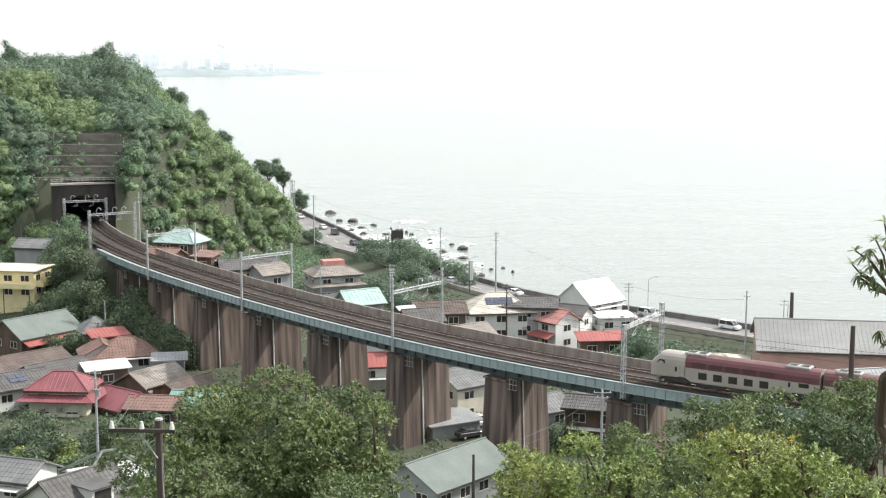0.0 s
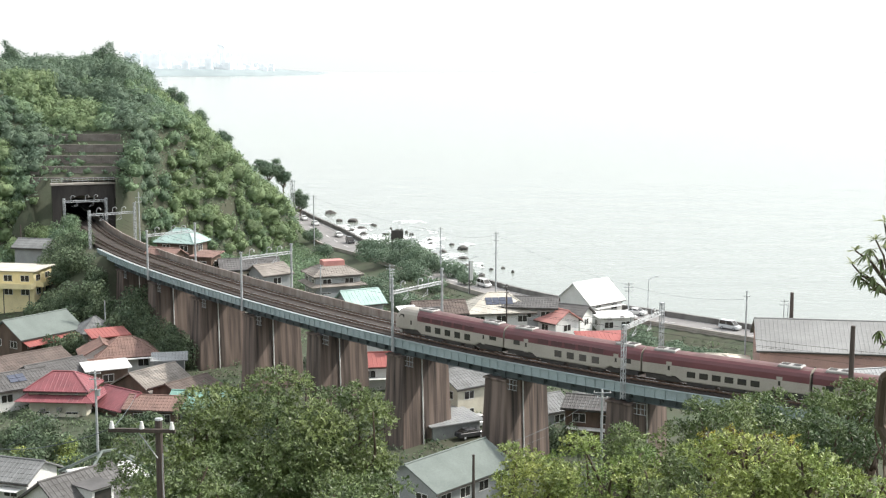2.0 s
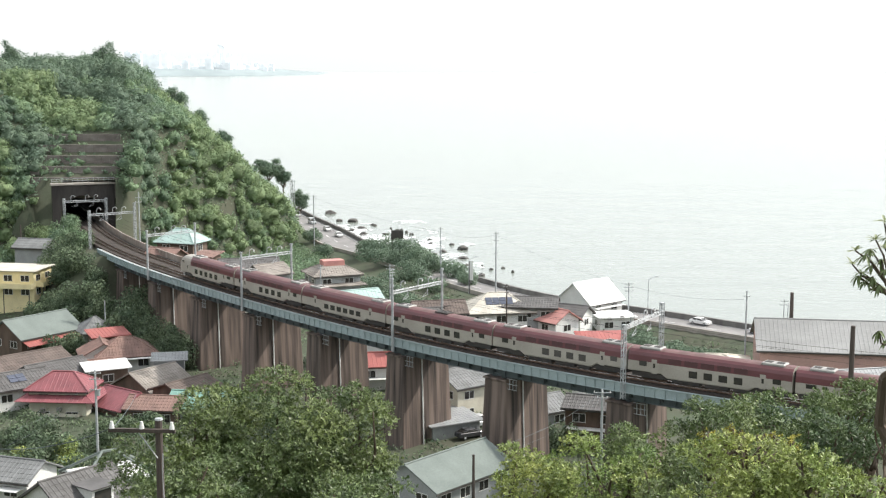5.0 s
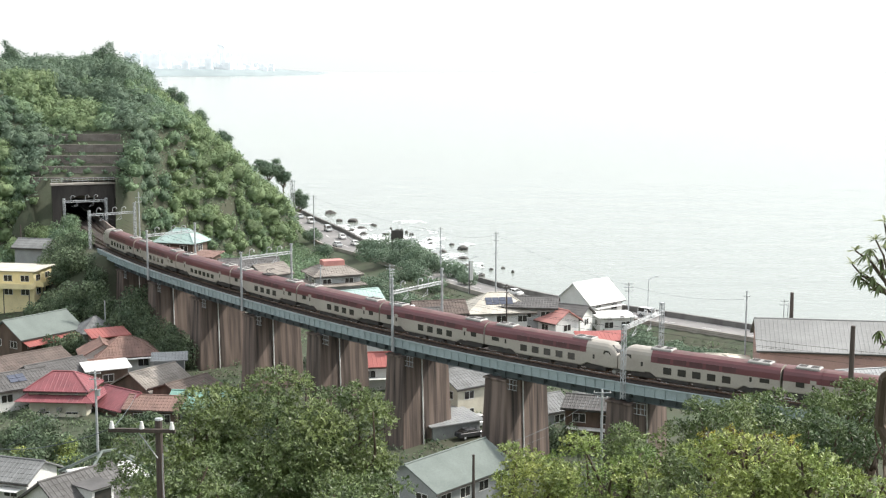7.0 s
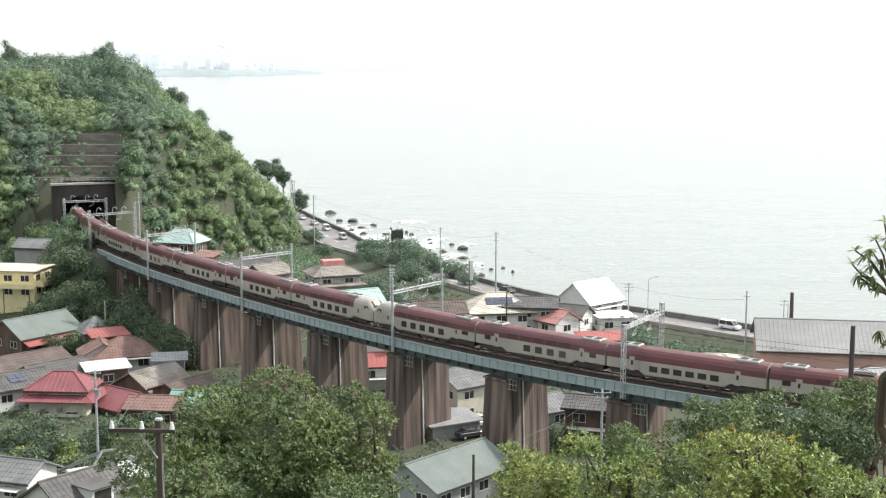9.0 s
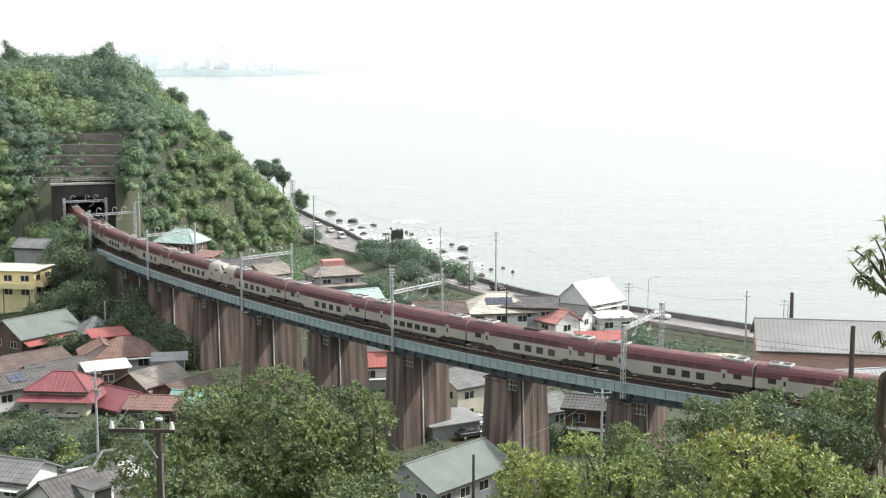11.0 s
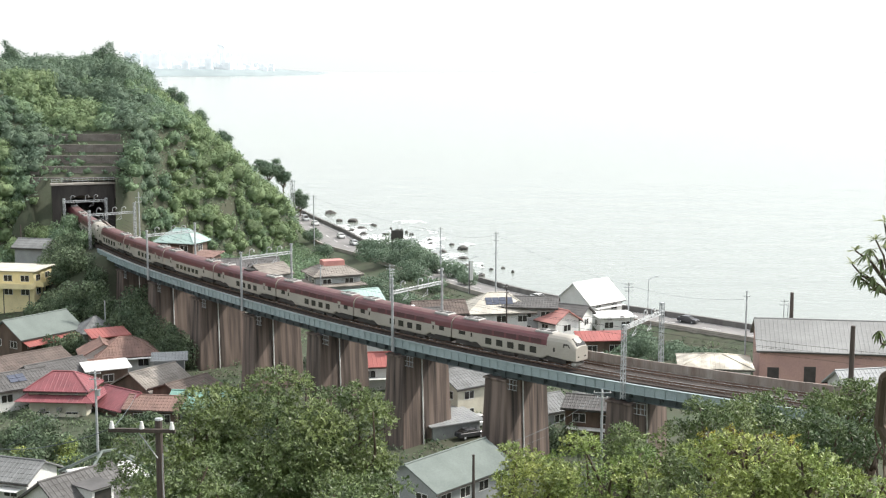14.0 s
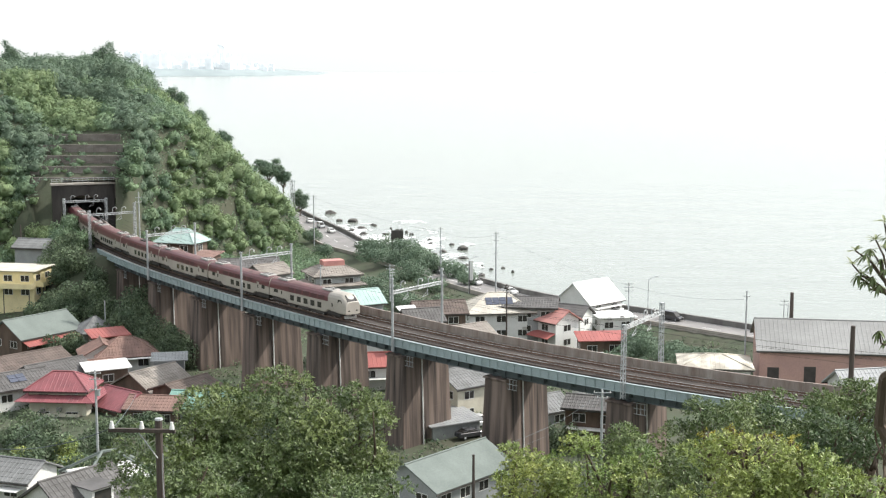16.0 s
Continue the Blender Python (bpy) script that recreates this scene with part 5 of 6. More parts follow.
def spray_leaves(L, size, per_area):
    """Near crowns: leafy sprays that stand out from each clump and droop, with dark gaps between the clumps."""
    p, d = lobes_points(L[1:], per_area * 0.8, 0.2)
    ok = (d[:, 2] > -0.3) & (np.array([noise.noise(Vector(q) * 0.9) for q in p]) > -0.5)
    p, d = p[ok], d[ok]
    axis = d + [0, 0, 0.35] + rng.normal(0, 0.35, d.shape)
    axis /= np.linalg.norm(axis, axis=1)[:, None]
    m = 13
    n = len(p) * m
    t = np.tile(np.linspace(0.05, 1.0, m), len(p))
    ax, o = np.repeat(axis, m, axis=0), np.repeat(p, m, axis=0)
    reach = np.repeat(rng.uniform(2.6, 5.0, len(p)) * size, m)
    side = np.cross(ax, rng.normal(0, 1, (n, 3)))
    side /= np.linalg.norm(side, axis=1)[:, None]
    c = o + ax * (t * reach)[:, None] + side * (size * 0.9 * (1.15 - 0.5 * t))[:, None]
    c[:, 2] -= 0.35 * reach * t * t
    run = side + ax * (0.4 + 0.8 * t)[:, None] - [0, 0, 0.25]
    run /= np.linalg.norm(run, axis=1)[:, None]
    face = np.cross(run, rng.normal(0, 0.45, (n, 3)) + np.cross(ax + [0, 0, 0.8], run))
    face /= np.linalg.norm(face, axis=1)[:, None] + 1e-9
    across = np.cross(face, run)
    ln = (size * rng.uniform(0.6, 1.1, n))[:, None]
    w = ln * rng.uniform(0.3, 0.46, n)[:, None]
    v1 = np.stack([c - run * ln, c + across * w, c + run * ln, c - across * w], 1).reshape(-1, 3)
    # sparse inner leaves that close the view through the crown
    q, qn = lobes_points(L[:1] * np.array([1, 1, 1, 1.05, 1.05, 1.05]), per_area * 2.0, 0.5)
    q2, qn2 = lobes_points(L[1:] * np.array([1, 1, 1, 0.66, 0.66, 0.66]), per_area * 1.1, 0.5)
    v2, f2 = leaf_cloud(np.vstack([q, q2]), np.vstack([qn, qn2]), size * 1.25, 0.8, 0.5)
    f1 = np.arange(4 * n).reshape(-1, 4)
    return np.vstack([v1, v2]), np.vstack([f1, f2 + 4 * n])


def scatter(name, p, leaf, size, label, category, spread=0.8, normals=None):
    n = np.tile([0.0, -0.3, 1.0], (len(p), 1)) if normals is None else normals
    v, f = leaf_cloud(p, n, size, spread)
    return tagged(raw(name, v, f, leaf), label, category, kind="stuff")


def mound_lobes(cx, cy, cz, rx, ry, rz, n, seed):
    """A crown of several overlapping rounded clumps within an ellipsoid."""
    r = np.random.default_rng(seed)
    out = [(cx, cy, cz - rz * 0.1, rx * 0.62, ry * 0.62, rz * 0.62)]
    for i in range(n * 3):
        d = Vector(r.normal(0, 1, 3)).normalized()
        k = r.uniform(0.62, 0.92) * (1 + 0.18 * noise.noise(d * 1.7 + Vector((seed, 0, 0))))
        s = r.uniform(0.14, 0.27)
        out.append((cx + d.x * rx * k, cy + d.y * ry * k, cz + d.z * rz * k, rx * s, ry * s * 1.1, rz * s * 0.85))
    return out


# the headland: mounds of bushes and vines over the whole slope
def build_headland():
    n = 60000
    p = np.c_[rng.uniform(-124, -34, n), rng.uniform(296, 450, n)]
    off, dc = line_offset(p), coast_distance(p)
    keep = (p[:, 1] > headland_front(p[:, 0]) - 3) & (dc > 14.8) & ~((off > -3) & (off < 12) & (p[:, 1] < PORTAL_Y + 3))
    p = p[keep]
    walls = (p[:, 0] > -98) & (p[:, 0] < -75.5) & (p[:, 1] < 334)
    p = p[~walls | (rng.random(len(p)) < np.where(p[:, 0] < -89, 0.55, 0.13))]
    zz = ground_z(p)
    gx, gy = (ground_z(p + [1.0, 0]) - zz), (ground_z(p + [0, 1.0]) - zz)
    steep = np.sqrt(1 + gx * gx + gy * gy)
    pick = rng.random(len(p)) < np.clip(steep / 2.6, 0.3, 1)
    p, zz, gx, gy = p[pick], zz[pick], gx[pick], gy[pick]
    ball_v, ball_f = mound_shape(2)
    keys = ("leaf_hill", "leaf_wood", "leaf_vine")
    sets = {k: ([], [], [], []) for k in keys}
    count = 3400
    for (x, y), z, sx, sy in zip(p[:count], zz[:count], gx[:count], gy[:count]):
        up = y > 351 and z > 49 and x < -84
        walled = -98 < x < -75.5 and y < 334
        r = 1.1 + 2.3 * rng.random() ** 1.8 + (0.9 if up else 0.0)
        r = min(r, 1.5) if walled else r
        # East of the spur, tone shifts to paler leaves to paint its sunlit side.
        tone = 0.8 * noise.noise((x / 17, y / 17, 4.0)) + rng.normal(0, 0.05) - (0.16 if x > np.interp(y, (300, 400), (-66, -92)) else 0.0) + (0.55 if up else 0.0) - (0.4 if 334 < y < 349 and x < -86 else 0.0) - (0.3 if 356 < y < 361 and -108 < x < -92 else 0)
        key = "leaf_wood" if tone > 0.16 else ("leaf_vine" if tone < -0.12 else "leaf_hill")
        tall = rng.uniform(1.0, 1.7) if up else rng.uniform(0.75, 1.05)
        c = np.array([x, y, z - 0.25 * r])
        shape = np.array([r * rng.uniform(0.8, 1.35), r * rng.uniform(0.8, 1.25), r * tall])
        lean = np.array([-sx, -sy, 1.0])
        lean /= np.linalg.norm(lean)
        c = c + lean * r * 0.2
        # a dented body of leaves
        rough = np.array([noise.noise(Vector(q) * 1.6 + Vector((x, y, z))) for q in ball_v])
        body = ball_v * (0.62 + 0.45 * rough)[:, None] * shape + c
        sets[key][2].append(body)
        sets[key][3].append(ball_f + (len(sets[key][2]) - 1) * len(ball_v))
        k = int(27 * r * r * tall) + 8
        d = rng.normal(0, 1, (k, 3))
        d[:, 2] = np.where(d[:, 2] < -0.4, -d[:, 2], d[:, 2])
        d /= np.linalg.norm(d, axis=1)[:, None]
        wob = np.array([noise.noise(Vector(q) * 1.6 + Vector((x, y, z))) for q in d])
        sets[key][0].append(d * ((0.72 + 0.45 * wob) * rng.uniform(0.9, 1.25, k))[:, None] * shape + c)
        sets[key][1].append(d)
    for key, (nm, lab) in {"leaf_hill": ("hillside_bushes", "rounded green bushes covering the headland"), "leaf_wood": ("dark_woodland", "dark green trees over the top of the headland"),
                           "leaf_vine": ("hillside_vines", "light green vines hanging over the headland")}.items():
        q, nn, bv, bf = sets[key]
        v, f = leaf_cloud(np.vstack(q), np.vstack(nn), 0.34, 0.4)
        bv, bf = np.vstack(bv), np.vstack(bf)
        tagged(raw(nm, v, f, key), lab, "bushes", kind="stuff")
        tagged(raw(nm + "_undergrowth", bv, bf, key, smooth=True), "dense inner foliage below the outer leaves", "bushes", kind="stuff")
    g = p[count:count + 24000]
    z = ground_z(g) + rng.uniform(0, 0.4, len(g))
    scatter("ground_cover", np.c_[g, z], "leaf_wood", 0.5, "low green creepers over the hillside", "undergrowth", 0.7)


def retaining_wall():
    """Stepped masonry tiers above the tunnel, each set back from the one below."""
    w = tagged(empty("retaining_wall"), "stained grey-brown masonry tiers above the tunnel mouth", "retaining wall", kind="structure")
    for i in range(5):
        y, z = 322.0 + 2.25 * i, 32.6 + 2.45 * i
        x0, x1 = -98.5 - 0.4 * i, -74.6 - 1.0 * i
        xs = np.linspace(x0, x1, 13)
        for a, b in zip(xs, xs[1:]):
            k = 0.10 * math.sin(a * 1.7 + i)
            bm = bmesh.new()
            prism(bm, ([(a, y + k - 0.35, z - 2.5), (b - 0.05, y + k - 0.35, z - 2.5), (b - 0.05, y + 1.2, z - 2.5), (a, y + 1.2, z - 2.5)],
                       [(a, y + k + 0.15, z + 2.35), (b - 0.05, y + k + 0.15, z + 2.35), (b - 0.05, y + 1.2, z + 2.35), (a, y + 1.2, z + 2.35)]))
            bmesh.ops.recalc_face_normals(bm, faces=bm.faces)
            part("wall_panel", bm, "masonry", w)
        bm = bmesh.new()
        box(bm, x0, y + 0.18, z + 2.35, x1, y + 1.2, z + 2.43, 0.02)
        part("ledge", bm, "masonry", w)


retaining_wall()
build_headland()
tree("tree", mound_lobes(-6.84, 56.00, 47.36, 5.0, 4.5, 3.2, 16, 1), (-6.84, 56.00, 37.36), "leaf_mid", 0.085, 26, "broad green tree with dense foliage on the near slope")
tree("tree", mound_lobes(-3.41, 55.00, 47.54, 1.7, 2, 2.6, 9, 12), (-3.41, 55.00, 38.54), "leaf_mid", 0.085, 26, "broad green tree with dense foliage on the near slope")
tree("tree", mound_lobes(-10.78, 54.00, 47.72, 2.9, 2.6, 1.9, 11, 2), (-10.78, 54.00, 39.72), "leaf_mid", 0.085, 26, "broad green tree with dense foliage on the near slope")
tree("tree", mound_lobes(-9.44, 46.00, 48.18, 2.2, 2.4, 1.8, 9, 13), (-9.44, 46.00, 40.18), "leaf_mid", 0.085, 26, "broad green tree with dense foliage on the near slope")
tree("tree", mound_lobes(-2.87, 46.00, 48.18, 2.2, 2.2, 1.3, 9, 3), (-2.87, 46.00, 40.18), "leaf_mid", 0.085, 26, "broad green tree with dense foliage on the near slope")
tree("tree", mound_lobes(3.26, 50.00, 47.47, 1.9, 2.2, 1.7, 9, 4), (3.26, 50.00, 39.47), "leaf_bright", 0.08, 26, "bright yellow-green tree with dense foliage on the near slope")
tree("tree", mound_lobes(5.72, 48.00, 48.56, 2.2, 2.2, 1.6, 9, 14), (5.72, 48.00, 40.56), "leaf_bright", 0.08, 26, "bright yellow-green tree with dense foliage on the near slope")
tree("tree", mound_lobes(9.14, 58.00, 46.38, 2.2, 2.6, 1.9, 9, 5), (9.14, 58.00, 38.38), "leaf_deep", 0.085, 26, "broad green tree with dense foliage on the near slope")
tree("tree", mound_lobes(7.72, 44.00, 49.46, 1.5, 2.0, 1.3, 8, 15), (7.72, 44.00, 41.46), "leaf_mid", 0.08, 26, "broad green tree with dense foliage on the near slope")
tree("tree", mound_lobes(9.42, 40.00, 51.14, 2.2, 2.2, 1.35, 11, 6), (9.42, 40.00, 43.14), "leaf_bright", 0.075, 32, "bright yellow-green tree with dense foliage on the near slope")
tree("tree", mound_lobes(10.93, 38.00, 51.44, 1.6, 2.0, 1.1, 9, 16), (10.93, 38.00, 43.44), "leaf_bright", 0.075, 32, "bright yellow-green tree with dense foliage on the near slope")
tree("tree", mound_lobes(12.17, 56.00, 47.98, 2.6, 2.6, 1.6, 10, 17), (12.17, 56.00, 39.98), "leaf_mid", 0.085, 26, "broad green tree with dense foliage on the near slope")
tree("tree", mound_lobes(15.85, 60.00, 47.24, 2.8, 3, 1.6, 10, 7), (15.85, 60.00, 39.24), "leaf_deep", 0.085, 26, "broad green tree with dense foliage on the near slope")
tree("tree", mound_lobes(17.67, 56.00, 48.60, 2.4, 3, 1.8, 10, 8), (17.67, 56.00, 40.60), "leaf_deep", 0.085, 26, "broad green tree with dense foliage on the near slope")
tree("tree", mound_lobes(14.96, 50.00, 49.26, 2.0, 2.4, 1.2, 8, 9), (14.96, 50.00, 41.26), "leaf_mid", 0.085, 26, "broad green tree with dense foliage on the near slope")
tree("tree", mound_lobes(16.3, 47.00, 51.0, 1.2, 1.6, 1.0, 8, 19), (15.84, 46.00, 42.43), "leaf_mid", 0.085, 26, "broad green tree with dense foliage on the near slope", trunk=0.1)
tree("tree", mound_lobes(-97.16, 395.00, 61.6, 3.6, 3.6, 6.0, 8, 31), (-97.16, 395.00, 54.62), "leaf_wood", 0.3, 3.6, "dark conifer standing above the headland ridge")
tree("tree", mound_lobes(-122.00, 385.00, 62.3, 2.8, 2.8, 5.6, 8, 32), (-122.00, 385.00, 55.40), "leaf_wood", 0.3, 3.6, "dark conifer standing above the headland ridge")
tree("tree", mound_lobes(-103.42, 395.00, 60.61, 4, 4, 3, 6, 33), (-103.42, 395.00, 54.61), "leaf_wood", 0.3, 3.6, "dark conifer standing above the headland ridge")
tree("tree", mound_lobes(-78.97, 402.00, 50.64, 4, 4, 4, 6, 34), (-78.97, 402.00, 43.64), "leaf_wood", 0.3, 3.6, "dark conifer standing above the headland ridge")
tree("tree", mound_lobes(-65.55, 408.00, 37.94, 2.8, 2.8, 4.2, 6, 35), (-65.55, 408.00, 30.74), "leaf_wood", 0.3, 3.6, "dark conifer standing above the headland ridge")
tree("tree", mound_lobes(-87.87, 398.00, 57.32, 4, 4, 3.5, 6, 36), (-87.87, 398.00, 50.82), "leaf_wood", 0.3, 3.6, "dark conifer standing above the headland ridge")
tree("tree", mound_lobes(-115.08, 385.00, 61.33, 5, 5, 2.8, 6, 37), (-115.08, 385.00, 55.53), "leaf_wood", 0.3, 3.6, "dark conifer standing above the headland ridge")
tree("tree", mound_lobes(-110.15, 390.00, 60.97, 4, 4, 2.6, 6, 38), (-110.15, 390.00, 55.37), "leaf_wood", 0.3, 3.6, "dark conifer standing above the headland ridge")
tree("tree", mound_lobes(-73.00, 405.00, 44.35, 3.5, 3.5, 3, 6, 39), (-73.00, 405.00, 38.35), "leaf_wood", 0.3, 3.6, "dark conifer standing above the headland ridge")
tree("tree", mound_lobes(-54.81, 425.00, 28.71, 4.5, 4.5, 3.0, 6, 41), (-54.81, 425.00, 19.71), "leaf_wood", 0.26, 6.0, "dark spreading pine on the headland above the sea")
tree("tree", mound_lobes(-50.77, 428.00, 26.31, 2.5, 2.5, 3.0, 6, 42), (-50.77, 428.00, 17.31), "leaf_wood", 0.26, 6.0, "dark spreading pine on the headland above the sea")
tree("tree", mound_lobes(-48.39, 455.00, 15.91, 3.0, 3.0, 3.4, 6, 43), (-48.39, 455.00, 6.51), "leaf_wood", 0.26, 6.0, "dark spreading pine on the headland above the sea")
tree("tree", mound_lobes(10.12, 49.00, 49.88, 0.45, 0.45, 0.315, 3, 51), (10.12, 49.00, 44.88), "leaf_yellow", 0.07, 40, "young tree with yellow flush leaves on the near slope")
tree("tree", mound_lobes(11.08, 50.00, 49.74, 0.4, 0.4, 0.27999999999999997, 3, 52), (11.08, 50.00, 44.74), "leaf_yellow", 0.07, 40, "young tree with yellow flush leaves on the near slope")
tree("tree", mound_lobes(11.65, 44.00, 51.02, 0.45, 0.45, 0.315, 3, 53), (11.65, 44.00, 46.02), "leaf_yellow", 0.07, 40, "young tree with yellow flush leaves on the near slope")
tree("tree", mound_lobes(11.38, 46.00, 50.74, 0.35, 0.35, 0.24499999999999997, 3, 54), (11.38, 46.00, 45.74), "leaf_yellow", 0.07, 40, "young tree with yellow flush leaves on the near slope")
tree("tree", mound_lobes(9.42, 47.00, 50.14, 0.35, 0.35, 0.24499999999999997, 3, 55), (9.42, 47.00, 45.14), "leaf_yellow", 0.07, 40, "young tree with yellow flush leaves on the near slope")


def bushes(name, label, spots, leaf, size=0.24, per=46):
    """Bushes (x, y, radius, height) that stand on the ground, joined as undergrowth."""
    cs, ns = [], []
    pz = ground_z([(x, y) for x, y, r, h in spots])
    for (x, y, r, h), z in zip(spots, pz):
        for _ in range(5):
            ox, oy, oz = rng.normal(0, r * 0.4), rng.normal(0, r * 0.4), rng.uniform(0.3, 0.75) * h
            k = int(per * r * h * 0.5) + 20
            d = rng.normal(0, 1, (k, 3))
            d /= np.linalg.norm(d, axis=1)[:, None]
            q = d * rng.uniform(0.65, 1.05, k)[:, None] * [r * 0.6, r * 0.6, h * 0.4] + [x + ox, y + oy, z + oz]
            cs.append(q)
            ns.append(d + [0, 0, 0.3])
    return scatter(name, np.vstack(cs), leaf, size, label, "bushes", 0.6, np.vstack(ns))


bushes("village_trees", "dark green bushes and small trees among the houses", [(-80.0, 282.0, 3.5, 6), (-77.0, 284.0, 3, 5), (-82.5, 280.0, 3, 5), (-75.1, 272.0, 3.5, 6), (-70.5, 270.0, 3, 5), (-70.3, 262.0, 4, 7), (-66.9, 262.0, 3.5, 7), (-72.5, 258.0, 3, 4), (-80.3, 262.0, 3, 4), (-59.2, 250.0, 4, 7), (-55.5, 245.0, 4, 7), (-60.0, 246.0, 3, 6), (-52.9, 240.0, 3.5, 6), (-49.3, 240.0, 3.5, 7), (-46.6, 236.0, 3, 6), (-50.1, 236.0, 3, 5), (-68.8, 240.0, 3, 4), (-66.7, 240.0, 3, 4), (-59.0, 256.0, 4, 7), (-63.9, 256.0, 3, 6), (-36.9, 214.0, 3, 4), (-33.9, 212.0, 2.5, 3), (-59.0, 190.0, 3, 4), (-52.9, 180.0, 3, 4), (-47.8, 170.0, 3.5, 4), (-47.9, 185.0, 3, 5), (-45.9, 190.0, 2.5, 4), (-54.5, 168.0, 3, 3), (-43.2, 172.0, 3, 4), (-44.0, 196.0, 2.5, 3), (-44.7, 212.0, 1.5, 2.2), (-77.4, 268.0, 3, 4), (-74.6, 264.0, 3, 4), (-76.3, 262.0, 3, 4), (-73.5, 266.0, 3, 4), (-78.6, 266.0, 3, 3), (-73.9, 272.0, 3, 4), (-76.9, 275.0, 3, 4), (-77.9, 272.0, 3, 4), (-70.2, 262.0, 3, 5), (-69.0, 264.0, 3, 4), (-66.5, 258.0, 3, 5), (-57.2, 184.0, 3, 3), (-61.0, 186.0, 3, 3), (-50.7, 170.0, 3, 3), (-56.3, 176.0, 3, 3), (11.6, 186.0, 3, 4), (13.1, 184.0, 3, 4), (15.6, 186.0, 2.5, 4)], "leaf_dark")
bushes("coast_bushes", "dark green bushes between the village and the coast road", [(-15.8, 362.0, 5, 6), (-19.4, 358.0, 4, 5), (-10.9, 350.0, 5, 6), (-6.3, 342.0, 5, 5), (-2.0, 335.0, 4, 5), (2.2, 328.0, 4, 4), (-13.7, 345.0, 5, 5), (-7.5, 330.0, 5, 4), (-22.0, 362.0, 4, 4), (4.8, 318.0, 3, 3), (-3.2, 312.0, 4, 3), (-11.5, 325.0, 4, 3), (36.7, 250.0, 4, 5), (34.1, 246.0, 4, 4), (38.0, 244.0, 3, 4), (45.1, 238.0, 4, 3), (47.8, 236.0, 3, 3), (41.4, 246.0, 3, 3), (-36.8, 390.0, 3, 4), (-32.6, 370.0, 3, 4), (-15.7, 300.0, 4, 4), (-11.6, 292.0, 4, 4), (-7.7, 286.0, 4, 4), (-4.0, 280.0, 4, 4), (-9.5, 268.0, 3, 3), (-14.5, 276.0, 3, 3), (-0.5, 290.0, 3, 3), (30.7, 236.0, 3, 3), (35.8, 230.0, 3, 3)], "leaf_wood", 0.24, 55)
bushes("garden_bushes", "bright yellow-green garden bushes below the red-roofed house", [(-51.5, 180.0, 1.8, 3.4), (-53.2, 172.0, 2.6, 3.0), (-50.0, 176.0, 1.6, 2.6), (-56.5, 178.0, 2.0, 2.6)], "leaf_bright", 0.14, 150)
# The light leaf colour here stands in for sun and haze.
bushes("hollow_bushes", "light green bushes beside the tunnel mouth, sunlight put into their colour", [(-93.0, 313.0, 3, 4), (-95.5, 316.0, 3, 5), (-97.5, 309.0, 3, 5), (-92.0, 318.5, 2.5, 4), (-90.5, 308.0, 2.5, 3), (-94.5, 305.0, 3, 4), (-90.0, 302.0, 2.5, 3), (-100.5, 306.0, 3, 5), (-72.5, 316.5, 2.2, 4), (-70.0, 312.0, 2.5, 4)], "leaf_vine")
bushes("cutting_bushes", "bright green bushes beside the railway cutting", [(-101.7, 318.0, 5, 4), (-97.3, 312.0, 4, 4), (-92.4, 304.0, 4, 4), (-100.6, 312.0, 5, 5), (-99.2, 305.0, 4, 5), (-87.5, 300.0, 3, 3), (-85.7, 298.0, 3, 3), (-84.2, 302.0, 3, 5), (-83.9, 296.0, 3, 4), (-87.2, 290.0, 3, 4), (-76.1, 285.0, 3, 4), (-68.0, 300.0, 2, 3), (-68.8, 298.0, 2, 3), (-64.7, 300.0, 3, 4), (-61.9, 305.0, 4, 4), (-53.4, 300.0, 4, 4), (-48.8, 295.0, 3, 4)], "leaf_hill")


def village_green():
    """Weeds and hedges between the houses."""
    n = 2600
    p = np.c_[rng.uniform(-78, -25, n), rng.uniform(295, 405, n)]
    dc, off = coast_distance(p), line_offset(p)
    p = p[(dc > 19) & (off > 12)]
    q, m = tufts(np.c_[p, ground_z(p) + 0.9], np.tile([0.0, 0, 1], (len(p), 1)), 26, 0.9)
    scatter("headland_thicket", q, "leaf_hill", 0.3, "dense green thicket at the foot of the headland", "bushes", 0.7, m)
    n = 17000
    p = np.c_[rng.uniform(-110, 75, n), rng.uniform(120, 330, n)]
    dc, off = coast_distance(p), line_offset(p)
    z = ground_z(p)
    keep = (dc > 13) & (z < 23) & ((off < -1) | (off > 10) | (p[:, 1] < 270))
    keep &= np.array([noise.noise((x / 9, y / 9, 7.0)) for x, y in p]) > -0.18
    p, z = p[keep], z[keep]
    q, m = tufts(np.c_[p, z + 0.4], np.tile([0.0, 0, 1], (len(p), 1)), 9, 0.45)
    scatter("village_weeds", q, "leaf_dark", 0.25, "green weeds and hedges between the houses", "undergrowth", 0.7, m)
    n = 9000
    p = np.c_[rng.uniform(-45, 45, n), rng.uniform(4, 118, n)]
    z = ground_z(p)
    bare = np.exp(-((p[:, 0] - 15.0) ** 2 + (p[:, 1] - 41) ** 2) / 14) > 0.35
    p, z = p[~bare], z[~bare]
    q, m = tufts(np.c_[p, z + 0.25], np.tile([0.0, 0, 1], (len(p), 1)), 6, 0.22)
    scatter("slope_undergrowth", q, "leaf_mid", 0.16, "green undergrowth on the near slope", "undergrowth", 0.7, m)


village_green()

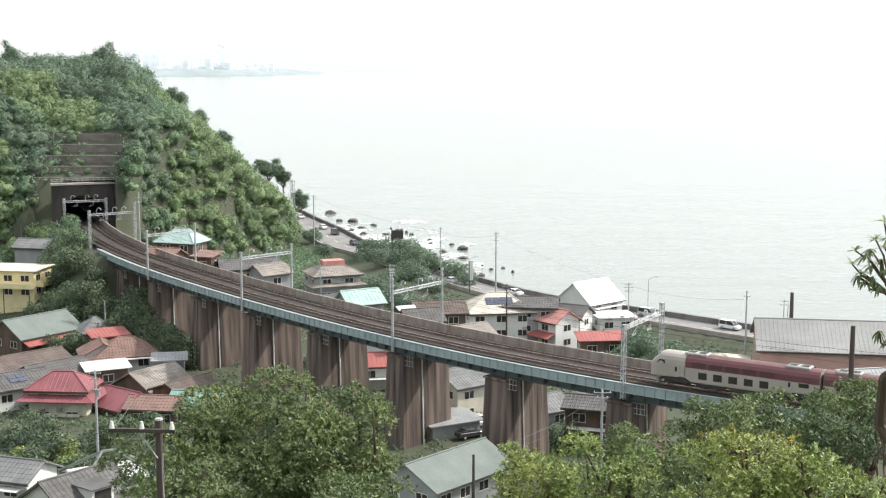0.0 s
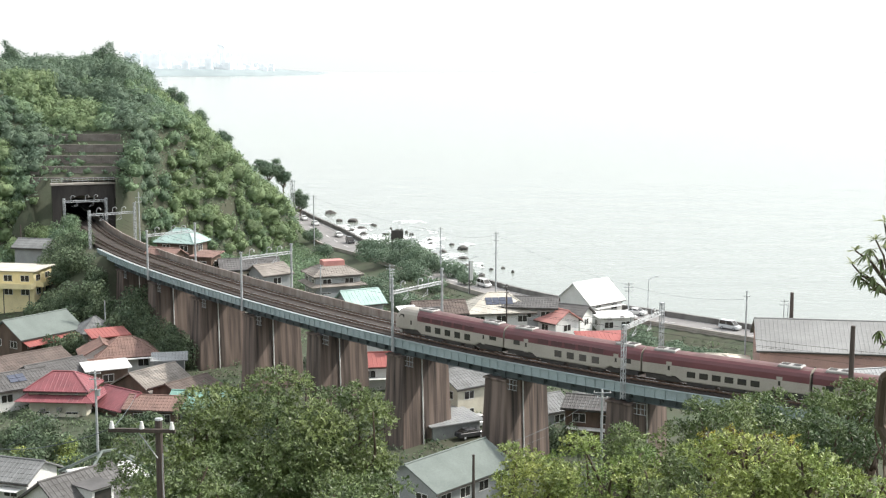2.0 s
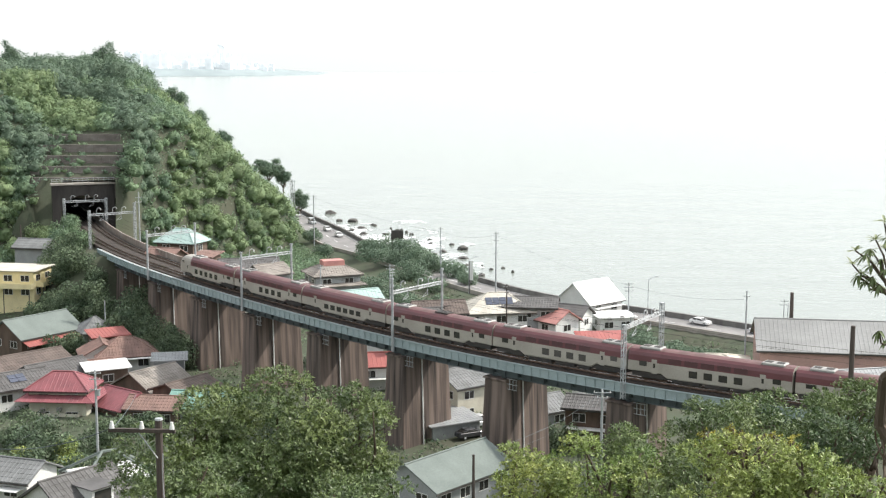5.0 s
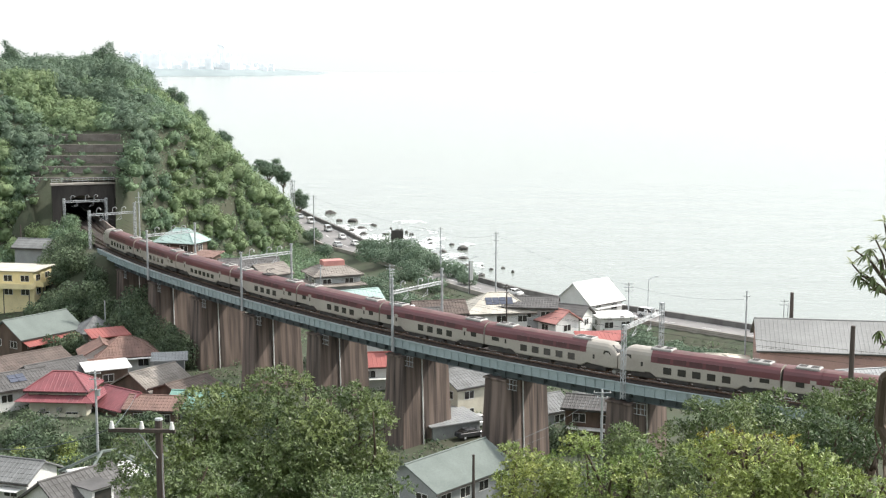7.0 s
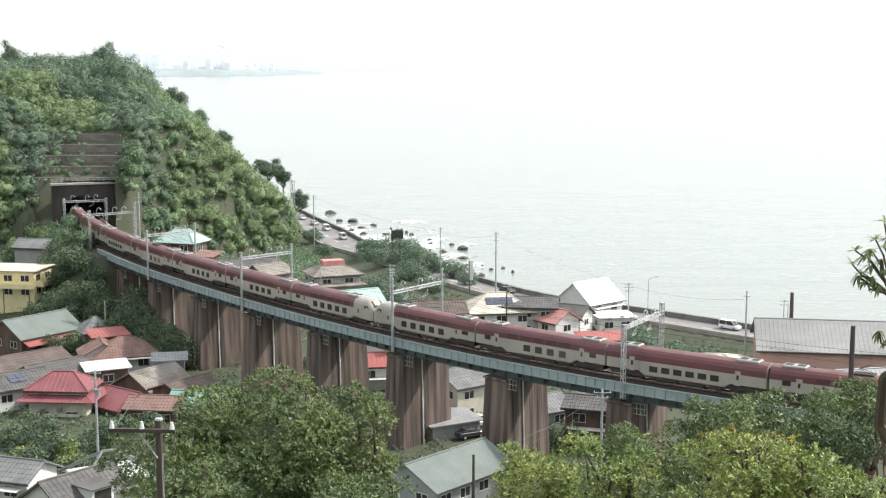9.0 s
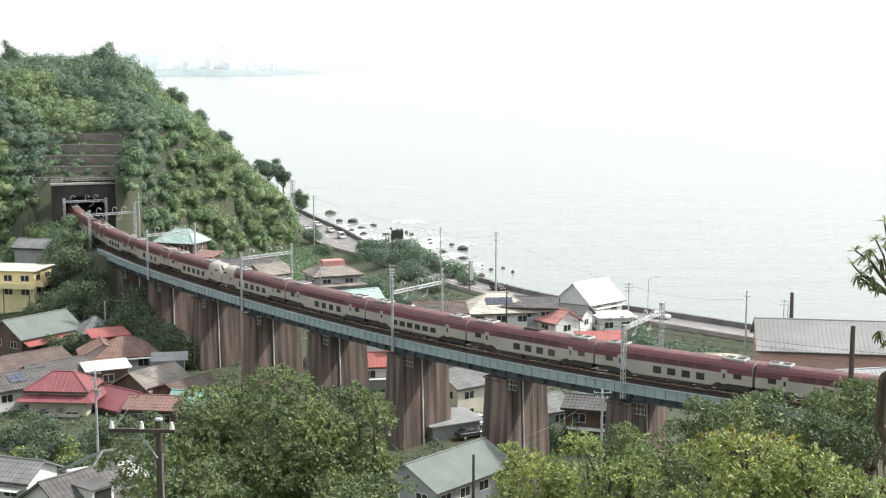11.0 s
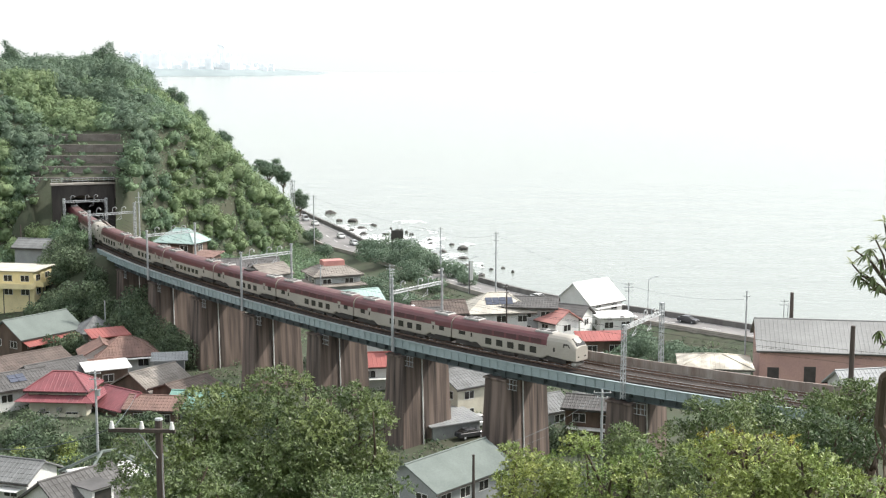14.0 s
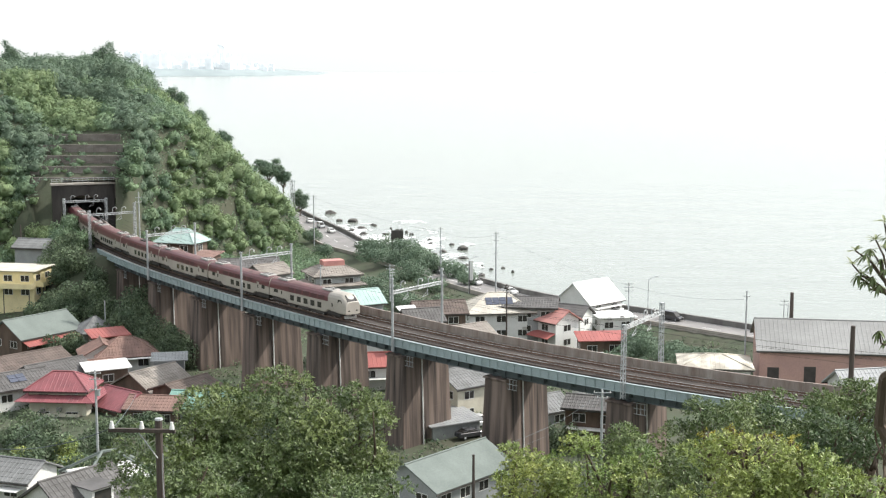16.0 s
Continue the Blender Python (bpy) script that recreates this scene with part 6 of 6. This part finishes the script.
# ---------------------------------------------------------------- far shore
def far_shore():
    rs = np.random.default_rng(3)
    bm = bmesh.new()
    xs = np.linspace(-1500, -390, 90)
    lo = [bm.verts.new((x, 4050 + 260 * max(0, (x + 1500) / 1170) ** 2, -1)) for x in xs]
    hi = [bm.verts.new((x, 4120 + 260 * max(0, (x + 1500) / 1170) ** 2, (8 + 20 * max(0.0, (-330 - x) / 1170) ** 0.6) * (0.97 + 0.06 * rs.random()) * min(1.0, (-390 - x) / 200) - 0.9)) for x in xs]
    bk = [bm.verts.new((v.co.x, 4900, v.co.z * 0.9)) for v in hi]
    for i in range(len(xs) - 1):
        bm.faces.new((lo[i], lo[i + 1], hi[i + 1], hi[i]))
        bm.faces.new((hi[i], hi[i + 1], bk[i + 1], bk[i]))
    tagged(link("far_shore", bm, "far_land", smooth=True), "shore across the bay, haze put into its pale colour", "shore", kind="structure")
    for i in range(190):
        y = rs.uniform(4360, 4700)
        if i < 26:
            x, w, h = rs.uniform(-1010, -905), rs.uniform(14, 34), rs.uniform(44, 74)
        elif i < 60:
            x, w, h = rs.uniform(-850, -660), rs.uniform(10, 24), rs.uniform(28, 62)
        else:
            x, w, h = rs.uniform(-1080, -560), rs.uniform(10, 30), rs.uniform(10, 32)
        if i == 60:
            x, w, h = -728, 22, 92
        b = tagged(empty("far_building", pose(x, y, 4)), "tower block far across the bay, coloured pale for haze", "building", group="far city")
        bm = bmesh.new()
        box(bm, -w / 2, -w / 3, 0, w / 2, w / 3, h)
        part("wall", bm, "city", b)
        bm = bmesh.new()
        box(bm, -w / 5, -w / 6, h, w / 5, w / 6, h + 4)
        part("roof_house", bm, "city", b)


far_shore()


# ---------------------------------------------------------------- foam and rocks
def shore():
    rs = np.random.default_rng(11)
    verts, faces = [], []
    n = 0
    while n < 7500:
        s = rs.uniform(150, 340)
        o = -rs.uniform(2, 62) ** 1.0
        c = road_point(s, o, 0)
        if c.y < 398 or c.x > 12:
            continue
        dens = noise.noise((c.x / 9, c.y / 16, 2.0)) + 0.40 - 0.014 * max(0, -o - 14)
        if rs.random() > dens:
            continue
        k = len(verts)
        r = 0.12 + 0.6 * rs.random() ** 2
        m = 9
        for j in range(m):
            a = 2 * math.pi * j / m
            rr = r * rs.uniform(0.4, 1.15)
            verts.append((c.x + math.cos(a) * rr * 1.8, c.y + math.sin(a) * rr * 1.1, 0.05 + 0.0001 * (n % 400)))
        faces.append(tuple(range(k, k + m)))
        n += 1
    tagged(raw("sea_foam", verts, faces, "foam"), "white broken surf among the shore rocks", "foam", kind="stuff")

    def rock(x, y, r, h):
        bm = bmesh.new()
        bmesh.ops.create_icosphere(bm, subdivisions=2, radius=1)
        sd = rs.uniform(0, 50)
        for v in bm.verts:
            d = 1 + 0.45 * noise.noise(v.co * 1.3 + Vector((sd, 0, 0))) + 0.2 * noise.noise(v.co * 3.1 + Vector((0, sd, 0)))
            v.co = Vector((v.co.x * r * d, v.co.y * r * 0.8 * d, v.co.z * h * d))
        ob = link("rock", bm, "rock")
        ob.location = (x, y, 0.15 * h)
        tagged(ob, "dark wet rock in the surf", "rock", group="shore rocks")
    for x, y, r, h in ROCKS:
        rock(x, y, r * 0.62, h * 0.7)
    for _ in range(60):
        c = road_point(rs.uniform(150, 285), -rs.uniform(3, 44), 0)
        rock(c.x, c.y, rs.uniform(0.4, 1.2), rs.uniform(0.3, 0.8))


ROCKS = [
    (-8.7, 447.8, 2.3, 2.0),
    (6.7, 445.2, 3.2, 1.6),
    (-45.8, 548.7, 4, 1.6),
    (-34.7, 520.4, 3.2, 1.8),
    (-30.2, 499.8, 2.5, 1.2),
    (-4.2, 458.8, 1.2, 0.8),
    (3.1, 456.0, 1.4, 0.8),
    (-21.1, 483.8, 1.6, 0.8),
    (-16.6, 468.7, 1.6, 0.7),
    (-2.6, 434.9, 1.5, 0.6),
    (6.4, 425.1, 2.4, 0.9),
    (-40.3, 522.2, 2.2, 1.2),
    (-11.5, 464.4, 1.5, 0.7),
    (-26.6, 511.6, 1.4, 0.7),
]
shore()

# ---------------------------------------------------------------- poles, lamps, signs and wires
def utility_pole(x, y, z0, z1, r, arms, material, label, yaw=0.0, box_at=None, shift=0.0, knob=1.0):
    ob = tagged(empty("utility_pole", pose(x, y, z0, 0, 0, yaw)), label, "utility pole", group="utility poles")
    h = z1 - z0
    bm = bmesh.new()
    tube(bm, (0, 0, -1.5), (0, 0, h), r * 1.15, r * 0.85, 10)
    part("pole", bm, material, ob, smooth=False)
    for dz, w in arms:
        bm = bmesh.new()
        box(bm, -w / 2 + shift, -r - 0.08, h - dz - 0.05, w / 2 + shift, -r + 0.02, h - dz + 0.05)
        arm = part("crossarm", bm, "galv" if material != "old_wood" else "old_wood", ob)
        for k in (-0.45, 0.0, 0.45) if w > 0.8 else (-0.4, 0.4):
            bm = bmesh.new()
            k2 = k * w + shift
            tube(bm, (k2, -r - 0.03, h - dz + 0.05), (k2, -r - 0.03, h - dz + 0.05 + 0.09 * knob), 0.06 * knob, 0.05 * knob, 10)
            tube(bm, (k2, -r - 0.03, h - dz + 0.05 + 0.08 * knob), (k2, -r - 0.03, h - dz + 0.05 + 0.17 * knob), 0.045 * knob, 0.03 * knob, 10)
            part("insulator", bm, "porcelain", arm)
    if shift:  # a stay from the crossarm down to the pole
        bm = bmesh.new()
        tube(bm, (shift - 0.1, -r - 0.02, h - arms[0][0] - 0.05), (-0.02, -r - 0.02, h - arms[0][0] - 0.75), 0.018, 0.018, 6)
        part("stay", bm, "galv", ob)
        bm = bmesh.new()
        tube(bm, (0, 0, h - 0.01), (0, 0, h + 0.035), r * 1.05, r * 0.9, 10)
        part("pole_cap", bm, "galv", ob)
        bm = bmesh.new()
        pts = [(0.12, -r, h - 0.9), (0.1, -r - 0.03, h - 1.5), (0.13, -r - 0.02, h - 2.4), (0.16, -r, h - 4.0)]
        for a, b in zip(pts, pts[1:]):
            tube(bm, a, b, 0.012, 0.012, 5)
        part("earth_cable", bm, "galv", ob)
    if box_at:
        bm = bmesh.new()
        tube(bm, (0.35, -0.1, h - box_at - 0.8), (0.35, -0.1, h - box_at), 0.26, 0.26, 12)
        part("transformer", bm, "galv", ob)
    return ob


def wire(points, r, label="thin overhead cable between the poles", sag=0.6):
    bm = bmesh.new()
    pts = [Vector(points[0])]
    for a, b in zip(points, points[1:]):
        a, b = Vector(a), Vector(b)
        for k in range(1, 11):
            t = k / 10
            pts.append(a.lerp(b, t) - Vector((0, 0, sag * 4 * t * (1 - t))))
    polytube(bm, pts, r)
    tagged(link("cable", bm, "steel_dark"), label, "cable", group="overhead cables")


def street_lamp(x, y, z0, z1, yaw):
    ob = tagged(empty("street_lamp", pose(x, y, z0, 0, 0, yaw)), "slim grey street lamp beside the coast road", "street lamp", group="street lamps")
    h = z1 - z0
    bm = bmesh.new()
    tube(bm, (0, 0, 0), (0, 0, h - 0.6), 0.09, 0.06, 8)
    tube(bm, (0, 0, h - 0.6), (1.6, 0, h), 0.05, 0.05, 6)
    part("pole", bm, "galv", ob)
    bm = bmesh.new()
    box(bm, 1.4, -0.15, h - 0.06, 2.2, 0.15, h + 0.08, 0.03)
    part("lamp_head", bm, "galv", ob)


def billboard(x, y, z0, z1, w, h, material, label, yaw=0.0):
    ob = tagged(empty("roadside_sign", pose(x, y, z0, 0, 0, yaw)), label, "sign", group="roadside signs")
    t = z1 - z0
    bm = bmesh.new()
    tube(bm, (-w * 0.4, 0, 0), (-w * 0.4, 0, t), 0.12, 0.12, 8)
    part("post", bm, "trim_dark", ob)
    bm = bmesh.new()
    box(bm, -w / 2, -0.1, t - h, w / 2, 0.1, t, 0.03)
    part("panel", bm, material, ob)


def pylon(x, y, z0, z1):
    ob = tagged(empty("lattice_mast"), "slim grey lattice mast on the hillside", "mast")
    bm = bmesh.new()
    lattice(bm, (x, y, z0), (x, y, z1), 0.9, 1.1, 0.05)
    part("mast", bm, "galv", ob)
    for dz in (0.5, 3.0, 5.5):
        bm = bmesh.new()
        tube(bm, (x - 1.3, y, z1 - dz), (x + 1.3, y, z1 - dz), 0.06, 0.06, 6)
        part("crossarm", bm, "galv", ob)


utility_pole(-36.90, 385.00, 8.98, 24.44, 0.16, [(0.4, 1.4), (1.2, 1.4)], "galv", "grey concrete utility pole with crossarms beside the road")
utility_pole(-0.55, 330.00, 10.51, 22.16, 0.16, [(0.4, 1.2), (5, 1.0)], "galv", "grey concrete utility pole with crossarms beside the road")
utility_pole(11.85, 300.00, 10.23, 24.95, 0.17, [(0.4, 1.2), (2, 1.2), (5, 0.8)], "galv", "grey concrete utility pole with crossarms beside the road")
utility_pole(12.17, 255.00, 10.04, 20.70, 0.15, [(0.6, 1.2), (1.6, 1.0)], "old_wood", "dark slim utility pole beside the grey house")
utility_pole(38.22, 275.00, 8.19, 17.66, 0.15, [(0.3, 2.4), (1.0, 2.0), (1.8, 1.6)], "galv", "grey concrete utility pole with crossarms beside the road")
utility_pole(51.18, 225.00, 12.48, 24.64, 0.15, [(0.9, 1.2)], "galv", "grey concrete utility pole with crossarms beside the road")
utility_pole(61.41, 235.00, 16.31, 22.59, 0.35, [], "old_wood", "thick dark pole behind the hall")
utility_pole(60.32, 236.00, 16.11, 21.19, 0.08, [(0.3, 1.6), (1, 1.6)], "galv", "grey concrete utility pole with crossarms beside the road")
utility_pole(40.05, 130.00, 29.68, 37.79, 0.26, [], "old_wood", "dark wooden pole beside the line")
utility_pole(62.08, 240.00, 15.30, 19.85, 0.08, [], "galv", "grey concrete utility pole with crossarms beside the road")
utility_pole(-10.38, 262.00, 17.60, 23.43, 0.12, [(0.3, 1.8), (0.9, 1.4)], "galv", "grey concrete utility pole with crossarms beside the road")
utility_pole(-23.97, 262.00, 14.79, 23.21, 0.12, [(0.5, 1.0)], "galv", "grey concrete utility pole with crossarms beside the road")
utility_pole(-45.18, 172.00, 12.51, 23.49, 0.16, [(0.4, 1.6), (1.2, 1.4), (2.6, 1.4)], "galv", "grey concrete utility pole with a transformer between the houses", box_at=2.6)
utility_pole(-62.36, 246.00, 14.61, 19.17, 0.1, [], "galv", "grey concrete utility pole with crossarms beside the road")
utility_pole(-94.21, 300.00, 21.13, 26.47, 0.15, [], "old_wood", "dark slim pole on the green slope")
utility_pole(-65.40, 290.00, 22.56, 34.81, 0.15, [(1.2, 1.4), (2.2, 1.4)], "galv", "grey concrete utility pole with crossarms beside the road")
utility_pole(18.07, 150.00, 19.77, 26.38, 0.15, [(0.3, 2.0), (0.9, 1.2)], "galv", "grey concrete utility pole with crossarms beside the road")
utility_pole(2.79, 120.00, 23.80, 27.81, 0.14, [], "old_wood", "dark short post wrapped in vines")
utility_pole(-7.55, 35.00, 50.38, 54.41, 0.11, [(0.27, 1.8)], "old_wood", "dark weathered wooden pole with white insulators on a crossarm", -4, shift=-0.42, knob=1.15)
wire([(-8.77, 35.0, 54.19), (-13.49, 40.0, 52.12)], 0.012, sag=0.2)
wire([(-45.21, 172.0, 22.52), (-48.53, 150.0, 21.76)], 0.012, sag=0.8)
wire([(-45.24, 172.0, 21.61), (-49.91, 150.0, 19.77)], 0.012, sag=0.8)
wire([(-13.95, 60.0, 48.69), (-8.77, 35.0, 54.19)], 0.012, sag=0.1)
wire([(18.08, 150.0, 25.98), (3.35, 118.0, 28.68)], 0.009, sag=0.8)
wire([(17.7, 150.0, 25.98), (4.87, 118.0, 29.2)], 0.009, sag=0.8)
wire([(18.47, 150.0, 25.92), (6.9, 118.0, 29.2)], 0.009, sag=0.8)
wire([(-36.91, 385.0, 23.63), (-0.55, 330.0, 21.04), (11.85, 300.0, 24.18), (38.23, 275.0, 17.07), (51.23, 225.0, 23.19)], 0.02, sag=1.0)
street_lamp(43.3, 282.0, 10.4, 17.7, 10)
street_lamp(-8.2, 350.0, 11.7, 18.7, 10)
street_lamp(5.8, 300.0, 10.9, 19.2, 10)
billboard(-12.0, 352.0, 12.2, 18.5, 3.2, 2.4, "trim_dark", "dark square road sign on a post above the shore")
billboard(6.3, 300.0, 10.9, 18.3, 0.9, 4.4, "trim_white", "tall white sign board beside the coast road")
pylon(-44.6, 400.0, 6.8, 27.4)

# ---------------------------------------------------------------- the loquat near the camera
WHORLS = (
    (6.01, 19.56, 61.17, "y"),
    (6.38, 19.82, 61.3, "y"),
    (6.11, 20.0, 60.9, "y"),
    (6.47, 19.74, 61.58, "y"),
    (6.56, 19.92, 61.15, "y"),
    (6.17, 19.55, 61.11, "m"),
    (6.17, 19.75, 60.82, "m"),
    (6.4, 20.0, 60.89, "m"),
    (6.3, 19.62, 60.78, "d"),
    (6.51, 19.9, 61.0, "d"),
    (6.36, 19.49, 60.68, "d"),
    (6.12, 19.74, 60.77, "d"),
    (6.31, 19.97, 60.65, "d"),
    (6.49, 19.64, 60.88, "d"),
    (6.34, 19.92, 61.15, "d"),
    (6.49, 19.58, 61.37, "d"),
    (6.43, 19.63, 59.97, "d"),
    (6.63, 19.85, 59.8, "d"),
)


def loquat_leaf(o, d, ln, curl):
    """A long pointed leaf with a folded midrib that bends down towards its tip."""
    bm = bmesh.new()
    side = d.cross(Vector((0, 0, 1))).normalized()
    up = side.cross(d).normalized()
    ribs = []
    for t, w in ((0.0, 0.02), (0.25, 0.09), (0.55, 0.125), (0.82, 0.08), (1.0, 0.0)):
        m = o + d * ln * t - Vector((0, 0, curl * ln * t * t))
        if w == 0.0:
            ribs.append((bm.verts.new(m),))
        else:
            e = up * ln * w * 0.35
            ribs.append((bm.verts.new(m - side * ln * w + e), bm.verts.new(m), bm.verts.new(m + side * ln * w + e)))
    for a, b in zip(ribs, ribs[1:]):
        if len(b) == 3:
            bm.faces.new((a[0], a[1], b[1], b[0]))
            bm.faces.new((a[1], a[2], b[2], b[1]))
        else:
            bm.faces.new((a[0], a[1], b[0]))
            bm.faces.new((a[1], a[2], b[0]))
    return bm


def near_branch():
    t = tagged(empty("loquat_tree"), "loquat tree with whorls of long dark leaves and pale young tips", "tree")
    rs = np.random.default_rng(21)
    hub = Vector((6.83, 19.77, 60.29))
    low = Vector((6.92, 19.66, 59.5))
    bm = bmesh.new()
    limb(bm, (7.6, 20.3, 52.6), (7.3, 20.2, 57.5), 0.14, 0.11)
    limb(bm, (7.3, 20.2, 57.5), low, 0.10, 0.07)
    limb(bm, low, hub, 0.06, 0.045)
    part("trunk", bm, "bark", t)
    for x, y, z, kind in WHORLS:
        o = Vector((x, y, z))
        root = hub if z > 60.2 else low
        bm = bmesh.new()
        limb(bm, root, o, 0.026, 0.012, 4, 0.05)
        part("twig", bm, "bark", t)
        n = {"y": 13, "m": 12, "d": 10}[kind]
        for k in range(n):
            a = 2 * math.pi * k / n + rs.uniform(-0.25, 0.25)
            el = {"y": rs.uniform(-0.1, 0.95), "m": rs.uniform(-0.7, 0.5), "d": rs.uniform(-1.2, -0.1)}[kind]
            d = Vector((math.cos(a) * math.cos(el), math.sin(a) * math.cos(el), math.sin(el))).normalized()
            bm = loquat_leaf(o, d, rs.uniform(0.11, 0.19), 0.35 if kind != "y" else 0.2)
            part("leaf", bm, "leaf_young" if kind == "y" and el > 0.05 else "leaf_deep", t)


near_branch()


def motions():
    for i, car in enumerate(TRAIN):
        walk(car, [(t, car_pose(i, t)) for t in np.arange(0, 16.01, 0.5).tolist()])
    for car, passes, off in TRAFFIC:
        rows = []
        for t in np.arange(0, 16.01, 0.5).tolist():
            s = ROAD_REF + ROAD_SPEED * (t - passes)
            rows.append((t, Matrix.Translation(road_point(s, off, 10.012)) @ pose(0, 0, 0, 0, 0, road_heading(s))))
        walk(car, rows)
    rows = []
    for t in np.arange(0, 16.01, 0.5).tolist():
        s = 226 - ROAD_SPEED * (t - 11.5)
        rows.append((t, Matrix.Translation(road_point(s, 7.0, 10.012)) @ pose(0, 0, 0, 0, 0, road_heading(s) + 180)))
    walk(ONCOMING, rows)


motions()
